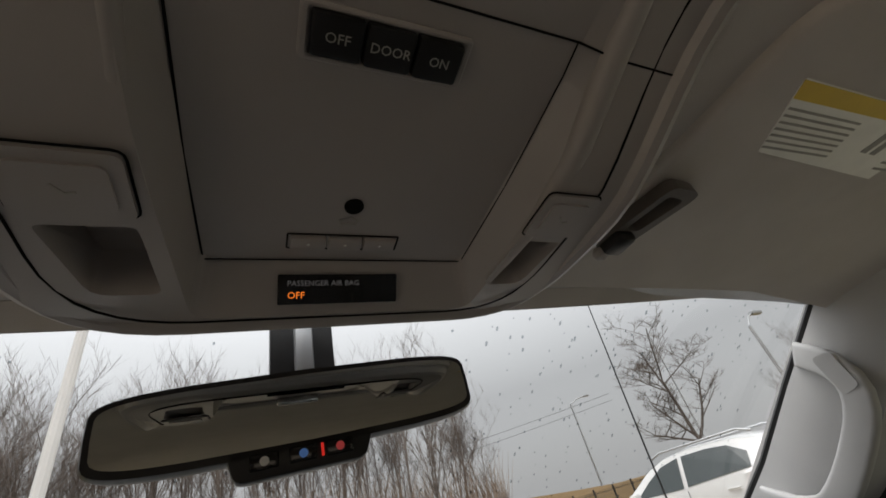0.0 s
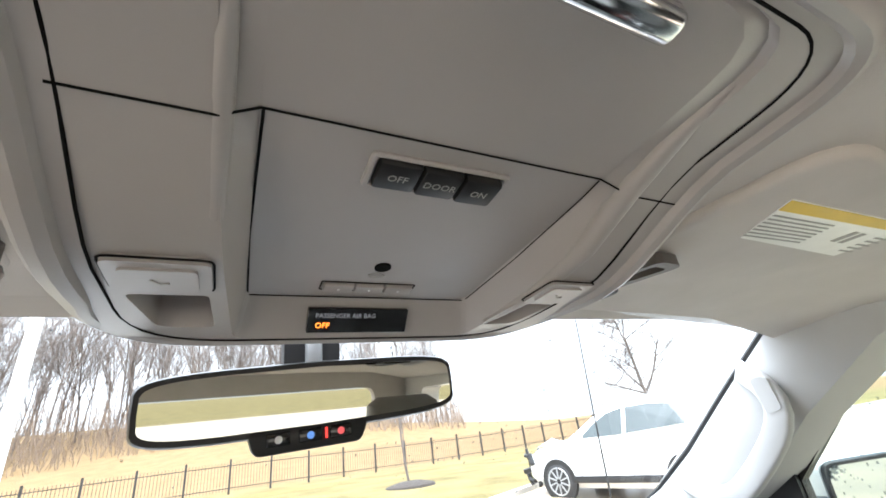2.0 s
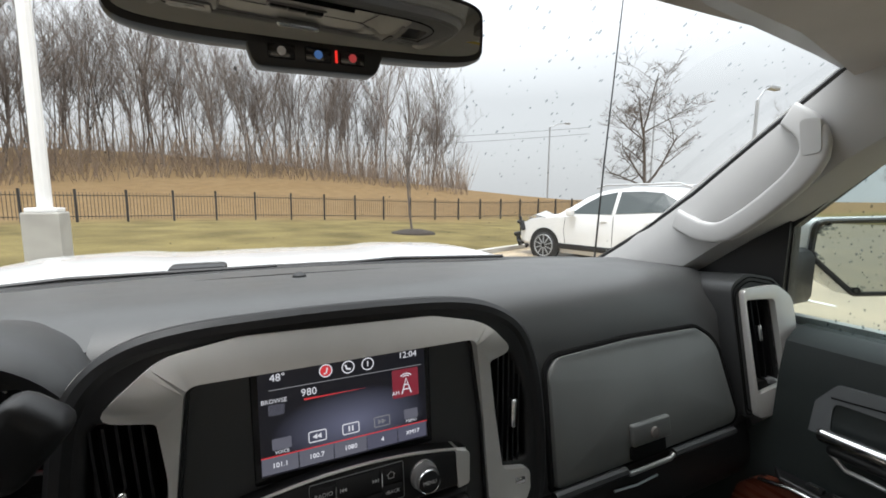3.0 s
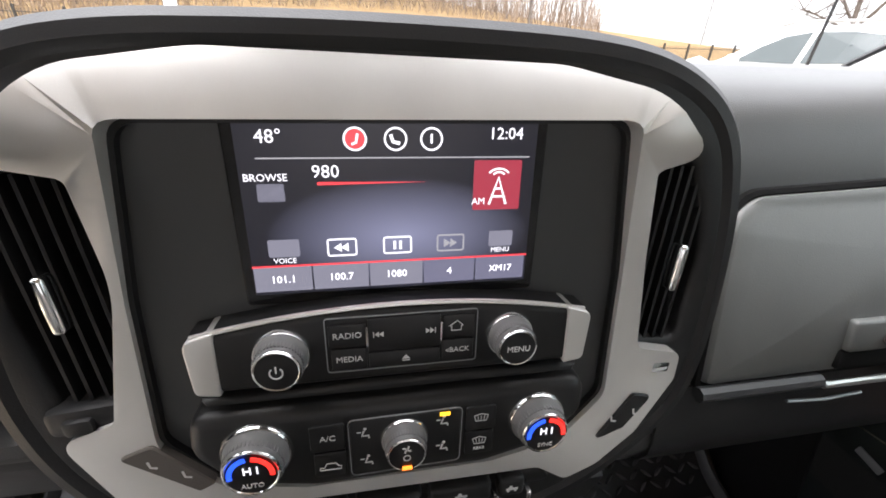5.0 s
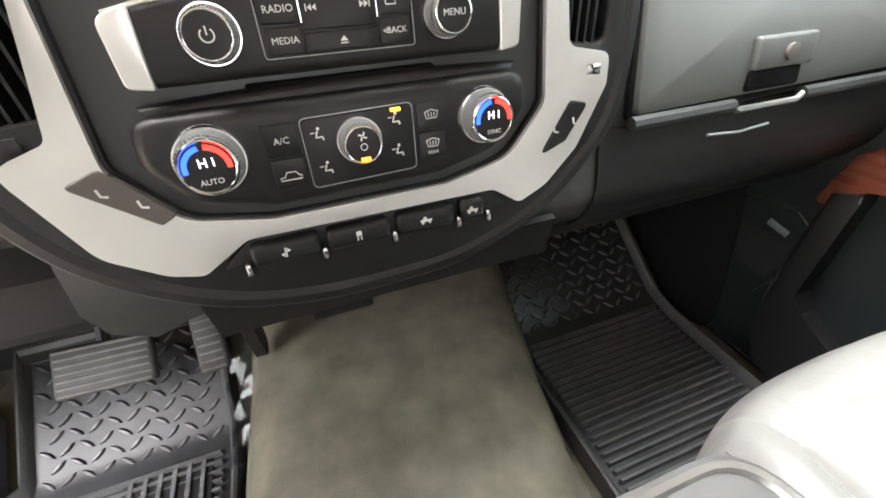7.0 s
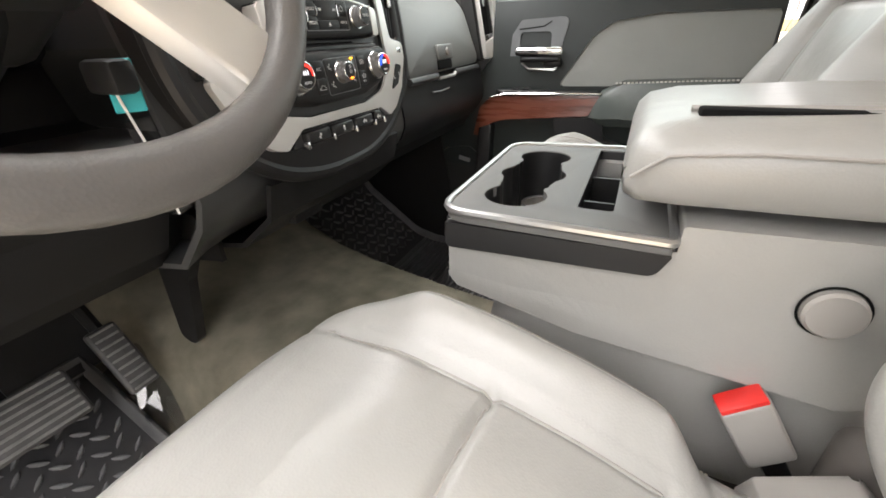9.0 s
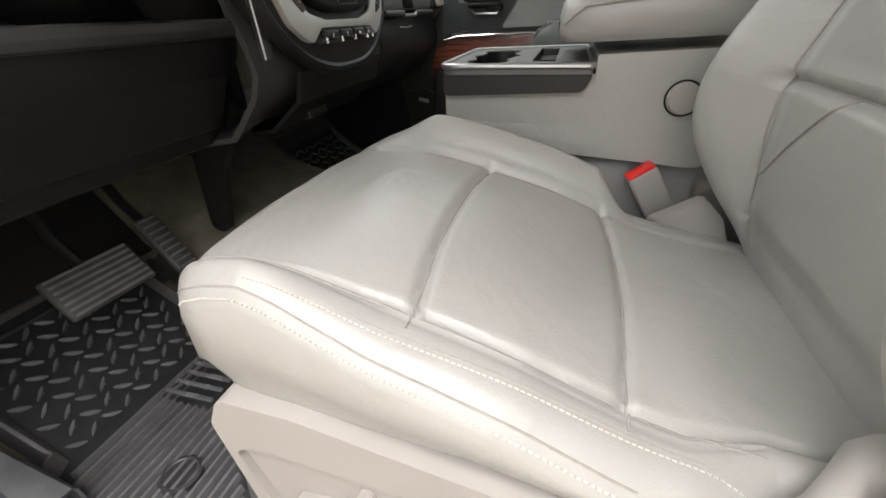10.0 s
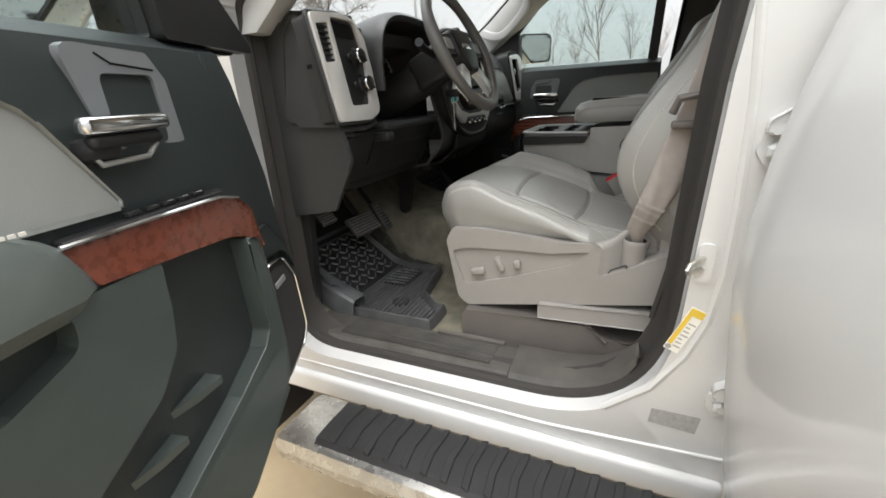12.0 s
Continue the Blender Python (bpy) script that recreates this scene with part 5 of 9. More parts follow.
    # outside mirror, its glass turned towards the driver
    tilt = Matrix.Translation((1.087, -0.005, 1.385)) @ Matrix.Rotation(radians(-33 if not open_door else -12), 4, 'Z')

    shape = arc_poly([(-0.118, 0.066, 0.02), (-0.122, 0.0, 0.012), (-0.036, -0.074, 0.014), (0.108, -0.066, 0.018), (0.118, 0.058, 0.03), (0.09, 0.074, 0.05)], 5)

    def oval(w, h, y):
        return [(p[0] * w / 0.118, y, p[1] * h / 0.074) for p in shape]

    mir = put("side_mirror", moved(loft([oval(w, h, y) for w, h, y in ((0.122, 0.078, -0.004), (0.128, 0.084, 0.0), (0.130, 0.086, 0.04), (0.115, 0.076, 0.10), (0.07, 0.05, 0.135))]), tilt), PAINT, lab="wet white outside mirror")
    put("mirror_rim", moved(tube(oval(0.123, 0.079, -0.006), 0.006, 6, True), tilt), BLACK, mir)
    put("mirror_glass", moved(loft([oval(0.118, 0.074, y) for y in (-0.009, -0.006)]), tilt), MIRROR, mir, "mirror glass with rain drops")
    wr = random.Random(21)
    bm = bmesh.new()
    for k in range(70):
        own = bmesh.new()
        bmesh.ops.create_icosphere(own, subdivisions=1, radius=wr.uniform(0.001, 0.0025))
        own.transform(tilt @ Matrix.Translation((wr.uniform(-0.11, 0.11), -0.0095, wr.uniform(-0.065, 0.065))) @ Matrix.Diagonal((1, 0.5, 1.4, 1)))
        join(own, bm)
    rim = oval(0.119, 0.075, -0.012)
    for k in range(130):
        q, w = Vector(wr.choice(rim)), Vector(wr.choice(rim))
        q = q + (w - q).normalized() * abs(wr.gauss(0, 0.008))
        own = bmesh.new()
        bmesh.ops.create_icosphere(own, subdivisions=1, radius=wr.uniform(0.0015, 0.0036))
        own.transform(tilt @ Matrix.Translation(q) @ Matrix.Diagonal((1, 0.5, 1.2, 1)))
        join(own, bm)
    tagged(put("mirror_drops", bm, DROPS, mir), kind="stuff")
    put("mirror_arm", box(0.85, 1.0, 0.05, 0.11, 1.28, 1.40, 0.02), BLACK, mir)
    return d


front_door("passenger_door", "closed dark passenger door with wood strip and grey leather insert", Matrix(), False, True)
HX, HY, SWING = -0.93, 0.30, 75
front_door("driver_door", "open dark driver's door with wood strip and grey leather insert",
           Matrix.Translation((HX, HY, 0)) @ Matrix.Rotation(radians(-SWING), 4, 'Z') @ Matrix.Translation((-HX, -HY, 0)) @ Matrix.Diagonal((-1, 1, 1, 1)), True, True)
strap = thing("door_check", "black steel door check strap between pillar and door", "door check", (-0.915, 0.285, 0.80))
part("strap", tube([(-0.90, 0.30, 0.805), (-0.95, 0.262, 0.800), (-1.02, 0.22, 0.795)], 0.006, 8), BLACK, strap)
part("bracket", box(-0.925, -0.905, 0.275, 0.315, 0.785, 0.825, 0.005), BLACK, strap)


# ---- dashboard ----
STACK = Matrix(((1, 0, 0, 0), (0, 0.124, -0.992, 0), (0, 0.992, 0.124, 1.0), (0, 0, 0, 1)))
dash = thing("dashboard", "black soft-touch dashboard with a stitched edge", "dashboard", (0, 0.3, 0.9))


def dash_row(x):
    """The dashboard's section at x, from the windscreen down to the underside."""
    b = 1 - (x / 0.86) ** 2
    yf = 0.46 + 0.28 * b
    drive = 1 / (1 + math.exp((x + 0.26) / 0.03))
    side = max(0.0, (abs(x) - 0.62) / 0.2)
    crown = 1.372 - 0.012 * side
    edge = 0.13 + 0.03 * side
    low = 0.92 - 0.06 * drive
    return [(x, yf, 1.286), (x, yf - 0.03, 1.309), (x, 0.55 - 0.06 * side, 1.322), (x, 0.38, 1.339), (x, 0.24, crown - 0.021), (x, edge + 0.035, crown - 0.022), (x, edge + 0.005, crown - 0.036),
            (x, edge - 0.012, crown - 0.06), (x, 0.108, 1.27), (x, 0.098, 1.20), (x, 0.072, 1.10), (x, 0.052, 1.04), (x, 0.045, 1.0), (x, 0.06, 0.965), (x, 0.12, low), (x, 0.30, low - 0.03), (x, 0.60, 0.88)]


xs = [-0.80 + 1.6 * i / 40 for i in range(41)]
right_xs = [x for x in xs if x > -0.27]
part("pad", sheet([dash_row(x) for x in right_xs], -0.01), DASHTOP, dash)
left_xs = [x for x in xs if x < -0.21]
rows, tops = [], []
for x in left_xs:
    r = dash_row(x)
    # driver's side: the top stops at the instrument hood, the face sits back
    tops.append(r[:5] + [(x, 0.168, 1.349), (x, 0.140, 1.336), (x, 0.150, 1.315), (x, 0.262, 1.29)])
    rows.append([(x, 0.262, 1.29), (x, 0.26, 1.25), (x, 0.25, 1.15), (x, 0.22, 1.09), (x, 0.14, 1.075), (x, 0.105, 1.068), (x, 0.090, 1.05), (x, 0.092, 1.02), (x, 0.105, 0.98), (x, 0.135, 0.92), (x, 0.23, 0.885), (x, 0.6, 0.885)])
part("driver_top", sheet(tops, -0.01), DASHTOP, dash)
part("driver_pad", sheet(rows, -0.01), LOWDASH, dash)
for s in (-1, 1):
    end = [(p[1], p[2]) for p in dash_row(0.80 * s)]
    part("end_cap", yz(plate([Vector(p) for p in end], 0, 1), s * 0.80, s * 0.812), DASH, dash)
# speaker slots and light sensor on top
part("defrost_slot", sheet([[(x, 0.535 + dy - 0.10 * (x / 0.6) ** 2, 1.3335) for x in [-0.36 + 0.06 * i for i in range(13)]] for dy in (-0.012, 0.012)], 0.003), GAP, dash)
part("light_sensor", moved(lathe([(0.014, 0), (0.013, 0.006), (0.006, 0.011), (0.0, 0.012)], 16), Matrix.Translation((0.0, 0.455, 1.340))), BLACK, dash)
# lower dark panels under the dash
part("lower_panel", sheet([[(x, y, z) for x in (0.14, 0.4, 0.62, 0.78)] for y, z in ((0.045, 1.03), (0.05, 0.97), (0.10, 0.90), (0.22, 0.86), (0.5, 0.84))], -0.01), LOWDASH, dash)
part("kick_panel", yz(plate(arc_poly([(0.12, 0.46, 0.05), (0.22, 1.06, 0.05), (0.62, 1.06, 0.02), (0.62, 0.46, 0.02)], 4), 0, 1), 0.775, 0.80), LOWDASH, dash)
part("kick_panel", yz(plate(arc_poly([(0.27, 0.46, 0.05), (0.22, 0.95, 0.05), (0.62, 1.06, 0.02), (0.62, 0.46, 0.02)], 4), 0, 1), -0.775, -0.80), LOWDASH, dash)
part("inner_wall", yz(plate([(0.14, 0.86), (0.14, 1.30), (0.30, 1.33), (0.60, 1.28), (0.60, 0.80)], 0, 1), -0.166, -0.158), BLACK, dash)
part("tunnel_bracket", yz(plate(arc_poly([(0.13, 0.95, 0.01), (0.27, 0.95, 0.03), (0.29, 0.68, 0.02), (0.25, 0.67, 0.02), (0.21, 0.82, 0.05)], 4), 0, 1), -0.19, -0.172), BLACK, dash)
part("under_cover", sheet([[(x, y, z) for x in (-0.15, -0.08, 0.05, 0.2)] for y, z in ((0.015, 0.995), (0.03, 0.94), (0.10, 0.885), (0.25, 0.86), (0.5, 0.86))], -0.008), BLACK, dash)
part("cover_tab", box(-0.07, 0.0, 0.065, 0.085, 0.895, 0.915, 0.004), BLACK, dash)

# glove box
glove = thing("glove_box", "closed black glove box with a keyed latch", "glove box", (0.53, 0.06, 1.03))


def face(u, v):
    """Face of the passenger dash: u along x, v up."""
    k = (v - 1.03) / 0.22
    return (u, 0.046 + 0.052 * k - 0.022 * math.sin(math.pi * min(1, max(0, k))) - 0.012, v)


gl_out = arc_poly([(0.290, 1.085, 0.01), (0.308, 1.238, 0.03), (0.332, 1.256, 0.03), (0.49, 1.263, 0.2), (0.665, 1.260, 0.04), (0.705, 1.238, 0.04), (0.718, 1.090, 0.02)], 5)
ctr = sum(gl_out, Vector((0, 0))) / len(gl_out)
front = bmesh.new()
rings = []
for f, d in [(1.012, 0.012), (1.0, 0.004), (0.985, 0.0)] + [(0.94 - 0.06 * k, -0.0015) for k in range(16)]:
    rings.append([Vector(face(*(ctr + (p - ctr) * f))) + Vector((0, d, 0)) for p in gl_out])
part("lid", loft(rings), GLOVE, glove)
part("lid_gap", tube([Vector(face(*(ctr + (p - ctr) * 1.022))) + Vector((0, 0.006, 0)) for p in gl_out], 0.0048, 6, True), GAP, glove)
la = part("latch", moved(box(-0.044, 0.044, -0.003, 0.008, -0.016, 0.018, 0.004, 3), pose(0.482, 0.030, 1.130, -10, 0, 0)), GLOVE, glove)
# Solid near-black block in place of a hollow, its shade as colour
part("latch_well", moved(box(-0.040, 0.040, -0.006, 0.004, -0.012, 0.010, 0.004), pose(0.476, 0.032, 1.104, -10, 0, 0)), GAP, glove)
part("key_lock", moved(lathe([(0.009, 0), (0.009, 0.004), (0.006, 0.005), (0.0, 0.005)], 16), pose(0.484, 0.0265, 1.130, 82, 0, 0)), BOXPLASTIC, la)
for a, b in ((0.285, 0.425), (0.535, 0.70)):
    part("lower_lip", tube([(a, 0.027, 1.080), (b, 0.027, 1.080)], 0.0075, 8), DASH, glove)
part("latch_lip", tube([(0.425, 0.026, 1.080), (0.432, 0.025, 1.074), (0.526, 0.025, 1.074), (0.535, 0.026, 1.080)], 0.004, 8), RIM, glove)
part("lower_mark", tube([(0.410, 0.033, 1.046), (0.46, 0.032, 1.0425), (0.508, 0.033, 1.045)], 0.002, 6), GALV, glove)


rows = [[(x, y, z) for x in (0.262, 0.40, 0.55, 0.70, 0.775)] for z, y in ((1.072, 0.044), (1.05, 0.040), (1.03, 0.0352), (1.01, 0.032), (0.99, 0.0328), (0.97, 0.0415), (0.95, 0.057), (0.936, 0.070))]
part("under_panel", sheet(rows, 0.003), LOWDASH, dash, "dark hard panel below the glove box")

# ---- vents at the dash's ends ----
def slat_vent(parent, outline_m, w, h, n, vertical):
    """An air vent in its own plane (x right, y up, z out): well, slats and thumb knob."""
    v = part("vent_well", moved(box(-w / 2, w / 2, -h / 2, h / 2, -0.052, -0.046), outline_m), GAP, parent)
    for k in range(n):
        if vertical:
            x = -w / 2 + w * (k + 0.5) / n
            bm = box(x - 0.0011, x + 0.0011, -h / 2, h / 2, -0.040, -0.010)
        else:
            y = -h / 2 + h * (k + 0.5) / n
            bm = box(-w / 2, w / 2, y - 0.0016, y + 0.0016, -0.030, -0.008)
        part("slat", moved(bm, outline_m), BLACK, v, smooth=False)
    return v


end_vent = thing("passenger_vent", "satin silver air vent at the dash end", "air vent", (0.75, 0.0, 1.1))
M = Matrix.Translation((0.785, 0.035, 1.22)) @ pose(0, 0, 0, 82, 0, -18)
fo = arc_poly([(-0.024, -0.128, 0.012), (0.045, -0.116, 0.03), (0.078, -0.080, 0.03), (0.054, 0.098, 0.035), (0.02, 0.122, 0.03), (-0.049, 0.112, 0.012)], 5)
fh = arc_poly([(-0.0215, -0.084, 0.006), (0.037, -0.062, 0.012), (0.016, 0.095, 0.010), (-0.0435, 0.093, 0.006)], 4)
part("bezel", moved(plate(fo, -0.004, 0.012, [fh], bevel=0.006, seg=3), M), SILVER, end_vent)
rim = arc_poly([(-0.040, -0.130, 0.01), (0.05, -0.124, 0.03), (0.082, -0.082, 0.03), (0.058, 0.104, 0.035), (0.022, 0.134, 0.03), (-0.030, 0.143, 0.03), (-0.066, 0.120, 0.03)], 6)
part("surround", moved(plate(rim, -0.13, 0.0, [fh], bevel=0.006, seg=3), M), DASH, end_vent)
for grow, back, mat in ((0.90, 0.0015, GAP), (0.955, 0.0008, GAP)):
    edge = [Vector((p[0] * grow + 0.001, p[1] * grow, back)) for p in rim if p[0] < 0.03 and p[1] > -0.131]
    edge = [p for p in edge if p.x < -0.02 or p.y > 0.05]
    edge.sort(key=lambda p: math.atan2(p.y + 0.02, p.x - 0.09) % (2 * math.pi))
    part("stitched_edge", moved(tube(edge, 0.0013, 6), M), mat, end_vent)
LEANING = M @ Matrix.Rotation(radians(7), 4, 'Z')
slat_vent(end_vent, LEANING @ Matrix.Translation((-0.004, 0.006, 0.002)), 0.064, 0.172, 5, True)
part("thumb_knob", moved(box(-0.0035, 0.0035, -0.016, 0.016, -0.004, 0.006, 0.003, 2), LEANING @ Matrix.Translation((-0.004, 0.03, 0.0))), CHROME, end_vent)
part("vent_floor", moved(box(-0.026, 0.026, -0.020, 0.002, -0.02, 0.0, 0.005), LEANING @ Matrix.Translation((-0.002, -0.062, 0.0))), BLACK, end_vent)
part("vent_wheel", moved(box(-0.009, 0.009, -0.005, 0.005, -0.01, 0.004, 0.003), LEANING @ Matrix.Translation((0.010, -0.064, 0.0))), GALV, end_vent)

# ---- centre stack ----
stack = thing("centre_stack", "satin silver and black centre stack with radio and climate panels", "centre stack", (0, 0, 1.0))


def on(u=0.0, v=0.0, w=0.0, turn=0.0):
    return STACK @ Matrix.Translation((u, v, w)) @ Matrix.Rotation(radians(turn), 4, 'Z')


body_out = smooth_loop([Vector(p) for p in ((-0.05, -0.008), (0.03, -0.008), (0.085, -0.004), (0.155, 0.021), (0.205, 0.062), (0.238, 0.10), (0.247, 0.16), (0.246, 0.22), (0.241, 0.275), (0.225, 0.328), (0.186, 0.357), (0.13, 0.370), (0.03, 0.373), (-0.06, 0.373), (-0.155, 0.369), (-0.203, 0.353), (-0.228, 0.320), (-0.235, 0.27), (-0.239, 0.20), (-0.238, 0.15), (-0.225, 0.10), (-0.195, 0.054), (-0.13, 0.010))], 3)
vent_l = arc_poly([(-0.216, 0.306, 0.008), (-0.170, 0.298, 0.006), (-0.163, 0.24, 0.1), (-0.182, 0.150, 0.006), (-0.212, 0.142, 0.008), (-0.224, 0.22, 0.1)], 4)
vent_r = arc_poly([(0.172, 0.298, 0.006), (0.205, 0.306, 0.008), (0.228, 0.25, 0.1), (0.226, 0.165, 0.008), (0.186, 0.169, 0.006), (0.177, 0.24, 0.1)], 4)
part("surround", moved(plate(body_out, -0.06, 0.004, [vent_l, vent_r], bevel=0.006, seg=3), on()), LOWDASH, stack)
ctr = Vector((0.005, 0.18))
lip = [ctr + (p - ctr) * 1.012 for p in body_out]
part("outer_pad", moved(tube([(p[0], p[1], -0.006) for p in lip], 0.0125, 10, True), on()), LOWDASH, stack, "padded dark edge")
part("edge_seam", moved(tube([(p[0], p[1], -0.004) for p in [ctr + (p - ctr) * 1.052 for p in body_out]], 0.0012, 5, True), on()), STITCH, stack, "pale stitched seam")
sil_out = arc_poly([(0.201, 0.312, 0.012), (0.165, 0.350, 0.05), (0.10, 0.364, 0.1), (-0.10, 0.367, 0.1), (-0.165, 0.356, 0.05), (-0.214, 0.312, 0.015), (-0.168, 0.302, 0.006), (-0.160, 0.24, 0.1), (-0.180, 0.147, 0.008), (-0.214, 0.136, 0.012), (-0.185, 0.068, 0.03), (-0.150, 0.044, 0.03), (-0.128, 0.038, 0.01), (-0.092, 0.060, 0.015), (0.112, 0.058, 0.015), (0.138, 0.040, 0.01), (0.165, 0.052, 0.03), (0.196, 0.082, 0.03), (0.222, 0.133, 0.01), (0.222, 0.158, 0.01), (0.182, 0.166, 0.01), (0.174, 0.24, 0.1), (0.170, 0.302, 0.006)], 5)
sil_in = arc_poly([(-0.145, 0.332, 0.014), (0.148, 0.334, 0.014), (0.158, 0.23, 0.1), (0.161, 0.125, 0.02), (0.128, 0.085, 0.04), (0.07, 0.072, 0.05), (-0.07, 0.072, 0.05), (-0.126, 0.083, 0.03), (-0.160, 0.125, 0.02), (-0.156, 0.23, 0.1)], 5)
bez = plate(sil_out, -0.004, 0.0145, [sil_in], bevel=0.0085, seg=5)
for v in bez.verts:
    # the top strip leans back towards the windscreen
    if v.co.z > 0 and v.co.y > 0.30:
        v.co.z += 0.010 * min(1, (v.co.y - 0.30) / 0.03) - 0.55 * max(0, v.co.y - 0.333)
part("silver_bezel", moved(bez, on()), SILVER, stack, "satin silver bezel")
part("inner_wall", moved(plate([ctr + (p - ctr) * 1.004 for p in sil_in], -0.006, 0.010, [[ctr + (p - ctr) * 0.982 for p in sil_in]], bevel=0.0), on()), BLACK, stack)
part("inner_panel", moved(plate(sil_in, -0.03, 0.0055, []), on(0, 0, -0.001)), STACKBLACK, stack)

# screen
scr = part("screen_frame", moved(plate(arc_poly([(-0.093, 0.220, 0.003), (0.093, 0.220, 0.003), (0.094, 0.332, 0.003), (-0.094, 0.332, 0.003)], 3), 0.0, 0.0068, [], bevel=0.001, seg=1), on()), GLOSSBLACK, stack, "glossy black screen frame")


def ui(name, pts, mat, z=0.0073, parent=None):
    return part(name, moved(plate(pts, z, z + 0.0003), on()), mat, parent or scr, smooth=False)


ui("display", [(-0.087, 0.2275), (0.087, 0.2275), (0.087, 0.331), (-0.087, 0.331)], UI_GLOW)
ui("header_line", [(-0.077, 0.3105), (0.083, 0.3105), (0.083, 0.3113), (-0.077, 0.3113)], UI_GREY, 0.0077)
ui("red_line", [(-0.045, 0.2955), (0.018, 0.2965), (-0.045, 0.2973)], UI_RED, 0.0080)
for k in range(5):
    a, b = -0.0865 + 0.0346 * k, -0.0865 + 0.0346 * (k + 1) - 0.001
    ui("preset_key", [(a, 0.2295), (b, 0.2295), (b, 0.2455), (a, 0.2455)], UI_KEY if k < 3 else UI_KEY2, 0.0077)
ui("preset_line", [(-0.087, 0.2457), (0.087, 0.2457), (0.087, 0.2467), (-0.087, 0.2467)], UI_RED, 0.0080)
for t, sz, u, v in (("48°", 0.0105, -0.069, 0.3225), ("12:04", 0.0098, 0.067, 0.3245), ("980", 0.0105, -0.040, 0.3030), ("BROWSE", 0.0060, -0.073, 0.3000), ("AM", 0.0060, 0.0515, 0.2835), ("VOICE", 0.0046, -0.0675, 0.2495), ("MENU", 0.0046, 0.068, 0.2505)):
    part("screen_text", lettering(t, sz, on(u, v, 0.0082), None, 0.0001), UI_WHITE, scr, smooth=False)
for t, u in (("101.1", -0.0697), ("100.7", -0.0351), ("1080", -0.0005), ("4", 0.0341)):
    part("preset_text", lettering(t, 0.0068, on(u, 0.2372, 0.0082), None, 0.0001), UI_DARKTEXT, scr, smooth=False)
part("preset_text", lettering("XM17", 0.0064, on(0.069, 0.2372, 0.0082), None, 0.0001), UI_DARKTEXT, scr, smooth=False)
for u, mat in ((-0.0225, UI_RED), (0.0005, UI_WHITE), (0.0215, UI_WHITE)):
    part("round_icon", moved(stroke([(u + 0.0062 * math.cos(2 * math.pi * k / 24), 0.3215 + 0.0062 * math.sin(2 * math.pi * k / 24)) for k in range(24)], 0.0011, 0.0078, 0.0081, closed=True), on()), UI_WHITE, scr, smooth=False)
    if mat is UI_RED:
        ui("icon_fill", disc(u, 0.3215, 0.0055), UI_RED, 0.0078)
part("note_icon", moved(stroke([(-0.0245, 0.3185), (-0.0220, 0.3195), (-0.0210, 0.3245)], 0.0014, 0.0081, 0.0083), on()), UI_WHITE, scr, smooth=False)
part("phone_icon", moved(stroke([(-0.0023, 0.3240), (-0.0010, 0.3200), (0.0030, 0.3190)], 0.0020, 0.0078, 0.0081), on()), UI_WHITE, scr, smooth=False)
part("compass_icon", moved(stroke([(0.0215, 0.3190), (0.0215, 0.3245)], 0.0012, 0.0078, 0.0081), on()), UI_WHITE, scr, smooth=False)
ui("station_tile", rrect(0.048, 0.0785, 0.278, 0.309, 0.001, 2), UI_TILE, 0.0077)
tw = stroke([(0.0585, 0.2815), (0.0640, 0.2985), (0.0695, 0.2815)], 0.0015, 0.0080, 0.0083)
stroke([(0.0605, 0.2865), (0.0675, 0.2865)], 0.0012, 0.0080, 0.0083, tw)
stroke([(0.0620, 0.2915), (0.0660, 0.2915)], 0.0012, 0.0080, 0.0083, tw)
for rr in (0.004, 0.007):
    stroke([(0.064 + rr * math.cos(a), 0.2990 + rr * 0.7 * math.sin(a)) for a in [math.pi * (0.15 + 0.7 * k / 8) for k in range(9)]], 0.0011, 0.0080, 0.0083, tw)
part("tower_icon", moved(tw, on()), UI_WHITE, scr, smooth=False)
ui("browse_icon", rrect(-0.0785, -0.0635, 0.2860, 0.2965, 0.001, 2), UI_KEY)
ui("voice_key", rrect(-0.0765, -0.0585, 0.2520, 0.2630, 0.001, 2), UI_KEY, 0.0077)
ui("menu_key", rrect(0.0600, 0.0760, 0.2530, 0.2635, 0.001, 2), UI_KEY, 0.0077)
for u, kind in ((-0.0335, "back"), (0.0005, "pause"), (0.0345, "next")):
    part("key_frame", moved(stroke(rrect(u - 0.0085, u + 0.0085, 0.2515, 0.2620, 0.0012, 2), 0.0010, 0.0078, 0.0081, closed=True), on()), UI_WHITE if kind != "next" else UI_GREY, scr, smooth=False)
    if kind == "pause":
        for d in (-0.0018, 0.0018):
            ui("key_sign", [(u + d - 0.0008, 0.2540), (u + d + 0.0008, 0.2540), (u + d + 0.0008, 0.2595), (u + d - 0.0008, 0.2595)], UI_WHITE, 0.0079)
    else:
        s = -1 if kind == "back" else 1
        for d in (-0.0024, 0.0018):
            ui("key_sign", [(u + d - s * 0.0020, 0.2540), (u + d + s * 0.0024, 0.2567), (u + d - s * 0.0020, 0.2595)], UI_WHITE if kind == "back" else UI_GREY, 0.0079)


# radio panel
def bowed(u0, u1, v0, v1, bow, n=12, r=0.006):
    top = [(u0 + (u1 - u0) * k / n, v1 + bow * (1 - (2 * k / n - 1) ** 2)) for k in range(n + 1)]
    bot = [(u1 - 0.004 - (u1 - u0 - 0.008) * k / n, v0) for k in range(n + 1)]
    return [Vector(p) for p in bot[::-1]][::-1] + [Vector(p) for p in top]


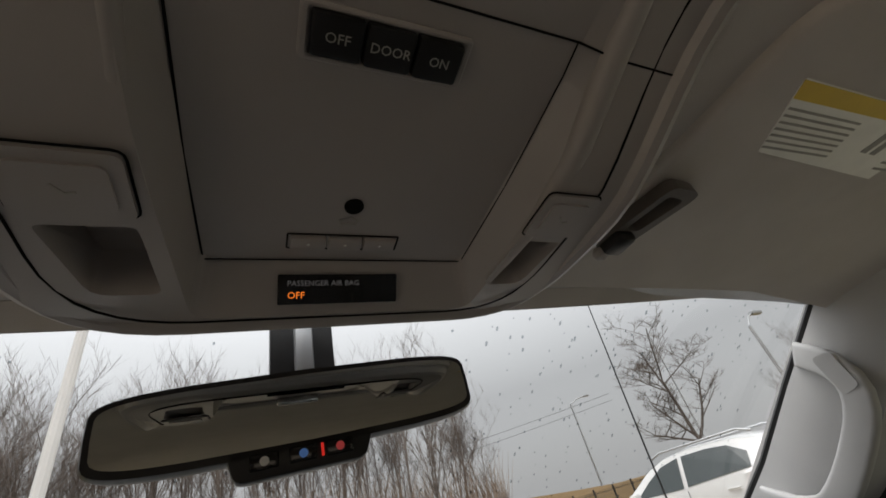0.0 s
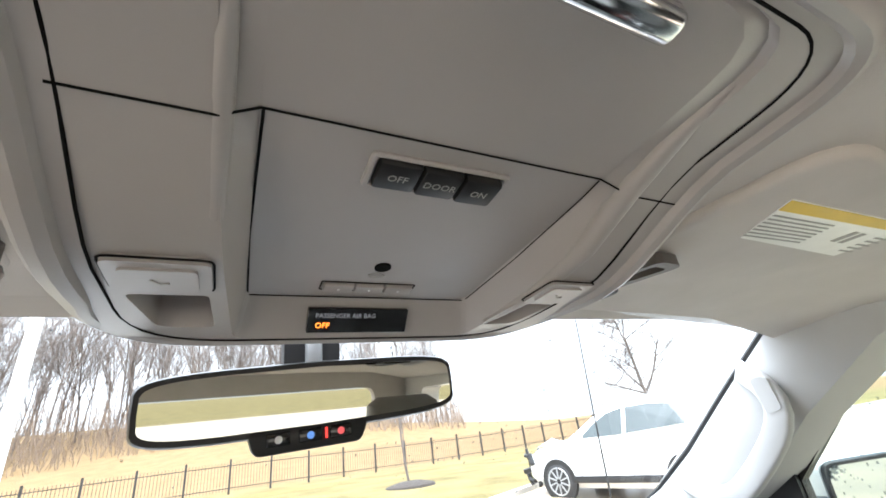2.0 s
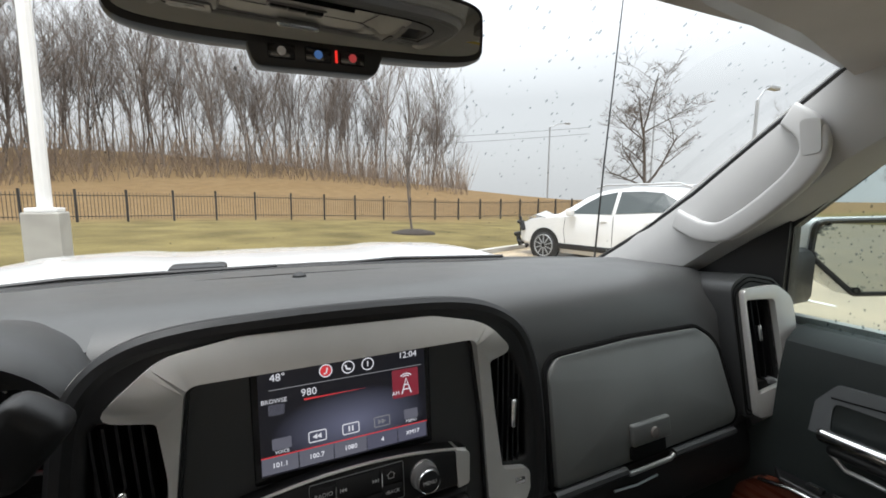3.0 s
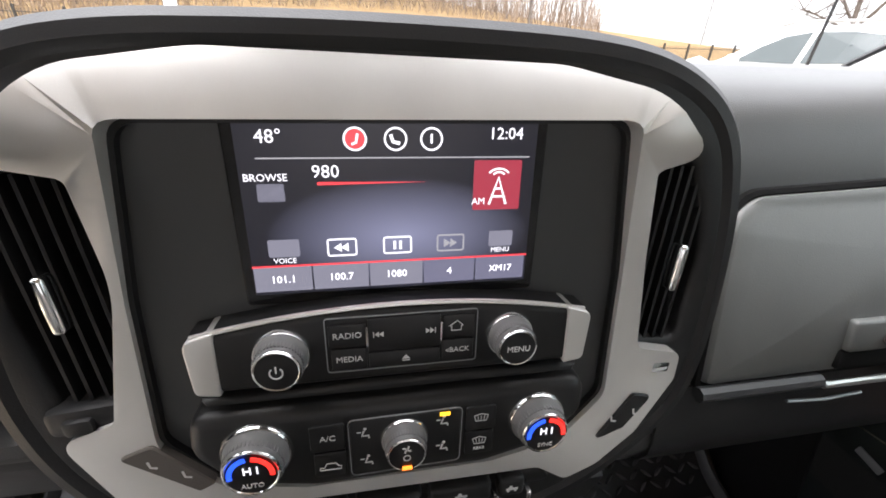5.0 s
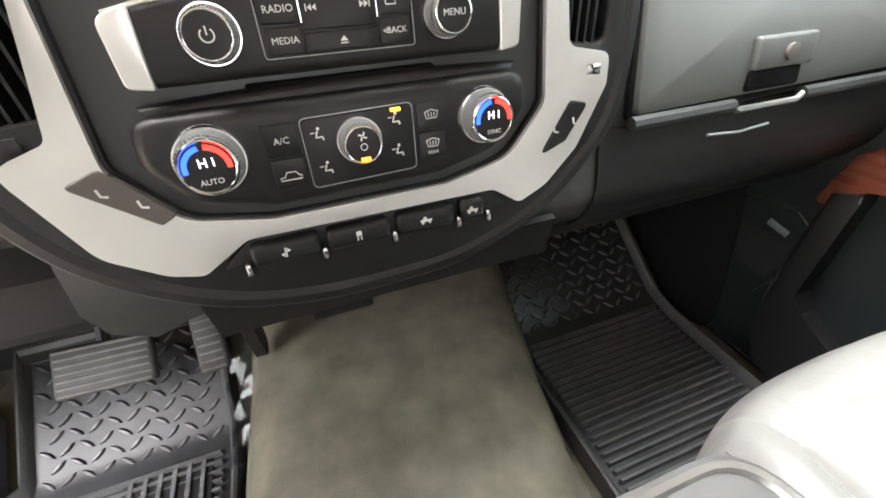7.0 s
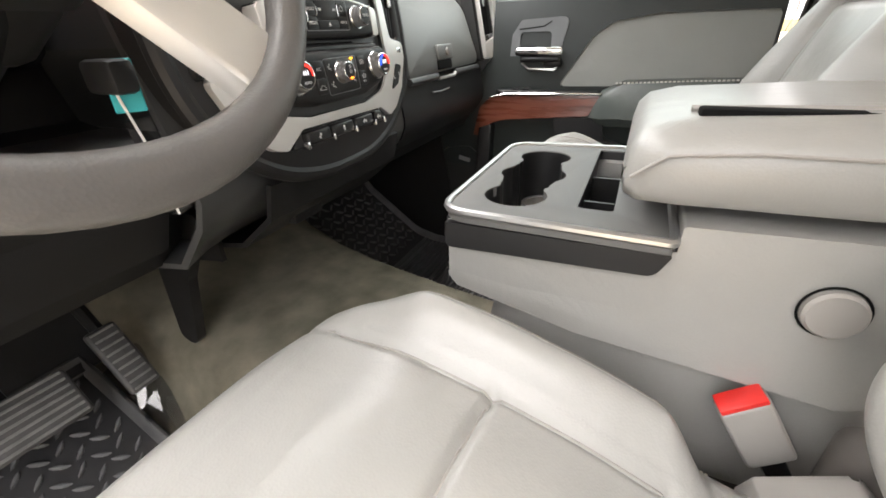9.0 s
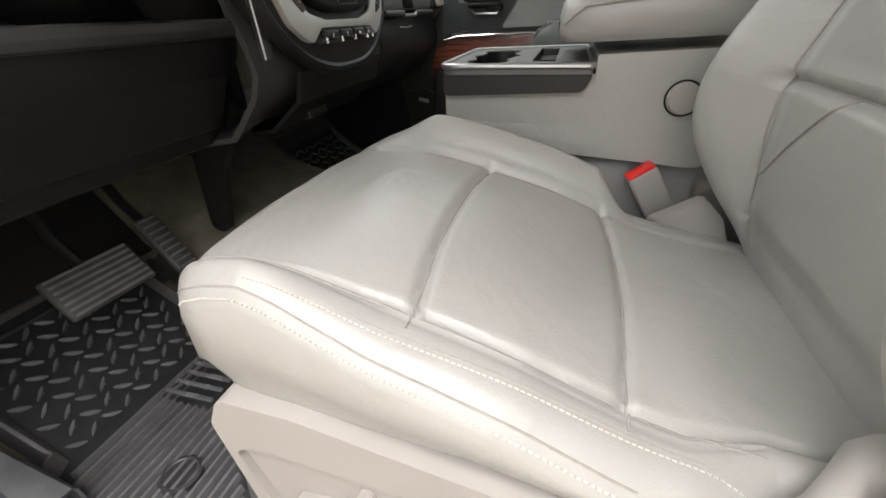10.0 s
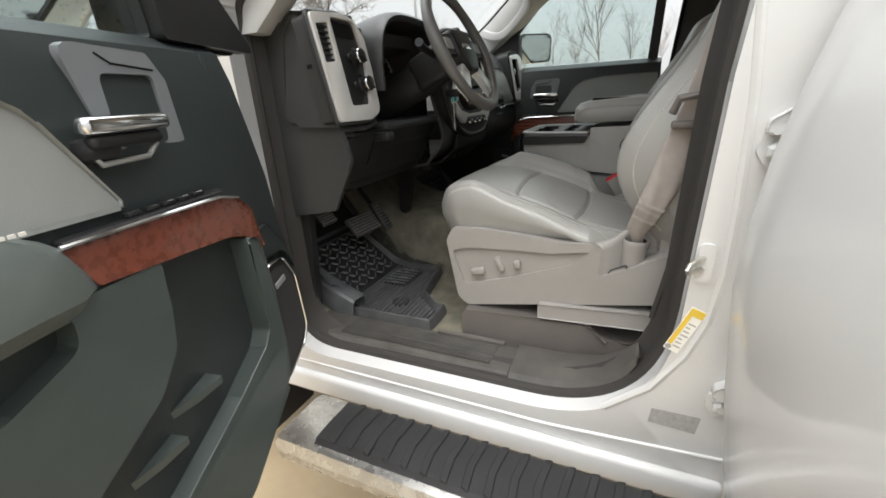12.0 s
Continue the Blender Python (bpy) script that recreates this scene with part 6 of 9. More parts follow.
rad = part("radio_panel", moved(plate(bowed(-0.124, 0.128, 0.170, 0.2105, 0.0135), 0.0, 0.026, bevel=0.006, seg=3), on()), BLACK, stack)
part("radio_silver_edge", moved(tube([(p[0], p[1], 0.0235) for p in [(-0.1225 + 0.249 * k / 16, 0.2100 + 0.0135 * (1 - (k / 8 - 1) ** 2)) for k in range(17)]], 0.0017, 6), on()), SILVER, stack)
for s, c in ((-1, -0.1175), (1, 0.1215)):
    e = arc_poly([(c - s * 0.0075, 0.1692, 0.002), (c + s * 0.0075, 0.1715, 0.005), (c + s * 0.0095, 0.2085, 0.008), (c - s * 0.0085, 0.2140, 0.002)], 4)
    part("radio_end", moved(plate(e, 0.0, 0.0272, bevel=0.005, seg=4), on()), SILVER, stack, "silver end piece")
part("chin", moved(plate(bowed(-0.128, 0.132, 0.150, 0.1600, 0.004), 0.0, 0.018, bevel=0.006, seg=3), on()), BLACK, stack)


def knob(u, v, r, depth, base, label, cap=BLACK, ring=CHROME):
    """A tapered knob on a stepped collar with a bright ring round its face."""
    part("collar", moved(lathe([(r * 1.30, base - 0.004), (r * 1.28, base + 0.001), (r * 1.20, base + 0.003), (r * 1.10, base + 0.003)], 40), on(u, v)), ring, stack)
    k = part("knob", moved(lathe([(r * 1.16, base - 0.002), (r * 1.14, base + 0.004), (r * 1.07, base + 0.007), (r * 1.0, base + depth - 0.005), (r * 0.96, base + depth - 0.0022)], 40), on(u, v)), KNOBRUBBER, stack, label)
    part("knob_ring", moved(tube([(r * 0.92 * math.cos(2 * math.pi * i / 36), r * 0.92 * math.sin(2 * math.pi * i / 36), base + depth - 0.0012) for i in range(36)], r * 0.07, 8, True), on(u, v)), ring, k, "bright ring")
    part("knob_face", moved(lathe([(r * 0.88, base + depth - 0.002), (r * 0.88, base + depth - 0.0005), (r * 0.5, base + depth), (0.0, base + depth)], 32), on(u, v)), cap, k)
    rb = bmesh.new()
    for i in range(44):
        a = 2 * math.pi * i / 44
        own = box(-0.0005, 0.0005, -0.0005, 0.0005, base + 0.008, base + depth - 0.005)
        own.transform(Matrix.Rotation(a, 4, 'Z') @ Matrix.Translation((r * 1.03, 0, 0)))
        join(own, rb)
    part("knob_ribs", moved(rb, on(u, v)), KNOBRUBBER, k, smooth=False)
    return k


k1 = knob(-0.0725, 0.1955, 0.0138, 0.018, 0.026, "black volume knob with a bright ring")
k2 = knob(0.0725, 0.1965, 0.0130, 0.018, 0.026, "black menu knob with a bright ring")
z = 0.0446
pw = stroke([(-0.0725 + 0.0036 * math.sin(a), 0.1955 + 0.0036 * math.cos(a)) for a in [0.7 + 4.9 * i / 16 for i in range(17)]], 0.0008, z, z + 0.0003)
stroke([(-0.0725, 0.1955), (-0.0725, 0.2000)], 0.0008, z, z + 0.0003, pw)
part("power_mark", moved(pw, on()), WHITEPRINT, k1, smooth=False)
part("menu_word", lettering("MENU", 0.0056, on(0.0725, 0.1965, z), None, 0.0002), WHITEPRINT, k2, smooth=False)
# radio buttons
for u0, u1, v0, v1 in ((-0.0445, -0.0215, 0.198, 0.2135), (-0.0435, -0.0215, 0.181, 0.1965), (-0.0205, 0.0255, 0.1935, 0.2165), (-0.0205, 0.0255, 0.181, 0.1920), (0.0265, 0.0480, 0.1985, 0.2150), (0.0265, 0.0475, 0.1815, 0.1970)):
    part("radio_button", moved(plate(rrect(u0, u1, v0, v1, 0.001, 2), 0.020, 0.0278, bevel=0.0008, seg=2), on()), BLACK, rad)
part("button_outline", moved(stroke(rrect(-0.0462, 0.0497, 0.1795, 0.2180, 0.002, 2), 0.0006, 0.0262, 0.0270, closed=True), on()), GALV, rad, smooth=False)
for u in (-0.0210, 0.0260):
    part("button_tick", moved(box(u - 0.0006, u + 0.0006, 0.1975, 0.2115, 0.026, 0.0290, 0.0003, 1), on()), CHROME, rad)
for t, u, v, sz in (("RADIO", -0.0330, 0.2058, 0.0058), ("MEDIA", -0.0325, 0.1888, 0.0056), ("BACK", 0.0380, 0.1893, 0.0052)):
    part("button_word", lettering(t, sz, on(u, v, 0.0279), None, 0.0002), WHITEPRINT, rad, smooth=False)
own = stroke([(0.0290, 0.1893), (0.0308, 0.1905), (0.0308, 0.1881), (0.0290, 0.1893)], 0.0005, 0.0279, 0.0282)
for s, u in ((-1, -0.0120), (1, 0.0170)):
    for d in (0, 0.0028):
        plate([(u + s * (d - 0.0012), 0.2035), (u + s * (d + 0.0014), 0.2054), (u + s * (d - 0.0012), 0.2073)], 0.0279, 0.0283, bm=own)
    plate([(u + s * 0.0046, 0.2035), (u + s * 0.0053, 0.2035), (u + s * 0.0053, 0.2073), (u + s * 0.0046, 0.2073)], 0.0279, 0.0283, bm=own)
plate([(0.0005, 0.1860), (0.0055, 0.1860), (0.0030, 0.1890)], 0.0279, 0.0283, bm=own)
plate([(0.0005, 0.1845), (0.0055, 0.1845), (0.0055, 0.1852), (0.0005, 0.1852)], 0.0279, 0.0283, bm=own)
stroke([(0.0325, 0.2040), (0.0325, 0.2072), (0.0310, 0.2072), (0.0363, 0.2110), (0.0400, 0.2072), (0.0388, 0.2072), (0.0388, 0.2040), (0.0325, 0.2040)], 0.0006, 0.0279, 0.0282, own)
part("button_print", moved(own, on()), WHITEPRINT, rad, smooth=False)
part("disc_slot", moved(box(-0.064, 0.066, 0.1605, 0.1655, 0.0, 0.0145, 0.001, 1), on()), GAP, stack)

# climate panel
cl_out = arc_poly([(-0.134, 0.156, 0.02), (0.135, 0.156, 0.02), (0.136, 0.125, 0.02), (0.110, 0.098, 0.03), (0.06, 0.086, 0.04), (-0.06, 0.085, 0.04), (-0.112, 0.096, 0.03), (-0.136, 0.125, 0.02)], 5)
cl = part("climate_panel", moved(plate(cl_out, 0.0, 0.030, bevel=0.010, seg=4), on()), BLACK, stack)
dl = knob(-0.0945, 0.1255, 0.0178, 0.017, 0.030, "driver temperature dial reading HI")
dr = knob(0.0975, 0.1265, 0.0168, 0.017, 0.030, "passenger temperature dial reading HI")
kf = knob(0.0010, 0.1235, 0.0132, 0.017, 0.030, "fan dial with an orange mark", ring=CHROME)
for u, v, k, word in ((-0.0945, 0.1255, dl, "AUTO"), (0.0975, 0.1265, dr, "SYNC")):
    z = 0.0474
    part("cold_arc", moved(stroke([(u + 0.0126 * math.cos(a), v + 0.0126 * math.sin(a)) for a in [math.pi * (1.05 - 0.50 * i / 12) for i in range(13)]], 0.0030, z, z + 0.0006), on()), ARCBLUE, k, "lit blue arc", smooth=False)
    part("warm_arc", moved(stroke([(u + 0.0126 * math.cos(a), v + 0.0126 * math.sin(a)) for a in [math.pi * (0.47 - 0.50 * i / 12) for i in range(13)]], 0.0030, z, z + 0.0006), on()), ARCRED, k, "lit red arc", smooth=False)
    part("reading", lettering("H I", 0.0078, on(u, v + 0.003, z), None, 0.0003), UI_WHITE, k, smooth=False)
    part("dial_word", lettering(word, 0.0050 if word == "AUTO" else 0.0043, on(u, v - 0.0088, z), None, 0.0003), WHITEPRINT, k, smooth=False)
z = 0.0474
fm = stroke([(0.001 + 0.0022 * math.cos(2 * math.pi * i / 12), 0.1225 + 0.0022 * math.sin(2 * math.pi * i / 12)) for i in range(12)], 0.0006, z, z + 0.0003, closed=True)
for i in range(4):
    a = math.pi * (0.25 + 0.5 * i)
    stroke([(0.001 + 0.0018 * math.cos(a + 0.4 * j / 4) * (0.3 + j * 0.35), 0.1295 + 0.0018 * math.sin(a + 0.4 * j / 4) * (0.3 + j * 0.35)) for j in range(5)], 0.0010, z, z + 0.0003, fm)
part("fan_mark", moved(fm, on()), WHITEPRINT, kf, smooth=False)
part("orange_mark", moved(box(-0.0022, 0.0042, 0.1128, 0.1152, 0.047, 0.0480), on()), ORANGE, kf)
for u0, u1, v0, v1 in ((-0.0615, -0.0385, 0.1200, 0.1420), (-0.0600, -0.0385, 0.0985, 0.1190), (0.0440, 0.0660, 0.1225, 0.1430), (0.0440, 0.0650, 0.1010, 0.1215)):
    part("climate_button", moved(plate(rrect(u0, u1, v0, v1, 0.002, 2), 0.024, 0.0315, bevel=0.0008, seg=2), on()), BLACK, cl)
part("mode_panel", moved(plate(arc_poly([(-0.0350, 0.0960, 0.004), (0.0395, 0.0975, 0.004), (0.0405, 0.1430, 0.004), (-0.0355, 0.1420, 0.004)], 3), 0.024, 0.0312, bevel=0.0008, seg=2), on()), BLACK, cl)
part("mode_outline", moved(stroke(arc_poly([(-0.0360, 0.0950, 0.004), (0.0405, 0.0965, 0.004), (0.0415, 0.1440, 0.004), (-0.0365, 0.1430, 0.004)], 3), 0.0006, 0.0302, 0.0309, closed=True), on()), GALV, cl, smooth=False)
for u, v, s in ((-0.0255, 0.132, 1), (-0.0240, 0.1085, 1), (0.0285, 0.1345, 1), (0.0285, 0.1120, 1)):
    own = plate(disc(u, v + 0.0035, 0.0011, 8), 0.0313, 0.0316)
    stroke([(u - 0.0008, v + 0.0020), (u - 0.0022, v - 0.0022), (u + 0.0022, v - 0.0022), (u + 0.0026, v - 0.0044)], 0.0013, 0.0313, 0.0316, own)
    stroke([(u - 0.0055, v + 0.001), (u - 0.0026, v + 0.001)], 0.0007, 0.0313, 0.0316, own)
    part("mode_mark", moved(own, on()), WHITEPRINT, cl, smooth=False)
own = stroke([(-0.0565, 0.1065), (-0.0535, 0.1065), (-0.0520, 0.1098), (-0.0460, 0.1098), (-0.0440, 0.1070), (-0.0425, 0.1070), (-0.0425, 0.1045), (-0.0565, 0.1045), (-0.0565, 0.1065)], 0.0007, 0.0316, 0.0319)
part("car_mark", moved(own, on()), WHITEPRINT, cl, smooth=False)
for u, v in ((0.055, 0.1330), (0.0545, 0.1125)):
    own = stroke([(u - 0.005, v + 0.0025), (u, v + 0.004), (u + 0.005, v + 0.0025), (u + 0.0038, v - 0.002), (u - 0.0038, v - 0.002), (u - 0.005, v + 0.0025)], 0.0006, 0.0316, 0.0319)
    for d in (-0.002, 0, 0.002):
        stroke([(u + d, v - 0.001), (u + d * 1.2, v + 0.0022)], 0.0005, 0.0316, 0.0319, own)
    part("window_mark", moved(own, on()), WHITEPRINT, cl, smooth=False)
for word, size, u, v in (("A/C", 0.0062, -0.050, 0.1310), ("REAR", 0.0036, 0.0545, 0.1060)):
    part("button_word", lettering(word, size, on(u, v, 0.0316), None, 0.0002), WHITEPRINT, cl, smooth=False)
part("lit_marker", moved(box(0.0255, 0.0325, 0.1395, 0.1418, 0.031, 0.0322), on()), AMBER, cl, "lit amber marker")

# switch row with little bright tabs
row = part("switch_strip", moved(plate(arc_poly([(-0.122, 0.034, 0.006), (0.132, 0.036, 0.006), (0.110, 0.058, 0.012), (-0.090, 0.060, 0.012)], 4), -0.004, 0.010, bevel=0.002), on()), BLACK, stack)
cuts = (-0.0965, -0.0395, 0.0175, 0.0745, 0.1025)
for a, b in zip(cuts, cuts[1:]):
    part("switch", moved(box(a + 0.0035, b - 0.0025, 0.037, 0.0555, 0.004, 0.021, 0.004, 3), on()), BLACK, row)
for u in cuts:
    part("bright_tab", moved(box(u - 0.0022, u + 0.0022, 0.0335, 0.0435, 0.010, 0.0245, 0.0015, 2), on()), CHROME, row)
for (a, b), kind in zip(zip(cuts, cuts[1:]), ("arrows", "car", "bed", "hill")):
    u, v = (a + b) / 2, 0.046
    own = bmesh.new()
    if kind == "arrows":
        stroke([(u, v - 0.004), (u, v + 0.004)], 0.0012, 0.0211, 0.0214, own)
        plate([(u + 0.001, v + 0.004), (u + 0.004, v + 0.001), (u + 0.001, v)], 0.0211, 0.0214, bm=own)
        plate([(u - 0.001, v - 0.004), (u - 0.004, v - 0.001), (u - 0.001, v)], 0.0211, 0.0214, bm=own)
    elif kind == "car":
        plate(rrect(u - 0.0022, u + 0.0022, v, v + 0.004, 0.001, 2), 0.0211, 0.0214, bm=own)
        stroke([(u - 0.002, v - 0.004), (u - 0.001, v - 0.002), (u - 0.002, v - 0.0005)], 0.0008, 0.0211, 0.0214, own)
        stroke([(u + 0.002, v - 0.004), (u + 0.001, v - 0.002), (u + 0.002, v - 0.0005)], 0.0008, 0.0211, 0.0214, own)
    else:
        plate([(u - 0.005, v - 0.001), (u + 0.005, v - 0.001), (u + 0.005, v + 0.001), (u + 0.001, v + 0.001), (u, v + 0.0035), (u - 0.002, v + 0.0035), (u - 0.003, v + 0.001), (u - 0.005, v + 0.001)], 0.0211, 0.0214, bm=own)
        for d in (-0.003, 0.003):
            plate(disc(u + d, v - 0.0018, 0.0012, 8), 0.0211, 0.0214, bm=own)
    part("switch_mark", moved(own, on()), WHITEPRINT, row, smooth=False)

# seat-heater panels at the lower corners
for pts, s in (([(-0.184, 0.120, 0.003), (-0.162, 0.128, 0.004), (-0.128, 0.090, 0.003), (-0.140, 0.084, 0.003)], -1), ([(0.186, 0.124, 0.004), (0.204, 0.120, 0.004), (0.183, 0.090, 0.003), (0.157, 0.080, 0.003)], 1)):
    p = part("seat_heat_panel", moved(plate(arc_poly(pts, 3), 0.010, 0.0168, bevel=0.001, seg=1), on()), BOXPLASTIC if s < 0 else BLACK, stack)
    c = sum((Vector(q[:2]) for q in pts), Vector((0, 0))) / 4
    own = bmesh.new()
    for d in (-0.011, 0.008):
        x, y = c.x + d, c.y - d * 0.6 * (1 if s < 0 else -0.4)
        stroke([(x - 0.002, y + 0.004), (x - 0.001, y - 0.001), (x + 0.003, y - 0.002)], 0.0016, 0.0169, 0.0172, own)
    part("seat_mark", moved(own, on()), WHITEPRINT, p, smooth=False)

# the stack's own vents
for c, w, lean in ((-0.1925, 0.046, 5), (0.201, 0.040, -4)):
    v = slat_vent(stack, on(c, 0.228, 0.012, lean), w, 0.150, 5, True)
    part("vent_knob", moved(box(-0.0035, 0.0035, -0.018, 0.018, -0.006, 0.006, 0.003, 3), on(c, 0.232, 0.012, lean)), CHROME, v, "bright vent knob")
    part("vent_floor", moved(box(-w / 2, w / 2, -0.012, 0.008, -0.02, 0.003, 0.005), on(c + (0.004 if c > 0 else -0.006), 0.150, 0.008, lean)), BLACK, v)
    part("vent_wheel", moved(box(-0.009, 0.009, -0.006, 0.006, -0.01, 0.007, 0.003), on(c + (0.006 if c > 0 else -0.008), 0.146, 0.008, lean)), CHROME if c > 0 else BLACK, v)


# ---- overhead console ----
oh = thing("overhead_console", "warm grey plastic overhead console with lamps and buttons", "overhead console", (-0.008, -0.28, 1.77))


def up(bm):
    """Lays a piece drawn flat below the roof on the console's slope (z grows upwards)."""
    for v in bm.verts:
        v.co.z += 1.691 - (v.co.y + 0.09) * 0.04
    return bm


def lift(y):
    """The centre panel rises faster to the rear than the rails beside it."""
    return 0.065 * max(0.0, -0.139 - y)


def up_panel(bm):
    for v in bm.verts:
        v.co.z += lift(v.co.y)
    return up(bm)


oc_out = arc_poly([(-0.186, -0.086, 0.075), (0.170, -0.086, 0.075), (0.164, -0.44, 0.045), (-0.180, -0.44, 0.045)], 8)
low_hole = arc_poly([(-0.104, -0.106, 0.014), (0.100, -0.106, 0.014), (0.114, -0.30, 0.1), (0.110, -0.424, 0.03), (-0.120, -0.424, 0.03), (-0.116, -0.30, 0.1)], 4)
top_hole = arc_poly([(-0.098, -0.139, 0.014), (0.086, -0.139, 0.014), (0.092, -0.30, 0.1), (0.092, -0.420, 0.03), (-0.104, -0.420, 0.03), (-0.102, -0.30, 0.1)], 4)
lens_l = arc_poly([(-0.160, -0.196, 0.004), (-0.119, -0.196, 0.004), (-0.116, -0.136, 0.006), (-0.150, -0.136, 0.012)], 3)
lens_r = arc_poly([(0.104, -0.196, 0.004), (0.142, -0.196, 0.004), (0.134, -0.142, 0.012), (0.100, -0.142, 0.006)], 3)


def closer(points, step=0.02):
    out = []
    for p, q in zip(points, points[1:] + points[:1]):
        n = max(1, int((q - p).length / step))
        out += [p.lerp(q, k / n) for k in range(n)]
    return out


def fade(y):
    """How far the rails beside the centre panel have risen to its level."""
    k = min(1.0, max(0.0, (-0.225 - y) / 0.14))
    return 0.037 * k * k * (3 - 2 * k) + 0.065 * max(0.0, -0.365 - y)


body = plate(closer(oc_out), 0.0, 0.075, [closer(low_hole), lens_l, lens_r])
for v in body.verts:
    if v.co.z < 0.01:
        d = max(0, (v.co.y + 0.125) / 0.04)
        v.co.z += 0.006 * min(1, d) ** 2 + fade(v.co.y)
part("shell", up(body), GREYPLASTIC, oh, angle=40)
low_wall, top_wall = [], []
for k in range(len(low_hole)):
    for f in (0, 0.25, 0.5, 0.75):
        low_wall.append(low_hole[k - 1].lerp(low_hole[k], f))
        top_wall.append(top_hole[k - 1].lerp(top_hole[k], f))
part("recess_wall", up(loft([[(p[0], p[1], fade(p[1])) for p in low_wall], [(p[0], p[1], 0.004 + fade(p[1])) for p in [q.lerp(r, 0.2) for q, r in zip(low_wall, top_wall)]], [(p[0], p[1], 0.024 + lift(p[1])) for p in top_wall]], True, False)), GREYPLASTIC, oh, angle=40)
part("centre_panel", up_panel(plate(top_hole, 0.024, 0.034)), GREYPLASTIC, oh)


def about(f, z):
    """The console's outline, drawn in or out by f, at height z over the shell."""
    c = Vector((-0.008, -0.275))
    return [(c.x + (q.x - c.x) * f, c.y + (q.y - c.y) * (1 + (f - 1) * 0.9), z + fade(q.y) - 0.006 * min(1.0, max(0.0, (-0.13 - q.y) / 0.08))) for q in closer(oc_out)]


part("rim", up(tube(about(0.995, 0.009), 0.009, 10, True)), GREYPLASTIC, oh)
part("rim_gap", up(tube([(p[0] * (0.945 if p[0] > 0 else 1.0), p[1], p[2] + 0.0054 * min(1.0, max(0.0, (-0.13 - p[1]) / 0.08))) for p in about(0.905, -0.0003)], 0.0008, 6, True)), GAP, oh, "thin dark seam")
part("flange_gap", up(tube(about(1.018, 0.014), 0.0032, 6, True)), GAP, oh, "thin dark gap")
part("flange_bead", up(tube(about(1.040, 0.014), 0.0045, 8, True)), HEADLINER, oh)
part("flange", up(loft([about(f, z) for f, z in ((1.02, 0.018), (1.045, 0.014), (1.065, 0.022), (1.10, 0.055), (1.14, 0.078))], True, False)), HEADLINER, oh)
# seams
zr, zp = fade(-0.318) - 0.0004, 0.0236 + lift(-0.318)
for pts in ([(-0.168, -0.318, zr), (-0.117, -0.318, zr)], [(-0.117, -0.318, zr), (-0.102, -0.318, zp)], [(-0.102, -0.318, zp), (0.091, -0.318, zp)], [(0.090, -0.318, zp), (0.113, -0.318, zr)], [(0.113, -0.318, zr), (0.156, -0.318, zr)]):
    part("cross_seam", up(tube(pts, 0.0006, 6)), GAP, oh)
ribs = ((-0.13, 0.104, 0.004), (-0.17, 0.1075, 0.006), (-0.22, 0.111, 0.0075), (-0.27, 0.113, 0.0085), (-0.32, 0.1125, 0.009), (-0.365, 0.111, 0.006), (-0.395, 0.110, 0.003), (-0.412, 0.109, 0.001))
for s in (1, -1):
    part("rib", up(tube([(s * x - (0.004 if s < 0 else 0.0), y, fade(y) + 0.005) for y, x, r in ribs], [r * (1.0 if s > 0 else 0.6) for y, x, r in ribs], 12)), GREYPLASTIC, oh, angle=60)
part("panel_seam", up_panel(tube([(-0.0970, -0.142, 0.0236), (-0.1005, -0.22, 0.0236), (-0.1010, -0.30, 0.0236), (-0.1010, -0.318, 0.0236)], 0.0007, 6)), GAP, oh)
part("panel_seam", up_panel(tube([(0.0865, -0.142, 0.0226), (0.0905, -0.22, 0.0222), (0.0900, -0.30, 0.0222), (0.0885, -0.318, 0.0222)], 0.0005, 6)), GAP, oh)
part("panel_seam", up_panel(tube([(-0.1005, -0.141, 0.0226), (0.0865, -0.141, 0.0226)], 0.0005, 6)), GAP, oh)
# passenger air bag display on the front wall
D = Matrix(((1, 0, 0, -0.0095), (0, -0.6, -0.8, -0.1262), (0, 0.8, -0.6, 1.7008), (0, 0, 0, 1)))
dp = part("airbag_display", moved(plate(rrect(-0.0425, 0.0425, -0.0105, 0.0105, 0.001, 2), -0.004, 0.0016, bevel=0.0005, seg=1), D), GLOSSBLACK, oh, "glossy black air bag display")
part("display_word", lettering("PASSENGER AIR BAG", 0.0054, D @ Matrix.Translation((-0.0115, 0.0042, 0.0018)), None, 0.0001), UI_DIM, dp, smooth=False)
part("display_word", lettering("OFF", 0.0066, D @ Matrix.Translation((-0.0305, -0.0042, 0.0018)), None, 0.0002), ORANGE, dp, "lit orange word", smooth=False)
# buttons on the centre panel, facing down
DOWN = Matrix(((1, 0, 0, 0), (0, -1, 0, 0), (0, 0, -1, 0), (0, 0, 0, 1)))


def under(x, y, w=0.0, turn=0.0):
    """A frame on the underside of the centre panel: x right, y to the rear, z down."""
    z = 1.691 + 0.024 - (y + 0.09) * 0.04 + 0.065 * max(0.0, -0.139 - y)
    return Matrix.Translation((x, y, z)) @ pose(0, 0, 0, -6.0, 0, turn) @ DOWN @ Matrix.Translation((0, 0, w))


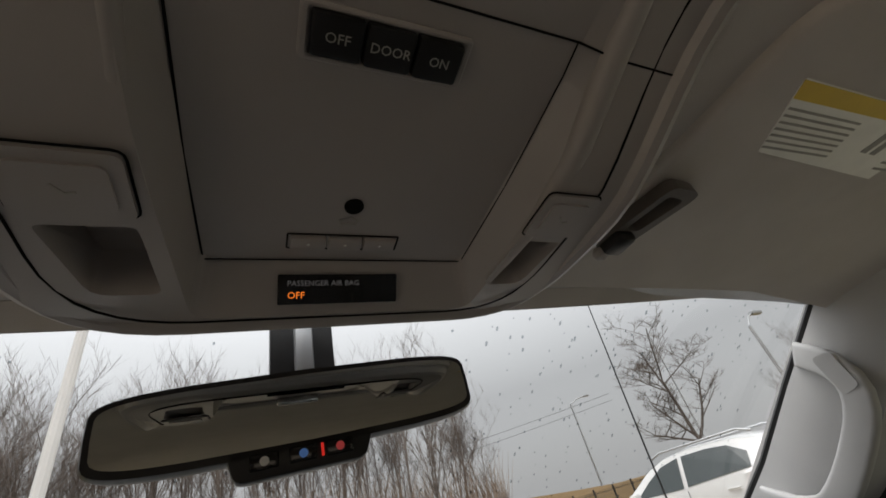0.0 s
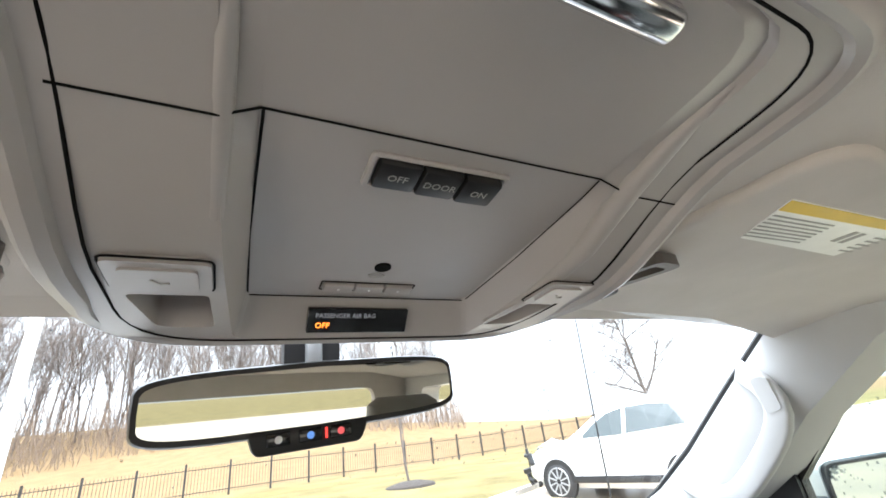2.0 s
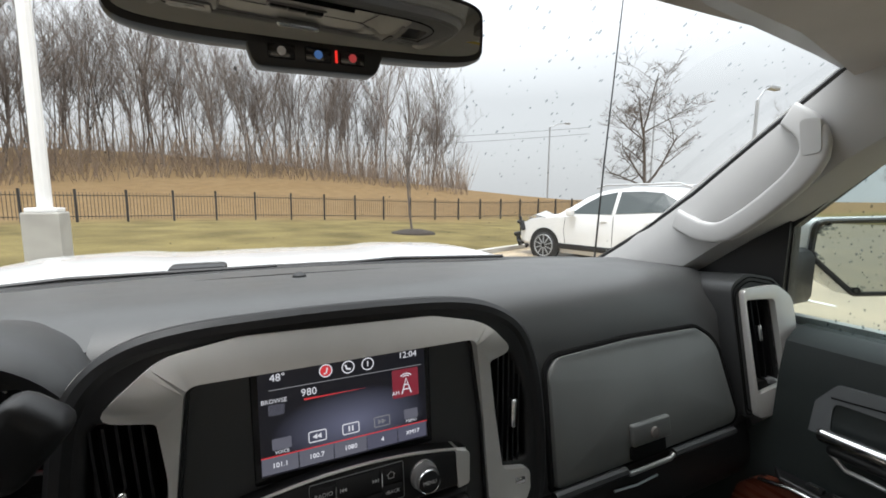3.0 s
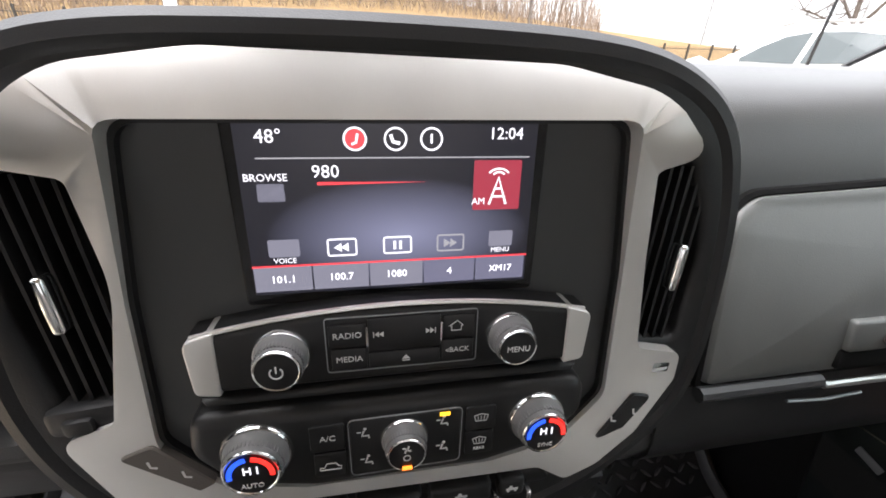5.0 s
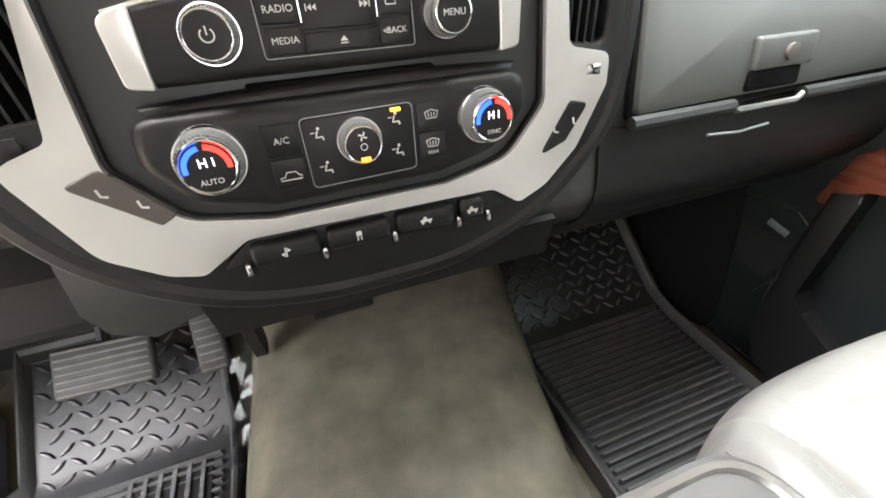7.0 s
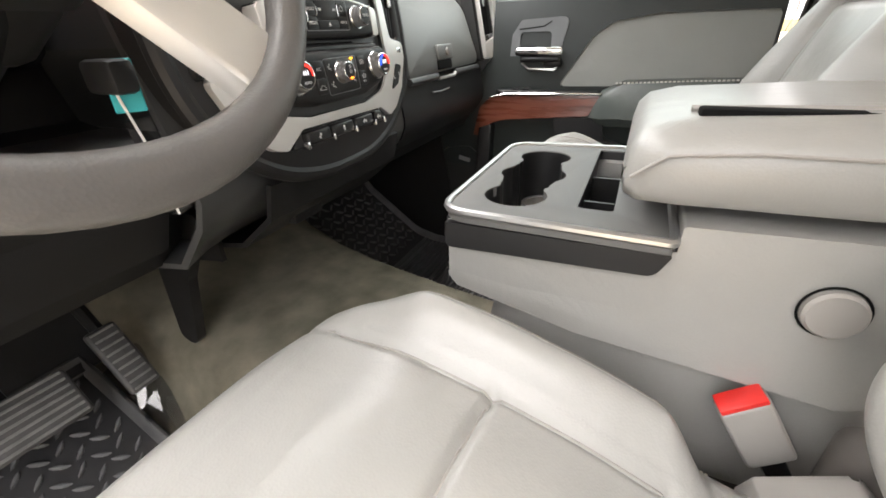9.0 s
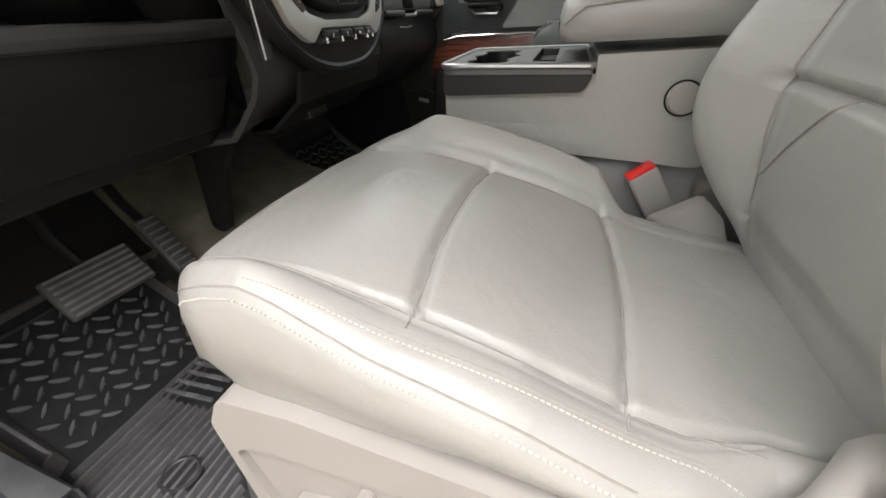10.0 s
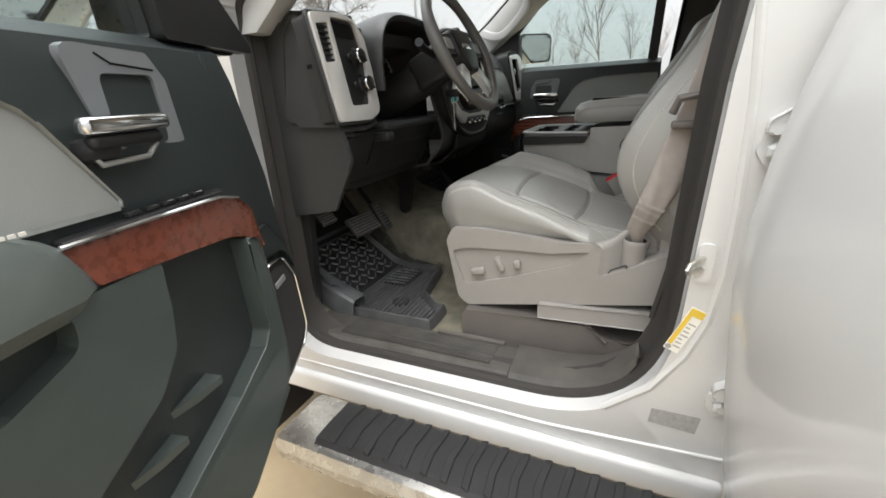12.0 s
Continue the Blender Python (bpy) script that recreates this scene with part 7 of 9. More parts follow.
lb = part("light_switch_frame", moved(plate(rrect(-0.041, 0.041, -0.0125, 0.0135, 0.003, 3), -0.001, 0.0025, [rrect(-0.037, 0.037, -0.0095, 0.0105, 0.001, 2)], bevel=0.001, seg=1), under(-0.010, -0.293)), GREYPLASTIC, oh)
for k, word in ((-1, "OFF"), (0, "DOOR"), (1, "ON")):
    b = part("light_button", moved(box(-0.0118, 0.0118, -0.0095, 0.0105, -0.002, 0.006 + 0.001 * k, 0.002, 2), under(-0.010 + 0.0243 * k, -0.293)), BLACK, oh, "black rocker button")
    part("button_word", lettering(word, 0.0066, under(-0.010 + 0.0243 * k, -0.2935, 0.0062 + 0.001 * k), None, 0.0001), GREYPRINT, b, smooth=False)
part("microphone", moved(lathe([(0.0062, -0.001), (0.0062, 0.0012), (0.0045, 0.0014), (0.0, 0.0005)], 20), under(-0.009, -0.192)), GAP, oh)
hs = stroke([(-0.005, -0.002), (-0.005, 0.001), (-0.0065, 0.001), (0, 0.005), (0.0065, 0.001), (0.005, 0.001), (0.005, -0.002), (-0.005, -0.002)], 0.0007, 0.0, 0.0006)
part("house_mark", moved(hs, under(-0.010, -0.178)), GREYPRINT, oh, smooth=False)
for k in (-1, 0, 1):
    b = part("garage_button", moved(box(-0.0115, 0.0115, -0.0055, 0.0055, -0.001, 0.0035, 0.0012, 2), under(-0.010 + 0.0243 * k, -0.1585)), GREYPLASTIC, oh)
    part("dot", moved(lathe([(0.0012, 0), (0.0008, 0.0006), (0, 0.0006)], 8), under(-0.010 + 0.0243 * k, -0.1585, 0.0034)), WHITEPRINT, b)
part("garage_gap", moved(stroke(rrect(-0.0375, 0.0375, -0.0068, 0.0068, 0.001, 2), 0.0012, -0.001, 0.0004, closed=True), under(-0.010, -0.1585)), GAP, oh, smooth=False)
# reading lamps: push lens and wedge-shaped well
for c0, c1, hole in ((-0.163, -0.117, lens_l), (0.103, 0.145, lens_r)):
    part("lamp_lens", up(plate(rrect(c0, c1, -0.243, -0.204, 0.004, 3), -0.0022, 0.002, bevel=0.0)), GREYPLASTIC, oh)
    part("lamp_frame", up(plate(rrect(c0 + 0.006, c1 - 0.006, -0.237, -0.210, 0.004, 3), -0.0036, 0.0)), GREYPLASTIC, oh)
    part("lamp_gap", up(tube([(p[0], p[1], 0.0) for p in rrect(c0 - 0.0010, c1 + 0.0010, -0.2440, -0.2030, 0.005, 3)], 0.0006, 5, True)), GAP, oh)
    mk = stroke([((c0 + c1) / 2 - 0.004, -0.226), ((c0 + c1) / 2, -0.221), ((c0 + c1) / 2 + 0.004, -0.222)], 0.0012, -0.0042, -0.0034)
    part("lamp_mark", up(mk), GREYPRINT, oh, smooth=False)
    rows = [[(p[0], p[1], 0.0) for p in hole], [(p[0] * 0.9 + 0.1 * (c0 + c1) / 2, -0.140 if p[1] > -0.17 else p[1], 0.03 if p[1] > -0.17 else 0.004) for p in hole]]
    part("lamp_well", up(loft(rows, True, False)), GREYPLASTIC, oh)
    part("well_floor", up(plate([(q[0], q[1]) for q in rows[1]], 0.03, 0.033)), GREYPLASTIC, oh)
part("bright_catch", up_panel(moved(box(-0.030, 0.040, -0.007, 0.007, 0.010, 0.024, 0.005, 3), Matrix.Translation((0.0, -0.408, 0.0)))), CHROME, oh, "chrome catch of the sunglass lid")


# ---- rear-view mirror ----
def squircle(cx, cz, rx, rz, p=0.42, n=40):
    out = []
    for k in range(n):
        t = 2 * math.pi * k / n
        out.append((cx + rx * math.copysign(abs(math.cos(t)) ** p, math.cos(t)), cz + rz * math.copysign(abs(math.sin(t)) ** p, math.sin(t))))
    return out


mv = thing("rearview_mirror", "black framed rear-view mirror with small buttons", "mirror", (-0.02, 0.02, 1.66))
MR = Matrix.Translation((-0.020, 0.010, 1.658)) @ pose(0, 0, 0, 4, 0, 0) @ Matrix.Rotation(radians(-2.2), 4, 'Y')


def facing(bm):
    """Flat piece (x, z drawn as x, y; z outwards to the rear)."""
    bm.transform(MR @ Matrix(((1, 0, 0, 0), (0, 0, -1, 0), (0, 1, 0, 0), (0, 0, 0, 1))))
    return bm


mo = squircle(0, 0, 0.160, 0.031, 0.3)
for k, (x, z) in enumerate(mo):
    mo[k] = (x, z - 0.004 * (1 - (x / 0.16) ** 2) if z < 0 else z + 0.004 * (1 - (x / 0.16) ** 2))
part("housing", facing(loft([[(x * f, z * g, d) for x, z in mo] for f, g, d in ((0.90, 0.72, -0.034), (0.97, 0.92, -0.024), (1.0, 1.0, -0.008), (1.0, 1.0, 0.004), (0.985, 0.95, 0.010), (0.965, 0.86, 0.010))])), BLACK, mv)
part("mirror_glass", facing(moved(plate([(x * 0.955, z * 0.80) for x, z in mo], 0.0118, 0.0128), Matrix.Rotation(radians(-0.5), 4, 'X'))), MIRROR, mv, "mirror glass")
chin = arc_poly([(-0.068, -0.022, 0.004), (-0.060, -0.050, 0.010), (0.044, -0.050, 0.010), (0.056, -0.022, 0.004)], 4)
ch = part("button_bar", facing(plate(chin, -0.012, 0.010, bevel=0.003)), BLACK, mv)
for x, m in ((-0.038, "grey"), (-0.008, "blue"), (0.022, "red")):
    b = part("mirror_button", facing(box(x - 0.011, x + 0.011, -0.043, -0.031, 0.008, 0.0118, 0.0012)), GLOSSBLACK, ch)
    part("button_mark", facing(plate(disc(x, -0.037, 0.0036, 12), 0.0119, 0.0123)), WHITEPRINT if m == "grey" else (BLUEMARK if m == "blue" else REDMARK), b, smooth=False)
part("red_light", facing(box(0.0065, 0.0085, -0.042, -0.032, 0.0105, 0.0120)), ARCRED, ch, "small red light")
part("sensor", facing(plate(disc(0.006, 0.027, 0.004, 12, 0.003), 0.0112, 0.0118)), BLACK, mv)
part("stem", loft([[(x, y, z) for x, y in ((-0.052, 0.02), (-0.052, 0.05), (0.008, 0.05), (0.008, 0.02))] for z in (1.668, 1.70, 1.76)]), BLACK, mv)
part("stem_cover", box(-0.030, -0.012, 0.012, 0.03, 1.665, 1.75, 0.005), GALV, mv)
part("stem_arm", tube([(-0.022, 0.03, 1.66), (-0.022, 0.045, 1.69), (-0.022, 0.06, 1.72)], 0.014, 12), BLACK, mv)


# ---- sun visors ----
def visor(s, label, sticker):
    v = thing("sun_visor", label, "sun visor", (s * 0.5, -0.2, 1.75))
    out = arc_poly([(0.235, -0.075, 0.03), (0.70, -0.095, 0.05), (0.73, -0.36, 0.06), (0.245, -0.395, 0.05)], 6)
    bm = plate([(s * p[0], p[1]) for p in out], 1.742, 1.758)
    es = [e for e in bm.edges if len(e.link_faces) == 2 and e.calc_face_angle(0) > 0.9]
    bmesh.ops.bevel(bm, geom=es, offset=0.007, segments=3, profile=0.5, affect='EDGES', clamp_overlap=True)
    part("panel", bm, HEADLINER, v)
    part("fold_edge", tube([(s * 0.26, -0.078, 1.742), (s * 0.69, -0.097, 1.742)], 0.004, 6), HEADLINER, v)
    ring = arc_poly([(s * 0.226, -0.150, 0.010), (s * 0.262, -0.147, 0.010), (s * 0.288, -0.232, 0.010), (s * 0.248, -0.236, 0.010)], 4)
    eye = arc_poly([(s * 0.242, -0.180, 0.006), (s * 0.260, -0.178, 0.006), (s * 0.276, -0.222, 0.006), (s * 0.253, -0.225, 0.006)], 4)
    c = part("clip", plate(ring, 1.726, 1.738, [eye], bevel=0.003, seg=2), BOXPLASTIC, v, "dark grey plastic visor clip")
    part("clip_foot", box(min(s * 0.232, s * 0.258), max(s * 0.232, s * 0.258), -0.176, -0.150, 1.730, 1.745, 0.004), BOXPLASTIC, c)
    part("clip_hook", box(min(s * 0.232, s * 0.256), max(s * 0.232, s * 0.256), -0.178, -0.15, 1.716, 1.73, 0.005), BLACK, c)
    part("clip_ball", moved(lathe([(0.0, -0.008), (0.006, -0.005), (0.008, 0), (0.006, 0.005), (0.0, 0.008)], 12), Matrix.Translation((s * 0.236, -0.148, 1.722))), GREYPLASTIC, c)
    if sticker:
        part("warning_label", plate(arc_poly([(0.325, -0.272, 0.002), (0.642, -0.262, 0.002), (0.630, -0.345, 0.002), (0.287, -0.335, 0.002)], 2), 1.7412, 1.7420), PAPERWHITE, v, "white and yellow warning label")
        part("yellow_band", plate([(0.296, -0.320), (0.634, -0.331), (0.631, -0.344), (0.288, -0.334)], 1.7406, 1.7411), PAPERYELLOW, v)
        for k in range(7):
            y = -0.3135 + 0.0058 * k
            part("print_line", plate([(0.303 + 0.003 * k, y), (0.405 + 0.002 * k, y - 0.003), (0.405 + 0.002 * k, y + 0.0005 - 0.0015), (0.303 + 0.003 * k, y + 0.0020)], 1.7407, 1.7411), GREYPRINT, v, smooth=False)
        for x in (0.455, 0.472):
            part("picture_mark", plate([(x, -0.292), (x + 0.010, -0.292), (x + 0.010, -0.314), (x, -0.314)], 1.7407, 1.7411), GREYPRINT, v, smooth=False)
        for k in range(5):
            y = -0.312 + 0.008 * k
            part("print_line", plate([(0.51, y), (0.615, y - 0.003), (0.615, y - 0.0005), (0.51, y + 0.0025)], 1.7407, 1.7411), GREYPRINT, v, smooth=False)


visor(1, "light grey cloth sun visor with a warning label, folded up", True)
visor(-1, "light grey cloth sun visor, folded up", False)


# ---- seats ----
def eased(f, x, r=0.03):
    """A broken line's value at x, rounded over r to either side."""
    return sum(f(x + r * k / 4) * (5 - abs(k)) for k in range(-4, 5)) / 25


def groove(d, w=0.006):
    return math.exp(-(d / w) ** 2)


def front_seat(s, label):
    """One front seat; s: -1 driver, 1 passenger. The seat is drawn for the driver and mirrored."""
    c = -0.449
    seat = thing("car_seat", label, "seat", (s * 0.449, -0.4, 0.45), "front seats")

    def put(nm, bm, mat, parent=None, lab="", angle=35):
        if s > 0:
            bm.transform(Matrix.Diagonal((-1, 1, 1, 1)))
            # the passenger cushion is shorter at its front edge
            for v in bm.verts:
                if v.co.y > -0.70:
                    v.co.y = -0.70 + (v.co.y + 0.70) * 0.89
        return part(nm, bm, mat, parent or seat, lab, angle=angle)

    # cushion
    def base(y):
        pts = ((-0.70, 0.780), (-0.62, 0.792), (-0.52, 0.818), (-0.43, 0.855), (-0.335, 0.885), (-0.25, 0.902), (-0.17, 0.902), (-0.132, 0.895), (-0.105, 0.876), (-0.090, 0.83))
        for (y0, z0), (y1, z1) in zip(pts, pts[1:]):
            if y <= y1:
                k = (y - y0) / (y1 - y0)
                return z0 + (z1 - z0) * k
        return pts[-1][1]

    nx, ny = 116, 140
    rows = []
    for j in range(ny + 1):
        v = j / ny
        y = -0.70 + 0.610 * v
        lie_z = eased(base, y, 0.03 if y < -0.2 else 0.012)
        hw = 0.228 + 0.008 * math.sin(math.pi * v) - (0.02 * max(0, (v - 0.88) / 0.12) ** 2)
        row = []
        for i in range(nx + 1):
            u = -1 + 2 * i / nx
            x = c + u * hw
            d = abs(x - c)
            draw = (0.06 * max(0.0, y + 0.55) + 0.045 * min(1.0, max(0.0, (-0.545 - y) / 0.06))) * max(0.0, (d - 0.12) / (hw - 0.12)) if u < 0 else 0.0
            back = y - 0.042 * (d / hw) ** 3 * max(0, (v - 0.6) / 0.4) ** 1.5
            z = lie_z
            bol = max(0, min(1, (d - 0.155) / (0.045 if u < 0 else 0.062)))
            bol = bol * bol * (3 - 2 * bol)
            fade = max(0, min(1, (-0.13 - y) / 0.12))
            crest = min(0.935 - 0.38 * max(0.0, -0.2 - y), z + 0.028)
            if u > 0 and s < 0:
                swell = min(1.0, max(0.0, (-0.115 - y) / 0.16))
                crest = z + 0.02 + 0.032 * swell * swell * (3 - 2 * swell)
            tail = max(0.0, min(1.0, (y + (0.60 if u < 0 else 0.555) - 0.35 * (d - 0.168)) / 0.05))
            crest = z + (crest - z) * tail * tail * (3 - 2 * tail)
            z += bol * max(0.0, crest - z) * (0.3 + 0.7 * fade)
            edge = max(0, (d - (hw - 0.045)) / 0.045)
            z -= 0.024 * edge ** 2.4
            cell = 0.010 * (1 - ((d / 0.168) ** 2)) if d < 0.168 else 0
            z += cell * abs(math.sin(math.pi * (y + 0.16) / 0.36)) * 0.9
            z -= 0.008 * groove(d - 0.168, 0.0045) * (1 if y < -0.17 else 0.4)
            if d < 0.172:
                z -= 0.008 * groove(y + 0.337 + 0.01 * (d / 0.168) ** 2, 0.0045)
                z -= 0.008 * groove(y + 0.515 - 0.012 * (d / 0.168) ** 2, 0.0045)
            if d >= 0.168 and -0.60 < y < -0.2:
                z -= 0.003 * groove(d - 0.180, 0.003)
            z += 0.0025 * noise.noise((x * 9, y * 9, 2.0))
            row.append((x + draw, back, z))
        rows.append(row)
    # skirt round the cushion
    top = loft(rows, closed=False)
    ring = [rows[0][i] for i in range(nx + 1)] + [rows[j][nx] for j in range(1, ny + 1)] + [rows[ny][i] for i in range(nx - 1, -1, -1)] + [rows[j][0] for j in range(ny - 1, 0, -1)]
    cen = Vector((c, -0.42, 0))
    low = []
    for p in ring:
        q = Vector(p)
        f = 0.922
        low.append((cen.x + (q.x - cen.x) * f, cen.y + (q.y - cen.y) * (1.0 if q.y < -0.2 else 0.985), 0.785 if q.z > 0.80 else q.z - 0.02))
    low2 = [(cen.x + (p[0] - cen.x) * 0.96, cen.y + (p[1] - cen.y) * 0.93, 0.70) for p in low]
    loft([ring, [((a[0] + b[0]) / 2 + (0.009 if a[0] > c else -0.009), (a[1] + b[1]) / 2, (a[2] + b[2]) / 2) for a, b in zip(ring, low)], low, low2], True, False, top)
    bmesh.ops.remove_doubles(top, verts=top.verts[:], dist=1e-5)
    cu = put("cushion", top, LEATHER, angle=70)
    # sewn seams
    def seam(pts, out, parent):
        put("seam", tube([Vector(p) + Vector(out) for p in pts], 0.0011, 5), SEAM, parent)

    def at_x(row, x):
        for p, q in zip(row, row[1:]):
            if p[0] <= x <= q[0]:
                return Vector(p).lerp(Vector(q), (x - p[0]) / (q[0] - p[0]))
        return Vector(row[-1])

    def across(y):
        return min(range(ny + 1), key=lambda j: abs(-0.70 + 0.610 * j / ny - y))

    for side in (-1, 1):
        seam([at_x(rows[j], c + side * 0.168) for j in range(across(-0.60), across(-0.15), 2)], (0, 0, 0.0004), cu)
    for yy, bend in ((-0.337, -0.01), (-0.515, 0.012)):
        pts = []
        for i in range(nx + 1):
            d = abs(rows[0][i][0] - c)
            if d < 0.160:
                j = across(yy + bend * (d / 0.168) ** 2)
                pts.append((rows[j][i][0], yy + bend * (d / 0.168) ** 2, rows[j][i][2]))
        seam(pts, (0, 0, 0.0004), cu)
    # top stitching on the outer bolster
    st = bmesh.new()
    for side in (-1, 1):
        pts = []
        for k in range(120):
            j = int(36 + (ny - 42) * k / 119)
            i = 1 if side < 0 else nx - 1
            pts.append(Vector(rows[j][i]))
        for k in range(0, 118, 1):
            a, b = pts[k], pts[k + 1]
            if (b - a).length > 1e-4:
                tube([a + (b - a) * 0.15 + Vector((0, 0, 0.0012)), a + (b - a) * 0.7 + Vector((0, 0, 0.0012))], 0.0008, 4, bm=st)
        seam([at_x(rows[j], p.x + side * -0.0065) for j, p in ((int(36 + (ny - 42) * k / 119), pts[k]) for k in range(10, 120, 2))], (0, 0, 0.0002), cu)
    # and along the bolster's inner panel
    line = [at_x(rows[j], c - 0.197) for j in range(across(-0.585), across(-0.21))]
    for a, b in zip(line, line[1:]):
        tube([a + (b - a) * 0.1 + Vector((0, 0, 0.0010)), a + (b - a) * 0.75 + Vector((0, 0, 0.0010))], 0.0006, 4, bm=st)
    seam([p + Vector((0.005, 0, 0.0)) for p in line[::2]], (0, 0, 0.0006), cu)
    tagged(put("stitching", st, STITCH, cu), kind="stuff")
    # backrest
    def lobe_y(z):
        pts = ((0.70, -0.745), (0.784, -0.682), (0.82, -0.645), (0.854, -0.616), (0.918, -0.583), (0.965, -0.571), (1.03, -0.586), (1.10, -0.628), (1.2, -0.695), (1.3, -0.752), (1.45, -0.845))
        for (a, ya), (b, yb) in zip(pts, pts[1:]):
            if z <= b:
                return ya + (yb - ya) * (z - a) / (b - a)
        return pts[-1][1]

    rows = []
    nb = 130
    for j in range(nb + 1):
        v = j / nb
        zz = 0.775 + 0.62 * v
        y0 = -0.668 - 0.42 * max(0.0, zz - 1.0) ** 1.1 - 0.25 * max(0.0, 0.86 - zz)
        lobe = eased(lobe_y, zz, 0.045)
        hw = 0.235 + 0.02 * math.sin(math.pi * min(1, v * 1.2)) - 0.06 * max(0, (v - 0.75) / 0.25) ** 2
        row = []
        for i in range(nx + 1):
            u = -1 + 2 * i / nx
            x = c + u * hw
            d = abs(x - c)
            bol = max(0, min(1, (d - 0.13) / 0.075))
            bol = bol * bol * (3 - 2 * bol)
            y = y0 + (lobe - y0) * bol
            edge = max(0, (d - (hw - 0.09)) / 0.09)
            y -= 0.11 * edge ** 2
            y -= 0.011 * groove(d - 0.150, 0.0055) * (1 if v > 0.1 else 0.3)
            if d < 0.155:
                y -= 0.012 * groove(zz - 1.00, 0.0055) + 0.012 * groove(zz - 1.20, 0.0055)
                y += 0.010 * (1 - (d / 0.15) ** 2) * abs(math.sin(math.pi * (zz - 0.83) / 0.19))
            y -= 0.05 * max(0, (v - 0.93) / 0.07) ** 2
            y += 0.0025 * noise.noise((x * 8, zz * 8, 5.0))
            row.append((x, y, zz))
        rows.append(row)
    bk = loft(rows, closed=False)
    ring = [rows[0][i] for i in range(nx + 1)] + [rows[j][nx] for j in range(1, nb + 1)] + [rows[nb][i] for i in range(nx - 1, -1, -1)] + [rows[j][0] for j in range(nb - 1, 0, -1)]
    mid = [(c + (p[0] - c) * 1.01, p[1] - 0.05, p[2]) for p in ring]
    far = [(c + (p[0] - c) * 0.93, p[1] - 0.11 if p[2] > 0.8 else p[1] - 0.09, 1.08 + (p[2] - 1.08) * 0.98) for p in ring]
    loft([ring, mid, far], True, True, bk)
    bmesh.ops.remove_doubles(bk, verts=bk.verts[:], dist=1e-5)
    br = put("backrest", bk, LEATHER, angle=70)
    for side in (-1, 1):
        seam([at_x(rows[j], c + side * 0.150) for j in range(12, nb - 8, 2)], (0, 0.0004, 0), br)
    for zz in (1.00, 1.20):
        j = round((zz - 0.775) / 0.62 * nb)
        seam([p for p in rows[j] if abs(p[0] - c) < 0.142], (0, 0.0004, 0), br)
    slope = []
    for k in range(24):
        f = k / 23
        zz = 0.888 + 0.112 * f
        j = round((zz - 0.775) / 0.62 * nb)
        slope.append(at_x(rows[j], c + 0.148 - 0.11 * f ** 1.1) + Vector((0, 0.0006, 0)))
    seam(slope, (0, 0.0003, 0), br)
    st = bmesh.new()
    for i in (6,):
        for j in range(10, nb - 6):
            a, b = Vector(rows[j][i]), Vector(rows[j + 1][i])
            tube([a + (b - a) * 0.1 + Vector((0, 0.0012, 0)), a + (b - a) * 0.72 + Vector((0, 0.0012, 0))], 0.0019, 4, bm=st)
    tagged(put("stitching", st, STITCH, br), kind="stuff")
    # head restraint
    hr = []
    for zz, hw, t in ((1.425, 0.10, 0.035), (1.44, 0.125, 0.05), (1.52, 0.135, 0.055), (1.60, 0.125, 0.05), (1.625, 0.09, 0.03)):
        yy = -0.93 - 0.28 * (zz - 1.42)
        hr.append([(c + hw * math.copysign(abs(math.cos(a)) ** 0.5, math.cos(a)), yy + t * math.copysign(abs(math.sin(a)) ** 0.6, math.sin(a)), zz) for a in [2 * math.pi * k / 24 for k in range(24)]])
    put("head_restraint", loft(hr), LEATHER)
    for dx in (-0.06, 0.06):
        put("restraint_post", tube([(c + dx, -0.915, 1.38), (c + dx, -0.93, 1.45)], 0.006, 8), CHROME)
    # outer plastic shield with recess and switches
    def slant(bm):
        """The shield draws in towards its front end."""
        for v in bm.verts:
            v.co.x += 0.092 * max(0.0, v.co.y + 0.55)
        return bm

    sh = arc_poly([(-0.145, 0.745, 0.02), (-0.166, 0.785, 0.02), (-0.25, 0.793, 0.03), (-0.394, 0.786, 0.05), (-0.492, 0.780, 0.05), (-0.556, 0.786, 0.02), (-0.580, 0.778, 0.015), (-0.577, 0.738, 0.03), (-0.572, 0.698, 0.006), (-0.642, 0.729, 0.03), (-0.708, 0.765, 0.03), (-0.80, 0.80, 0.01), (-0.80, 0.655, 0.02), (-0.70, 0.640, 0.03), (-0.429, 0.592, 0.05), (-0.208, 0.545, 0.03), (-0.176, 0.568, 0.03)], 6)
    rc = arc_poly([(-0.163, 0.714, 0.012), (-0.205, 0.730, 0.03), (-0.346, 0.741, 0.05), (-0.451, 0.745, 0.05), (-0.558, 0.764, 0.006), (-0.505, 0.720, 0.05), (-0.339, 0.656, 0.06), (-0.198, 0.613, 0.02)], 6)
    bm = yz(plate(sh, 0, 1, [rc]), -0.640, -0.693)
    es = [e for e in bm.edges if len(e.link_faces) == 2 and e.calc_face_angle(0) > 0.9 and all(v.co.x < -0.68 for v in e.verts)]
    bmesh.ops.bevel(bm, geom=es, offset=0.008, segments=4, profile=0.5, affect='EDGES', clamp_overlap=True)
    shield = put("side_shield", slant(bm), SEATPLASTIC, angle=45)
    put("switch_recess", slant(yz(plate(rc, 0, 1), -0.66, -0.6845)), SEATPLASTIC, shield)
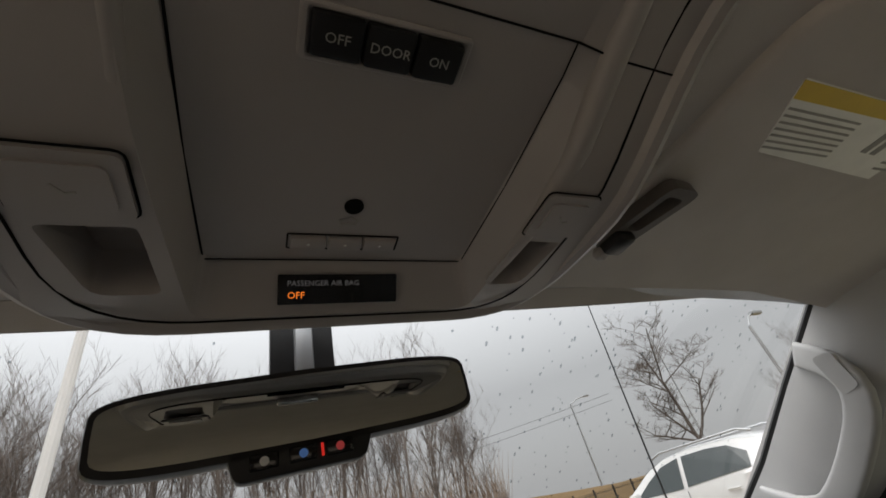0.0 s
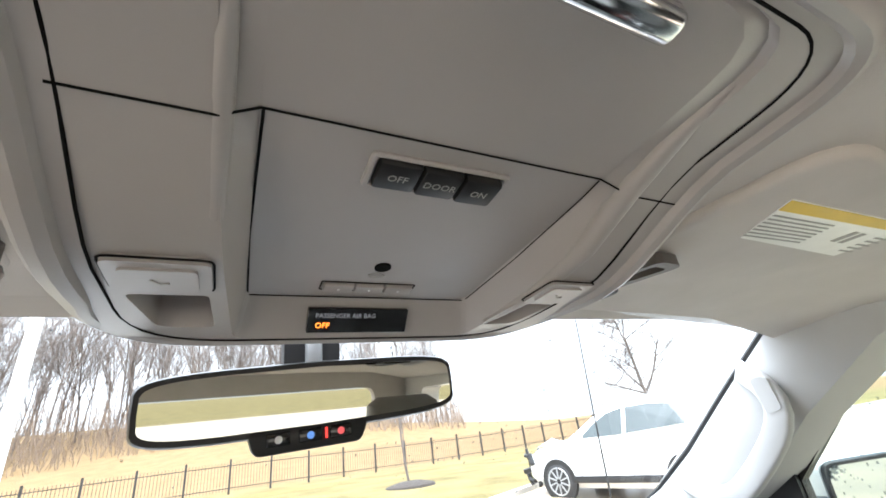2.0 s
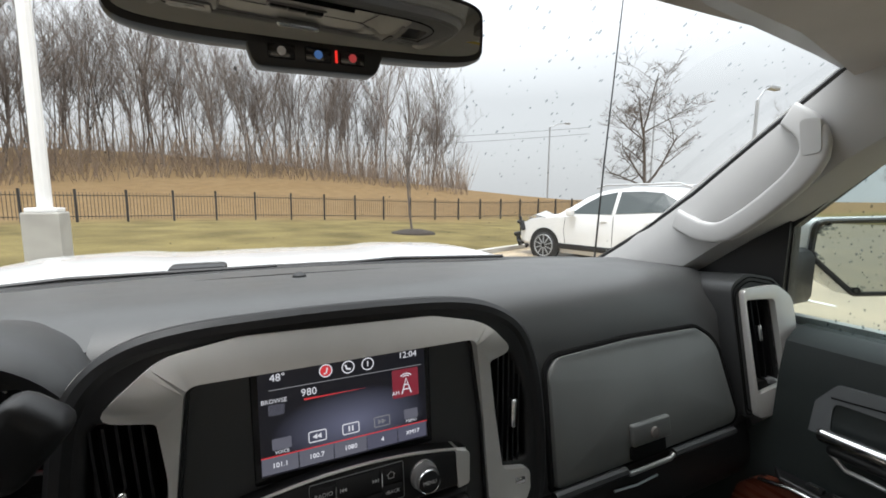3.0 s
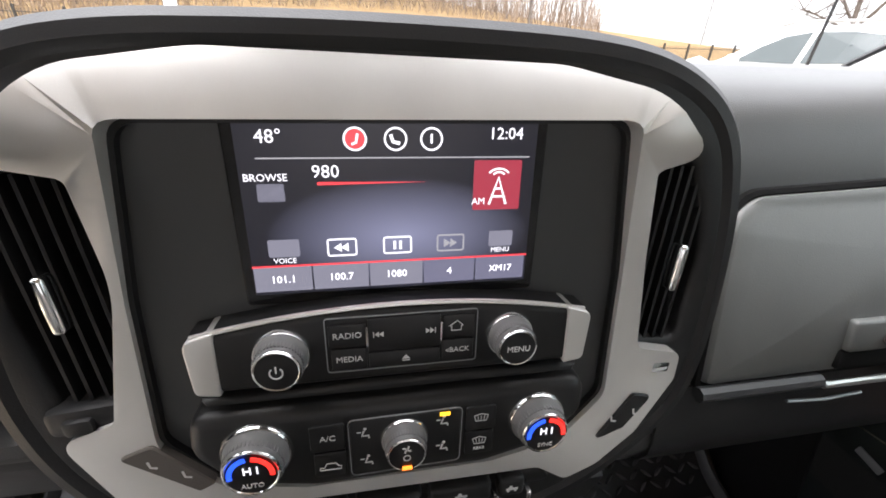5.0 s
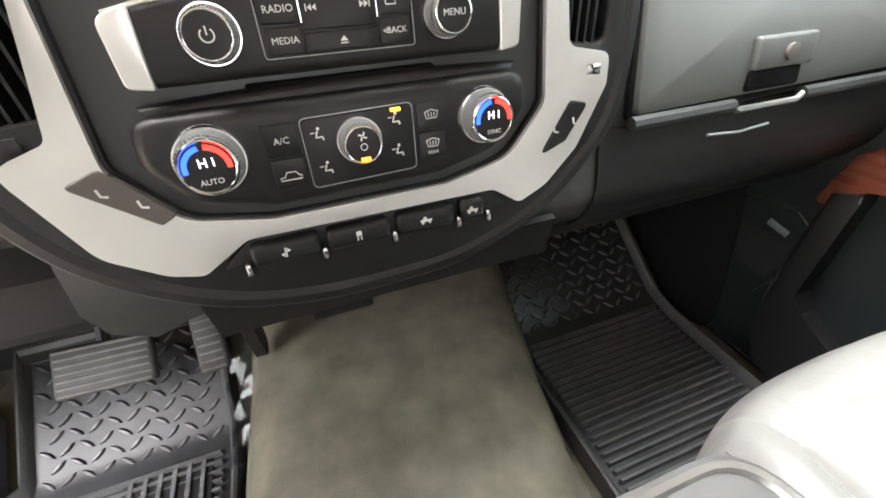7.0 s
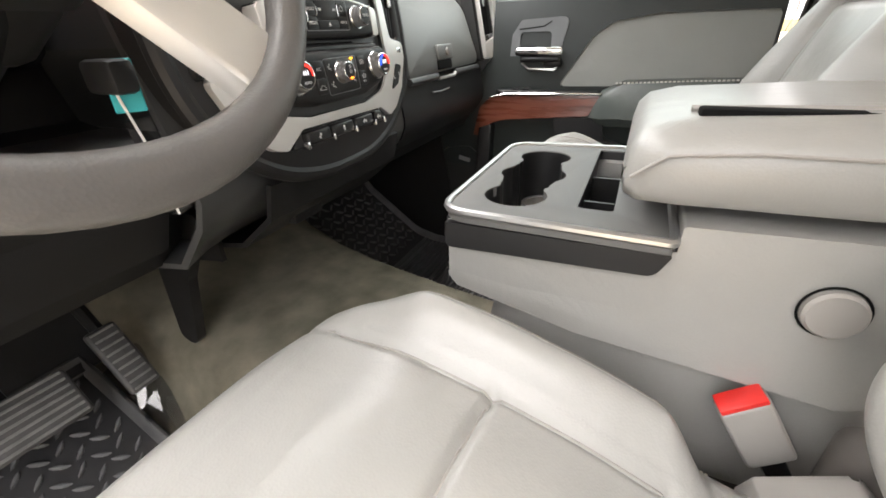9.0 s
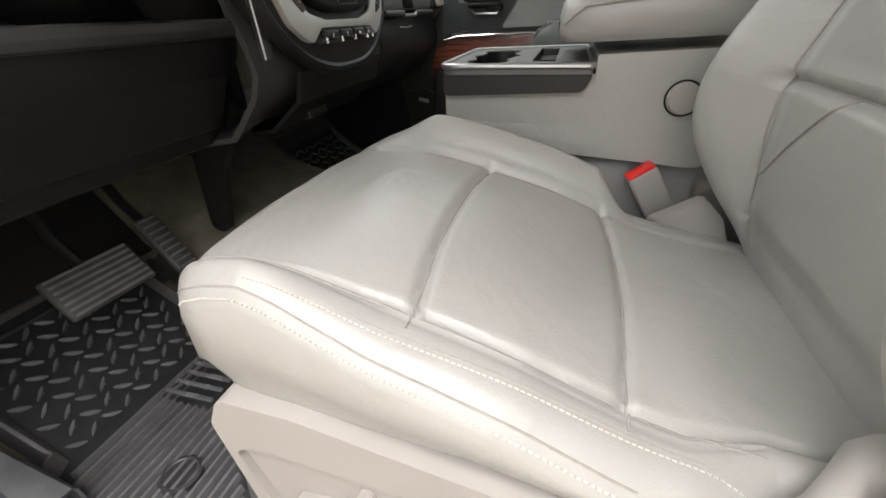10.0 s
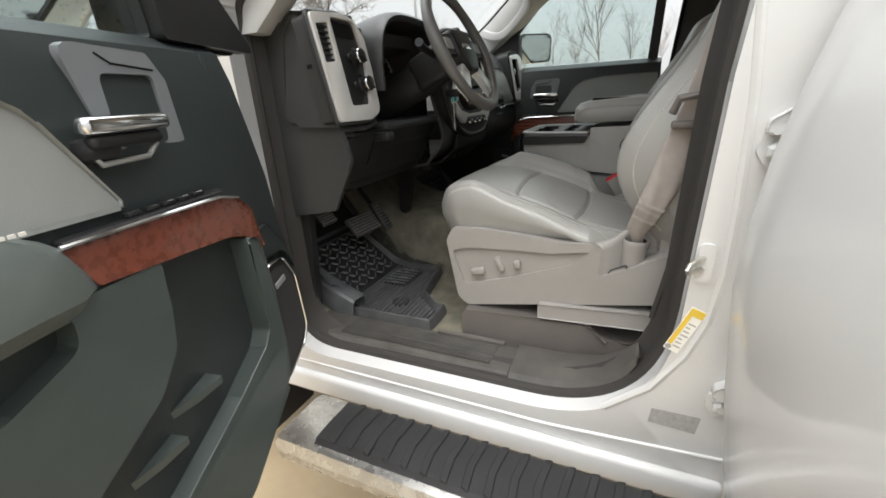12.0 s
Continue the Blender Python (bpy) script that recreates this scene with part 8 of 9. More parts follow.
    for (y0, y1, z0, z1, tilt) in ((-0.266, -0.224, 0.650, 0.672, 14), (-0.321, -0.304, 0.672, 0.716, 24), (-0.373, -0.354, 0.688, 0.712, 14)):
        cy, cz = (y0 + y1) / 2, (z0 + z1) / 2
        put("seat_switch", slant(moved(box(-0.010, 0.010, (y0 - y1) / 2, (y1 - y0) / 2, (z0 - z1) / 2, (z1 - z0) / 2, 0.006, 3), Matrix.Translation((-0.690, cy, cz)) @ pose(0, 0, 0, -tilt, 0, 0))), SEATPLASTIC, shield, "grey seat switch")
    # open niche with the belt anchor: sloping floor, and the rail that runs on behind it
    rows = [[(-0.692, y, z - 0.003), (-0.685, y, z), (-0.66, y - 0.004, z + 0.002), (-0.61, y - 0.01, z + 0.006)] for y, z in ((-0.565, 0.690), (-0.60, 0.706), (-0.642, 0.727), (-0.675, 0.745), (-0.708, 0.761), (-0.80, 0.797))]
    put("anchor_ledge", sheet(rows, 0.02), SEATPLASTIC, shield)
    rings = []
    for y, xo, top in ((-0.535, -0.686, 0.784), (-0.56, -0.690, 0.785), (-0.578, -0.688, 0.788), (-0.595, -0.682, 0.794), (-0.612, -0.672, 0.802), (-0.628, -0.656, 0.812), (-0.642, -0.640, 0.821), (-0.66, -0.633, 0.826), (-0.69, -0.631, 0.830), (-0.73, -0.632, 0.833), (-0.80, -0.634, 0.838)):
        rings.append([(xo, y, 0.69), (xo, y, top - 0.022), (xo + 0.002, y, top - 0.011), (xo + 0.007, y, top - 0.004), (xo + 0.015, y, top), (xo + 0.034, y, top - 0.004), (xo + 0.038, y, 0.69)])
    put("rear_rail", loft(rings), SEATPLASTIC, shield, angle=60)
    # hard cover at the inner hinge
    bm = yz(plate(arc_poly([(-0.570, 0.765, 0.004), (-0.582, 0.793, 0.008), (-0.646, 0.832, 0.008), (-0.672, 0.805, 0.02), (-0.690, 0.760, 0.004)], 4), 0, 1), -0.230, -0.206)
    es = [e for e in bm.edges if len(e.link_faces) == 2 and e.calc_face_angle(0) > 0.9]
    bmesh.ops.bevel(bm, geom=es, offset=0.006, segments=3, profile=0.5, affect='EDGES', clamp_overlap=True)
    put("hinge_cover", bm, SEATPLASTIC, angle=50)
    put("seat_frame", box(-0.655, -0.225, -0.84, -0.70, 0.60, 0.86, 0.02), SEATPLASTIC)
    if s < 0:
        AT = Matrix.Translation((-0.661, -0.652, 0.786)) @ pose(0, 0, 0, 3, -3, 0)
        put("anchor_cup", moved(lathe([(0.0262, -0.06), (0.0268, -0.03), (0.0285, 0.0), (0.0288, 0.008), (0.0270, 0.0115), (0.0248, 0.008), (0.0235, -0.018), (0.0, -0.018)], 32), AT), SEATPLASTIC, shield)
        put("anchor_mouth", moved(lathe([(0.0232, -0.015), (0.0243, 0.006), (0.0236, 0.0075), (0.0228, 0.004), (0.0222, -0.016), (0.0, -0.0165)], 24), AT), BLACK, shield)
        put("black_tie", tube([(-0.679, -0.602, 0.7155), (-0.679, -0.637, 0.7335)], 0.0015, 6), BLACK, shield)
        put("black_tie", tube([(-0.672, -0.598, 0.7165), (-0.679, -0.602, 0.7155), (-0.688, -0.597, 0.709)], 0.0014, 6), BLACK, shield)
        put("black_tie", tube([(-0.668, -0.634, 0.739), (-0.679, -0.637, 0.7335), (-0.691, -0.638, 0.7305)], 0.0017, 6), BLACK, shield)
    # seat base and track cover
    bs = arc_poly([(-0.205, 0.455, 0.01), (-0.205, 0.545, 0.008), (-0.56, 0.560, 0.02), (-0.60, 0.520, 0.03), (-0.72, 0.520, 0.02), (-0.72, 0.455, 0.01)], 4)
    bm = yz(plate(bs, 0, 1), -0.70, -0.20)
    es = [e for e in bm.edges if len(e.link_faces) == 2 and e.calc_face_angle(0) > 0.9]
    bmesh.ops.bevel(bm, geom=es, offset=0.008, segments=3, profile=0.5, affect='EDGES', clamp_overlap=True)
    put("seat_base", bm, BOXPLASTIC)
    # Near-black block: the darkness under the cushion is put into its colour
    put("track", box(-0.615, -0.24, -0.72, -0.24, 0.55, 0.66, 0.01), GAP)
    bm = yz(plate(arc_poly([(-0.428, 0.562, 0.004), (-0.428, 0.603, 0.006), (-0.74, 0.620, 0.004), (-0.74, 0.575, 0.004)], 3), 0, 1), -0.66, -0.702)
    es = [e for e in bm.edges if len(e.link_faces) == 2 and e.calc_face_angle(0) > 0.9]
    bmesh.ops.bevel(bm, geom=es, offset=0.006, segments=3, profile=0.5, affect='EDGES', clamp_overlap=True)
    put("track_cover", bm, SEATPLASTIC, angle=50)
    return seat


front_seat(-1, "light grey leather power seat with pale stitching, driver's")
front_seat(1, "light grey leather seat with pale stitching, passenger's")

# belt buckle between seat and console
bu = thing("belt_buckle", "grey seat belt buckle with a red button", "belt buckle", (-0.21, -0.59, 0.78))
BU = Matrix(((0.20, -0.97, -0.12, -0.161), (-0.82, -0.24, 0.52, -0.583), (0.53, -0.02, 0.845, 0.815), (0, 0, 0, 1)))
part("body", moved(box(-0.0235, 0.0235, -0.013, 0.013, -0.045, 0.040, 0.005, 3), BU), SEATPLASTIC, bu)
part("button", moved(box(-0.0215, 0.0215, -0.0115, 0.0115, 0.036, 0.0435, 0.002, 2), BU), RED, bu, "red release button")
part("stalk", moved(box(-0.012, 0.012, -0.006, 0.006, -0.12, -0.04, 0.004), BU), BLACK, bu)

# driver's belt: wide web in its sleeve from the anchor up to the pillar
belt = thing("seat_belt", "taupe seat belt gathered over the seat's side", "seat belt", (-0.70, -0.65, 0.81))
path = [((-0.658, -0.655, 0.776), 0.012, 0.007), ((-0.674, -0.649, 0.822), 0.020, 0.011), ((-0.698, -0.671, 0.88), 0.027, 0.012), ((-0.704, -0.692, 0.935), 0.030, 0.011), ((-0.710, -0.709, 1.00), 0.031, 0.008), ((-0.716, -0.723, 1.06), 0.026, 0.006), ((-0.722, -0.731, 1.10), 0.022, 0.004), ((-0.735, -0.752, 1.20), 0.022, 0.003), ((-0.755, -0.780, 1.35), 0.024, 0.003), ((-0.765, -0.803, 1.55), 0.024, 0.003)]
dense = []
for (p, w, t), (p2, w2, t2) in zip(path, path[1:]):
    n = 8
    for k in range(n):
        f = k / n
        dense.append((Vector(p).lerp(Vector(p2), f), w + (w2 - w) * f, t + (t2 - t) * f))
rings = []
for i, (p, w, t) in enumerate(dense):
    ring = []
    amp = 0.0016 * max(0.0, 1 - abs(i - 18) / 26)
    for k in range(40):
        a = 2 * math.pi * k / 40
        wr = amp * (math.sin(5 * a + i * 0.23) + 0.7 * noise.noise((k * 0.6, i * 0.5, 1.0)))
        ring.append((p.x - t * math.sin(a) + wr, p.y + w * math.cos(a), p.z + 0.42 * w * math.cos(a)))
    rings.append(ring)
part("web", loft(rings), BELTWEB, belt, angle=60)
st = bmesh.new()
for i, lean in ((12, 1), (15, -1), (17, 1)):
    for k in range(2, 18):
        a, b = Vector(rings[i][k]), Vector(rings[i + 1][k + (lean if k > 2 else 0)])
        tube([a + Vector((-0.0012, 0, 0)), b + Vector((-0.0012, 0, 0))], 0.0007, 4, bm=st)
tagged(part("stitching", st, STITCH, belt), kind="stuff")
part("guide_loop", tube([(-0.735, -0.690, 1.088), (-0.740, -0.700, 1.116), (-0.740, -0.738, 1.122), (-0.735, -0.748, 1.092)], 0.008, 8), BOXPLASTIC, belt)
part("stop_plate", box(-0.742, -0.722, -0.748, -0.69, 1.058, 1.074, 0.005), BOXPLASTIC, belt)

# ---- centre console: folded middle seat ----
co = thing("centre_console", "grey leather folding centre console with cup holders and armrest", "centre console", (0, -0.45, 0.5))
side = arc_poly([(-0.250, 0.905, 0.012), (-0.248, 0.925, 0.004), (-0.478, 0.930, 0.004), (-0.480, 1.014, 0.004), (-0.70, 1.022, 0.004), (-0.72, 0.90, 0.05), (-0.64, 0.852, 0.03), (-0.40, 0.872, 0.05)], 5)
bm = yz(plate(side, 0, 1), -0.150, 0.150)
es = [e for e in bm.edges if len(e.link_faces) == 2 and e.calc_face_angle(0) > 0.9 and all(v.co.z < 0.99 for v in e.verts)]
bmesh.ops.bevel(bm, geom=es, offset=0.012, segments=3, profile=0.5, affect='EDGES', clamp_overlap=True)
part("body", bm, LEATHER, co)
for a, b in ((-0.150, -0.128), (0.130, 0.150)):
    part("side_wall", yz(plate([(-0.2485, 0.915), (-0.2485, 0.988), (-0.479, 0.988), (-0.479, 0.915)], 0, 1), a, b), LEATHER, co)
part("front_wall", box(-0.128, 0.130, -0.262, -0.2485, 0.915, 0.988), LEATHER, co)
for s, x in ((-1, -0.152), (1, 0.152)):
    part("side_band", yz(plate(arc_poly([(-0.249, 0.958, 0.008), (-0.249, 0.988, 0.002), (-0.476, 0.988, 0.002), (-0.464, 0.964, 0.015)], 4), 0, 1), x, x + s * 0.009), BLACK, co, "dark trim band")
    part("hinge_disc", moved(lathe([(0.0225, 0.0), (0.0225, 0.006), (0.020, 0.009), (0.0, 0.010)], 28), Matrix.Translation((x, -0.603, 0.955)) @ pose(0, 0, 0, 0, 90 * s, 0)), SEATPLASTIC, co)
    part("hinge_gap", moved(tube([(0.0245 * math.cos(2 * math.pi * k / 28), 0.0245 * math.sin(2 * math.pi * k / 28), 0.001) for k in range(28)], 0.0011, 6, True), Matrix.Translation((x, -0.603, 0.955)) @ pose(0, 0, 0, 0, 90 * s, 0)), GAP, co)
part("front_band", box(-0.150, 0.148, -0.254, -0.2455, 0.958, 0.990, 0.003), BLACK, co)
TOPZ = 1.002
top_out = arc_poly([(-0.158, -0.242, 0.035), (0.150, -0.242, 0.035), (0.178, -0.475, 0.006), (-0.162, -0.475, 0.006)], 6)


def lobes():
    """Three cup holders run together."""
    pts = []
    for cx, cy, r, a0, a1 in ((0.083, -0.309, 0.038, -138, 138), (0.041, -0.270, 0.010, -60, -120), (-0.002, -0.303, 0.036, 48, 132), (-0.046, -0.270, 0.010, -60, -120), (-0.088, -0.309, 0.038, 42, 318), (-0.046, -0.350, 0.010, 120, 60), (-0.002, -0.317, 0.036, 228, 312), (0.041, -0.350, 0.010, 120, 60)):
        for k in range(9):
            a = radians(a0 + (a1 - a0) * k / 8)
            pts.append(Vector((cx + r * math.cos(a), cy + r * math.sin(a))))
    return pts


cups = smooth_loop(lobes(), 2)
slot = rrect(-0.105, 0.148, -0.419, -0.382, 0.006, 3)
part("top_plate", plate(top_out, TOPZ - 0.013, TOPZ, [cups, slot], bevel=0.003, seg=2), CONSOLETOP, co, "satin grey cup holder plate", angle=50)
part("bright_rim", tube([(p[0], p[1], TOPZ - 0.001) for p in top_out], 0.0048, 8, True), RIM, co, "bright rim")
for hole, deep, nm in ((cups, 0.078, "cup_holder"), (slot, 0.05, "card_slot")):
    cc = sum(hole, Vector((0, 0))) / len(hole)
    w = part(nm, loft([[(p[0], p[1], TOPZ - 0.002) for p in hole], [(p[0], p[1], TOPZ - deep) for p in [cc + (q - cc) * 0.97 for q in hole]]], True, False), BLACK, co, "black rubber lined well")
    part("well_floor", plate([cc + (q - cc) * 0.97 for q in hole], TOPZ - deep - 0.003, TOPZ - deep), CONSOLETOP if nm == "cup_holder" else BLACK, w)
for x in (0.045, -0.05):
    part("slot_divider", box(x - 0.002, x + 0.002, -0.418, -0.383, TOPZ - 0.05, TOPZ - 0.012), BLACK, co)
for cx, cy in ((0.083, -0.309), (-0.002, -0.310), (-0.088, -0.309)):
    part("cup_ring", tube([(cx + 0.030 * math.cos(2 * math.pi * k / 28), cy + 0.030 * math.sin(2 * math.pi * k / 28), TOPZ - 0.074) for k in range(28)], 0.0018, 6, True), GALV, co)
# armrest lid
rings = []
for y, z0, z1, w in ((-0.420, 1.045, 1.065, 0.135), (-0.424, 1.034, 1.082, 0.148), (-0.436, 1.030, 1.094, 0.155), (-0.47, 1.030, 1.102, 0.157), (-0.62, 1.034, 1.110, 0.157), (-0.78, 1.04, 1.112, 0.157), (-0.80, 1.05, 1.10, 0.15)):
    cx = 0.008
    rings.append([(cx - w, y, z0 + 0.012), (cx - w + 0.01, y, z0), (cx + w - 0.01, y, z0), (cx + w, y, z0 + 0.012), (cx + w, y, z1 - 0.02), (cx + w - 0.015, y, z1 - 0.004), (cx + w - 0.05, y, z1), (cx - w + 0.05, y, z1), (cx - w + 0.015, y, z1 - 0.004), (cx - w, y, z1 - 0.02)])
arm = part("armrest", loft(rings), LEATHER, co, "padded grey armrest lid", angle=50)
part("armrest_slot", box(-0.105, -0.085, -0.66, -0.475, 1.098, 1.1085, 0.003), GAP, arm)
part("slot_edge", tube([(-0.082, -0.47, 1.104), (-0.082, -0.67, 1.110)], 0.004, 6), SEATPLASTIC, arm)
part("armrest_seam", tube([(-0.1495, -0.428, 1.055), (-0.150, -0.455, 1.076), (-0.150, -0.52, 1.082), (-0.150, -0.78, 1.086)], 0.0018, 6), SEATPLASTIC, arm)
part("jump_cushion", box(-0.122, 0.132, -0.70, -0.285, 0.66, 0.862, 0.03, 4), LEATHER, co)
for x in (-0.198, 0.150):
    part("hinge_foot", box(x, x + 0.048, -0.84, -0.640, 0.60, 0.850, 0.018, 3), BOXPLASTIC, co)
part("mount", box(-0.12, 0.13, -0.68, -0.32, 0.56, 0.68, 0.02), BOXPLASTIC, co)


# ---- steering wheel and driver's dash ----
SW = Matrix.Translation((-0.41, -0.122, 1.277)) @ pose(0, 0, 0, 90 - 25, 0, 0)
wh = thing("steering_wheel", "charcoal leather steering wheel with silver spokes", "steering wheel", (-0.41, -0.122, 1.277))
R = 0.182
rim = tube([(R * math.cos(2 * math.pi * k / 64), R * math.sin(2 * math.pi * k / 64), 0) for k in range(64)], [0.0165 + 0.002 * math.cos(4 * 2 * math.pi * k / 64) for k in range(64)], 14, True)
part("rim", moved(rim, SW), WHEELLEATHER, wh)
hubp = arc_poly([(-0.075, 0.055, 0.03), (0.075, 0.055, 0.03), (0.070, -0.03, 0.03), (0.035, -0.075, 0.02), (-0.035, -0.075, 0.02), (-0.070, -0.03, 0.03)], 5)
part("hub", moved(plate(hubp, -0.04, 0.012, bevel=0.012, seg=4), SW), BLACK, wh)
part("badge", moved(box(-0.03, 0.03, -0.008, 0.008, 0.011, 0.0135, 0.002), SW), CHROME, wh, "plain bright badge")
for s in (-1, 1):
    sp = part("spoke", moved(plate(arc_poly([(s * 0.065, 0.042, 0.01), (s * 0.172, 0.026, 0.008), (s * 0.176, -0.022, 0.008), (s * 0.066, -0.028, 0.01)], 3), -0.022, 0.002, bevel=0.004, seg=2), SW), BLACK, wh)
    part("button_pad", moved(box(min(s * 0.088, s * 0.135), max(s * 0.088, s * 0.135), -0.012, 0.022, 0.0, 0.007, 0.004, 2), SW), GALV, sp)
    sp = part("spoke", moved(plate(arc_poly([(s * 0.018, -0.062, 0.01), (s * 0.062, -0.045, 0.02), (s * 0.140, -0.118, 0.01), (s * 0.095, -0.155, 0.01)], 3), -0.020, 0.0, bevel=0.004, seg=2), SW), SILVER, wh, "satin silver lower spoke")
part("column", tube([(-0.41, -0.085, 1.255), (-0.41, 0.02, 1.205), (-0.41, 0.20, 1.13)], [0.052, 0.06, 0.065], 16), BLACK, wh)
part("column_shroud", moved(box(-0.062, 0.062, -0.055, 0.05, -0.17, -0.05, 0.02, 3), SW), BLACK, wh)
part("stalk", tube([(-0.46, -0.05, 1.26), (-0.56, -0.06, 1.275), (-0.60, -0.07, 1.285)], [0.009, 0.011, 0.012], 10), BLACK, wh)
part("shift_lever", tube([(-0.36, -0.05, 1.27), (-0.29, -0.05, 1.30), (-0.245, -0.03, 1.325)], [0.009, 0.010, 0.011], 10), BLACK, wh)
part("shift_knob", moved(box(-0.022, 0.022, -0.018, 0.018, -0.03, 0.03, 0.012, 3), Matrix.Translation((-0.238, -0.025, 1.33)) @ pose(0, 0, 0, 0, 40, 0)), BLACK, wh)
key = thing("key_tag", "ignition key with a clear hanging tag", "key", (-0.335, -0.045, 1.15))
part("key_head", box(-0.345, -0.325, -0.07, -0.03, 1.14, 1.165, 0.005), BLACK, key)
part("tag", moved(box(-0.010, 0.010, -0.0012, 0.0012, -0.045, 0.045, 0.001, 1), Matrix.Translation((-0.318, -0.045, 1.075)) @ pose(0, 0, 0, 6, -6, -30)), FILM, key, "clear plastic tag")
part("teal_tag", moved(box(-0.011, 0.011, -0.0012, 0.0012, -0.02, 0.02, 0.001, 1), Matrix.Translation((-0.328, -0.05, 1.145)) @ pose(0, 0, 0, 0, 0, -30)), TEAL, key, "teal paper slip")
part("string", tube([(-0.335, -0.05, 1.14), (-0.325, -0.047, 1.10), (-0.316, -0.044, 1.03)], 0.0012, 5), WHITEPRINT, key)

# instrument cluster under its hood
cl2 = thing("instrument_cluster", "black instrument cluster under a hood", "instrument cluster", (-0.41, 0.2, 1.12))
rows = []
for k in range(41):
    a = math.pi * k / 40
    rows.append([(-0.41 + (0.205 + d) * math.copysign(abs(math.cos(a)) ** 0.6, math.cos(a)), y, 1.17 + (0.219 + dz) * abs(math.sin(a)) ** 0.6) for y, d, dz in ((0.30, -0.02, -0.045), (0.22, -0.012, -0.026), (0.14, -0.003, -0.006), (0.08, 0, 0.002), (0.055, 0, -0.001), (0.045, -0.003, -0.009))])
part("hood", sheet(rows, 0.018), DASH, cl2)
part("face", moved(plate(rrect(-0.17, 0.17, -0.085, 0.10, 0.04, 5), 0, 0.004), Matrix.Translation((-0.41, 0.235, 1.235)) @ pose(0, 0, 0, 78, 0, 0)), GLOSSBLACK, cl2)
for x in (-0.095, 0.095):
    g = part("gauge_ring", moved(tube([(0.062 * math.cos(2 * math.pi * k / 32), 0.062 * math.sin(2 * math.pi * k / 32), 0.006) for k in range(32)], 0.003, 6, True), Matrix.Translation((-0.41 + x, 0.235, 1.235)) @ pose(0, 0, 0, 78, 0, 0)), GALV, cl2)
    part("needle", moved(box(-0.002, 0.002, -0.01, 0.045, 0.006, 0.008), Matrix.Translation((-0.41 + x, 0.235, 1.235)) @ pose(0, 0, 0, 78, 0, 0) @ Matrix.Rotation(1.9, 4, 'Z')), ARCRED, g, "red needle")
    for k in range(13):
        a = radians(-40 + 260 * k / 12)
        part("dial_mark", moved(box(0.048, 0.056, -0.0012, 0.0012, 0.0045, 0.0055), Matrix.Translation((-0.41 + x, 0.235, 1.235)) @ pose(0, 0, 0, 78, 0, 0) @ Matrix.Rotation(a, 4, 'Z')), WHITEPRINT, g, smooth=False)
part("lower_shelf", box(-0.60, -0.22, 0.055, 0.26, 1.056, 1.082, 0.012), DASH, cl2)
part("brake_release", box(-0.64, -0.60, 0.03, 0.10, 1.03, 1.055, 0.008), BLACK, cl2)

# pod at the driver's end: silver bezel, vent, light knobs
pod = thing("light_switch_pod", "satin silver switch pod with vent and two knobs", "switch pod", (-0.72, 0.08, 1.07))
PM = Matrix(((1, 0, 0, -0.74), (0, 0.122, -0.9925, 0.0705), (0, 0.9925, 0.122, 1.22), (0, 0, 0, 1)))
po = arc_poly([(-0.086, -0.124, 0.012), (0.052, -0.126, 0.03), (0.104, -0.108, 0.03), (0.102, 0.0, 0.05), (0.092, 0.085, 0.04), (0.060, 0.126, 0.04), (0.0, 0.134, 0.05), (-0.112, 0.125, 0.012)], 5)
ph = arc_poly([(-0.022, -0.087, 0.012), (0.064, -0.086, 0.014), (0.078, 0.035, 0.05), (0.058, 0.121, 0.02), (-0.040, 0.122, 0.010)], 4)
pv = arc_poly([(-0.090, 0.016, 0.004), (-0.049, 0.020, 0.004), (-0.052, 0.108, 0.004), (-0.097, 0.101, 0.004)], 3)
part("bezel", moved(plate(po, -0.010, 0.008, [ph, pv], bevel=0.005, seg=3), PM), SILVER, pod, "satin silver bezel")
part("bezel_back", moved(plate([(p[0] * 0.99, p[1] * 0.99) for p in po], -0.05, -0.0105, [ph, pv]), PM), DASH, pod)
part("bezel_edge", moved(tube([(p[0] * 1.02, p[1] * 1.02, -0.004) for p in po], 0.006, 8, True), PM), DASH, pod)
part("switch_panel", moved(plate(ph, -0.03, -0.001), PM), BLACK, pod)
# Thin near-black plate, the shade of a hollow painted flat
part("cubby", moved(plate(arc_poly([(-0.036, 0.080, 0.004), (0.060, 0.078, 0.01), (0.050, 0.113, 0.01), (-0.040, 0.116, 0.004)], 3), -0.002, 0.0005), PM), GAP, pod)
part("panel_edge", moved(tube([(0.074, -0.08, 0.002), (0.088, 0.02, 0.002), (0.072, 0.105, 0.002)], 0.0018, 6), PM), RIM, pod)
for k in range(7):
    y = 0.024 + 0.0125 * k
    part("slat", moved(box(-0.094 - 0.02 * (y - 0.06), -0.051, y - 0.0022, y + 0.0022, -0.02, 0.004), PM), BLACK, pod, smooth=False)
part("vent_well", moved(box(-0.10, -0.045, 0.01, 0.11, -0.045, -0.03), PM), GAP, pod)
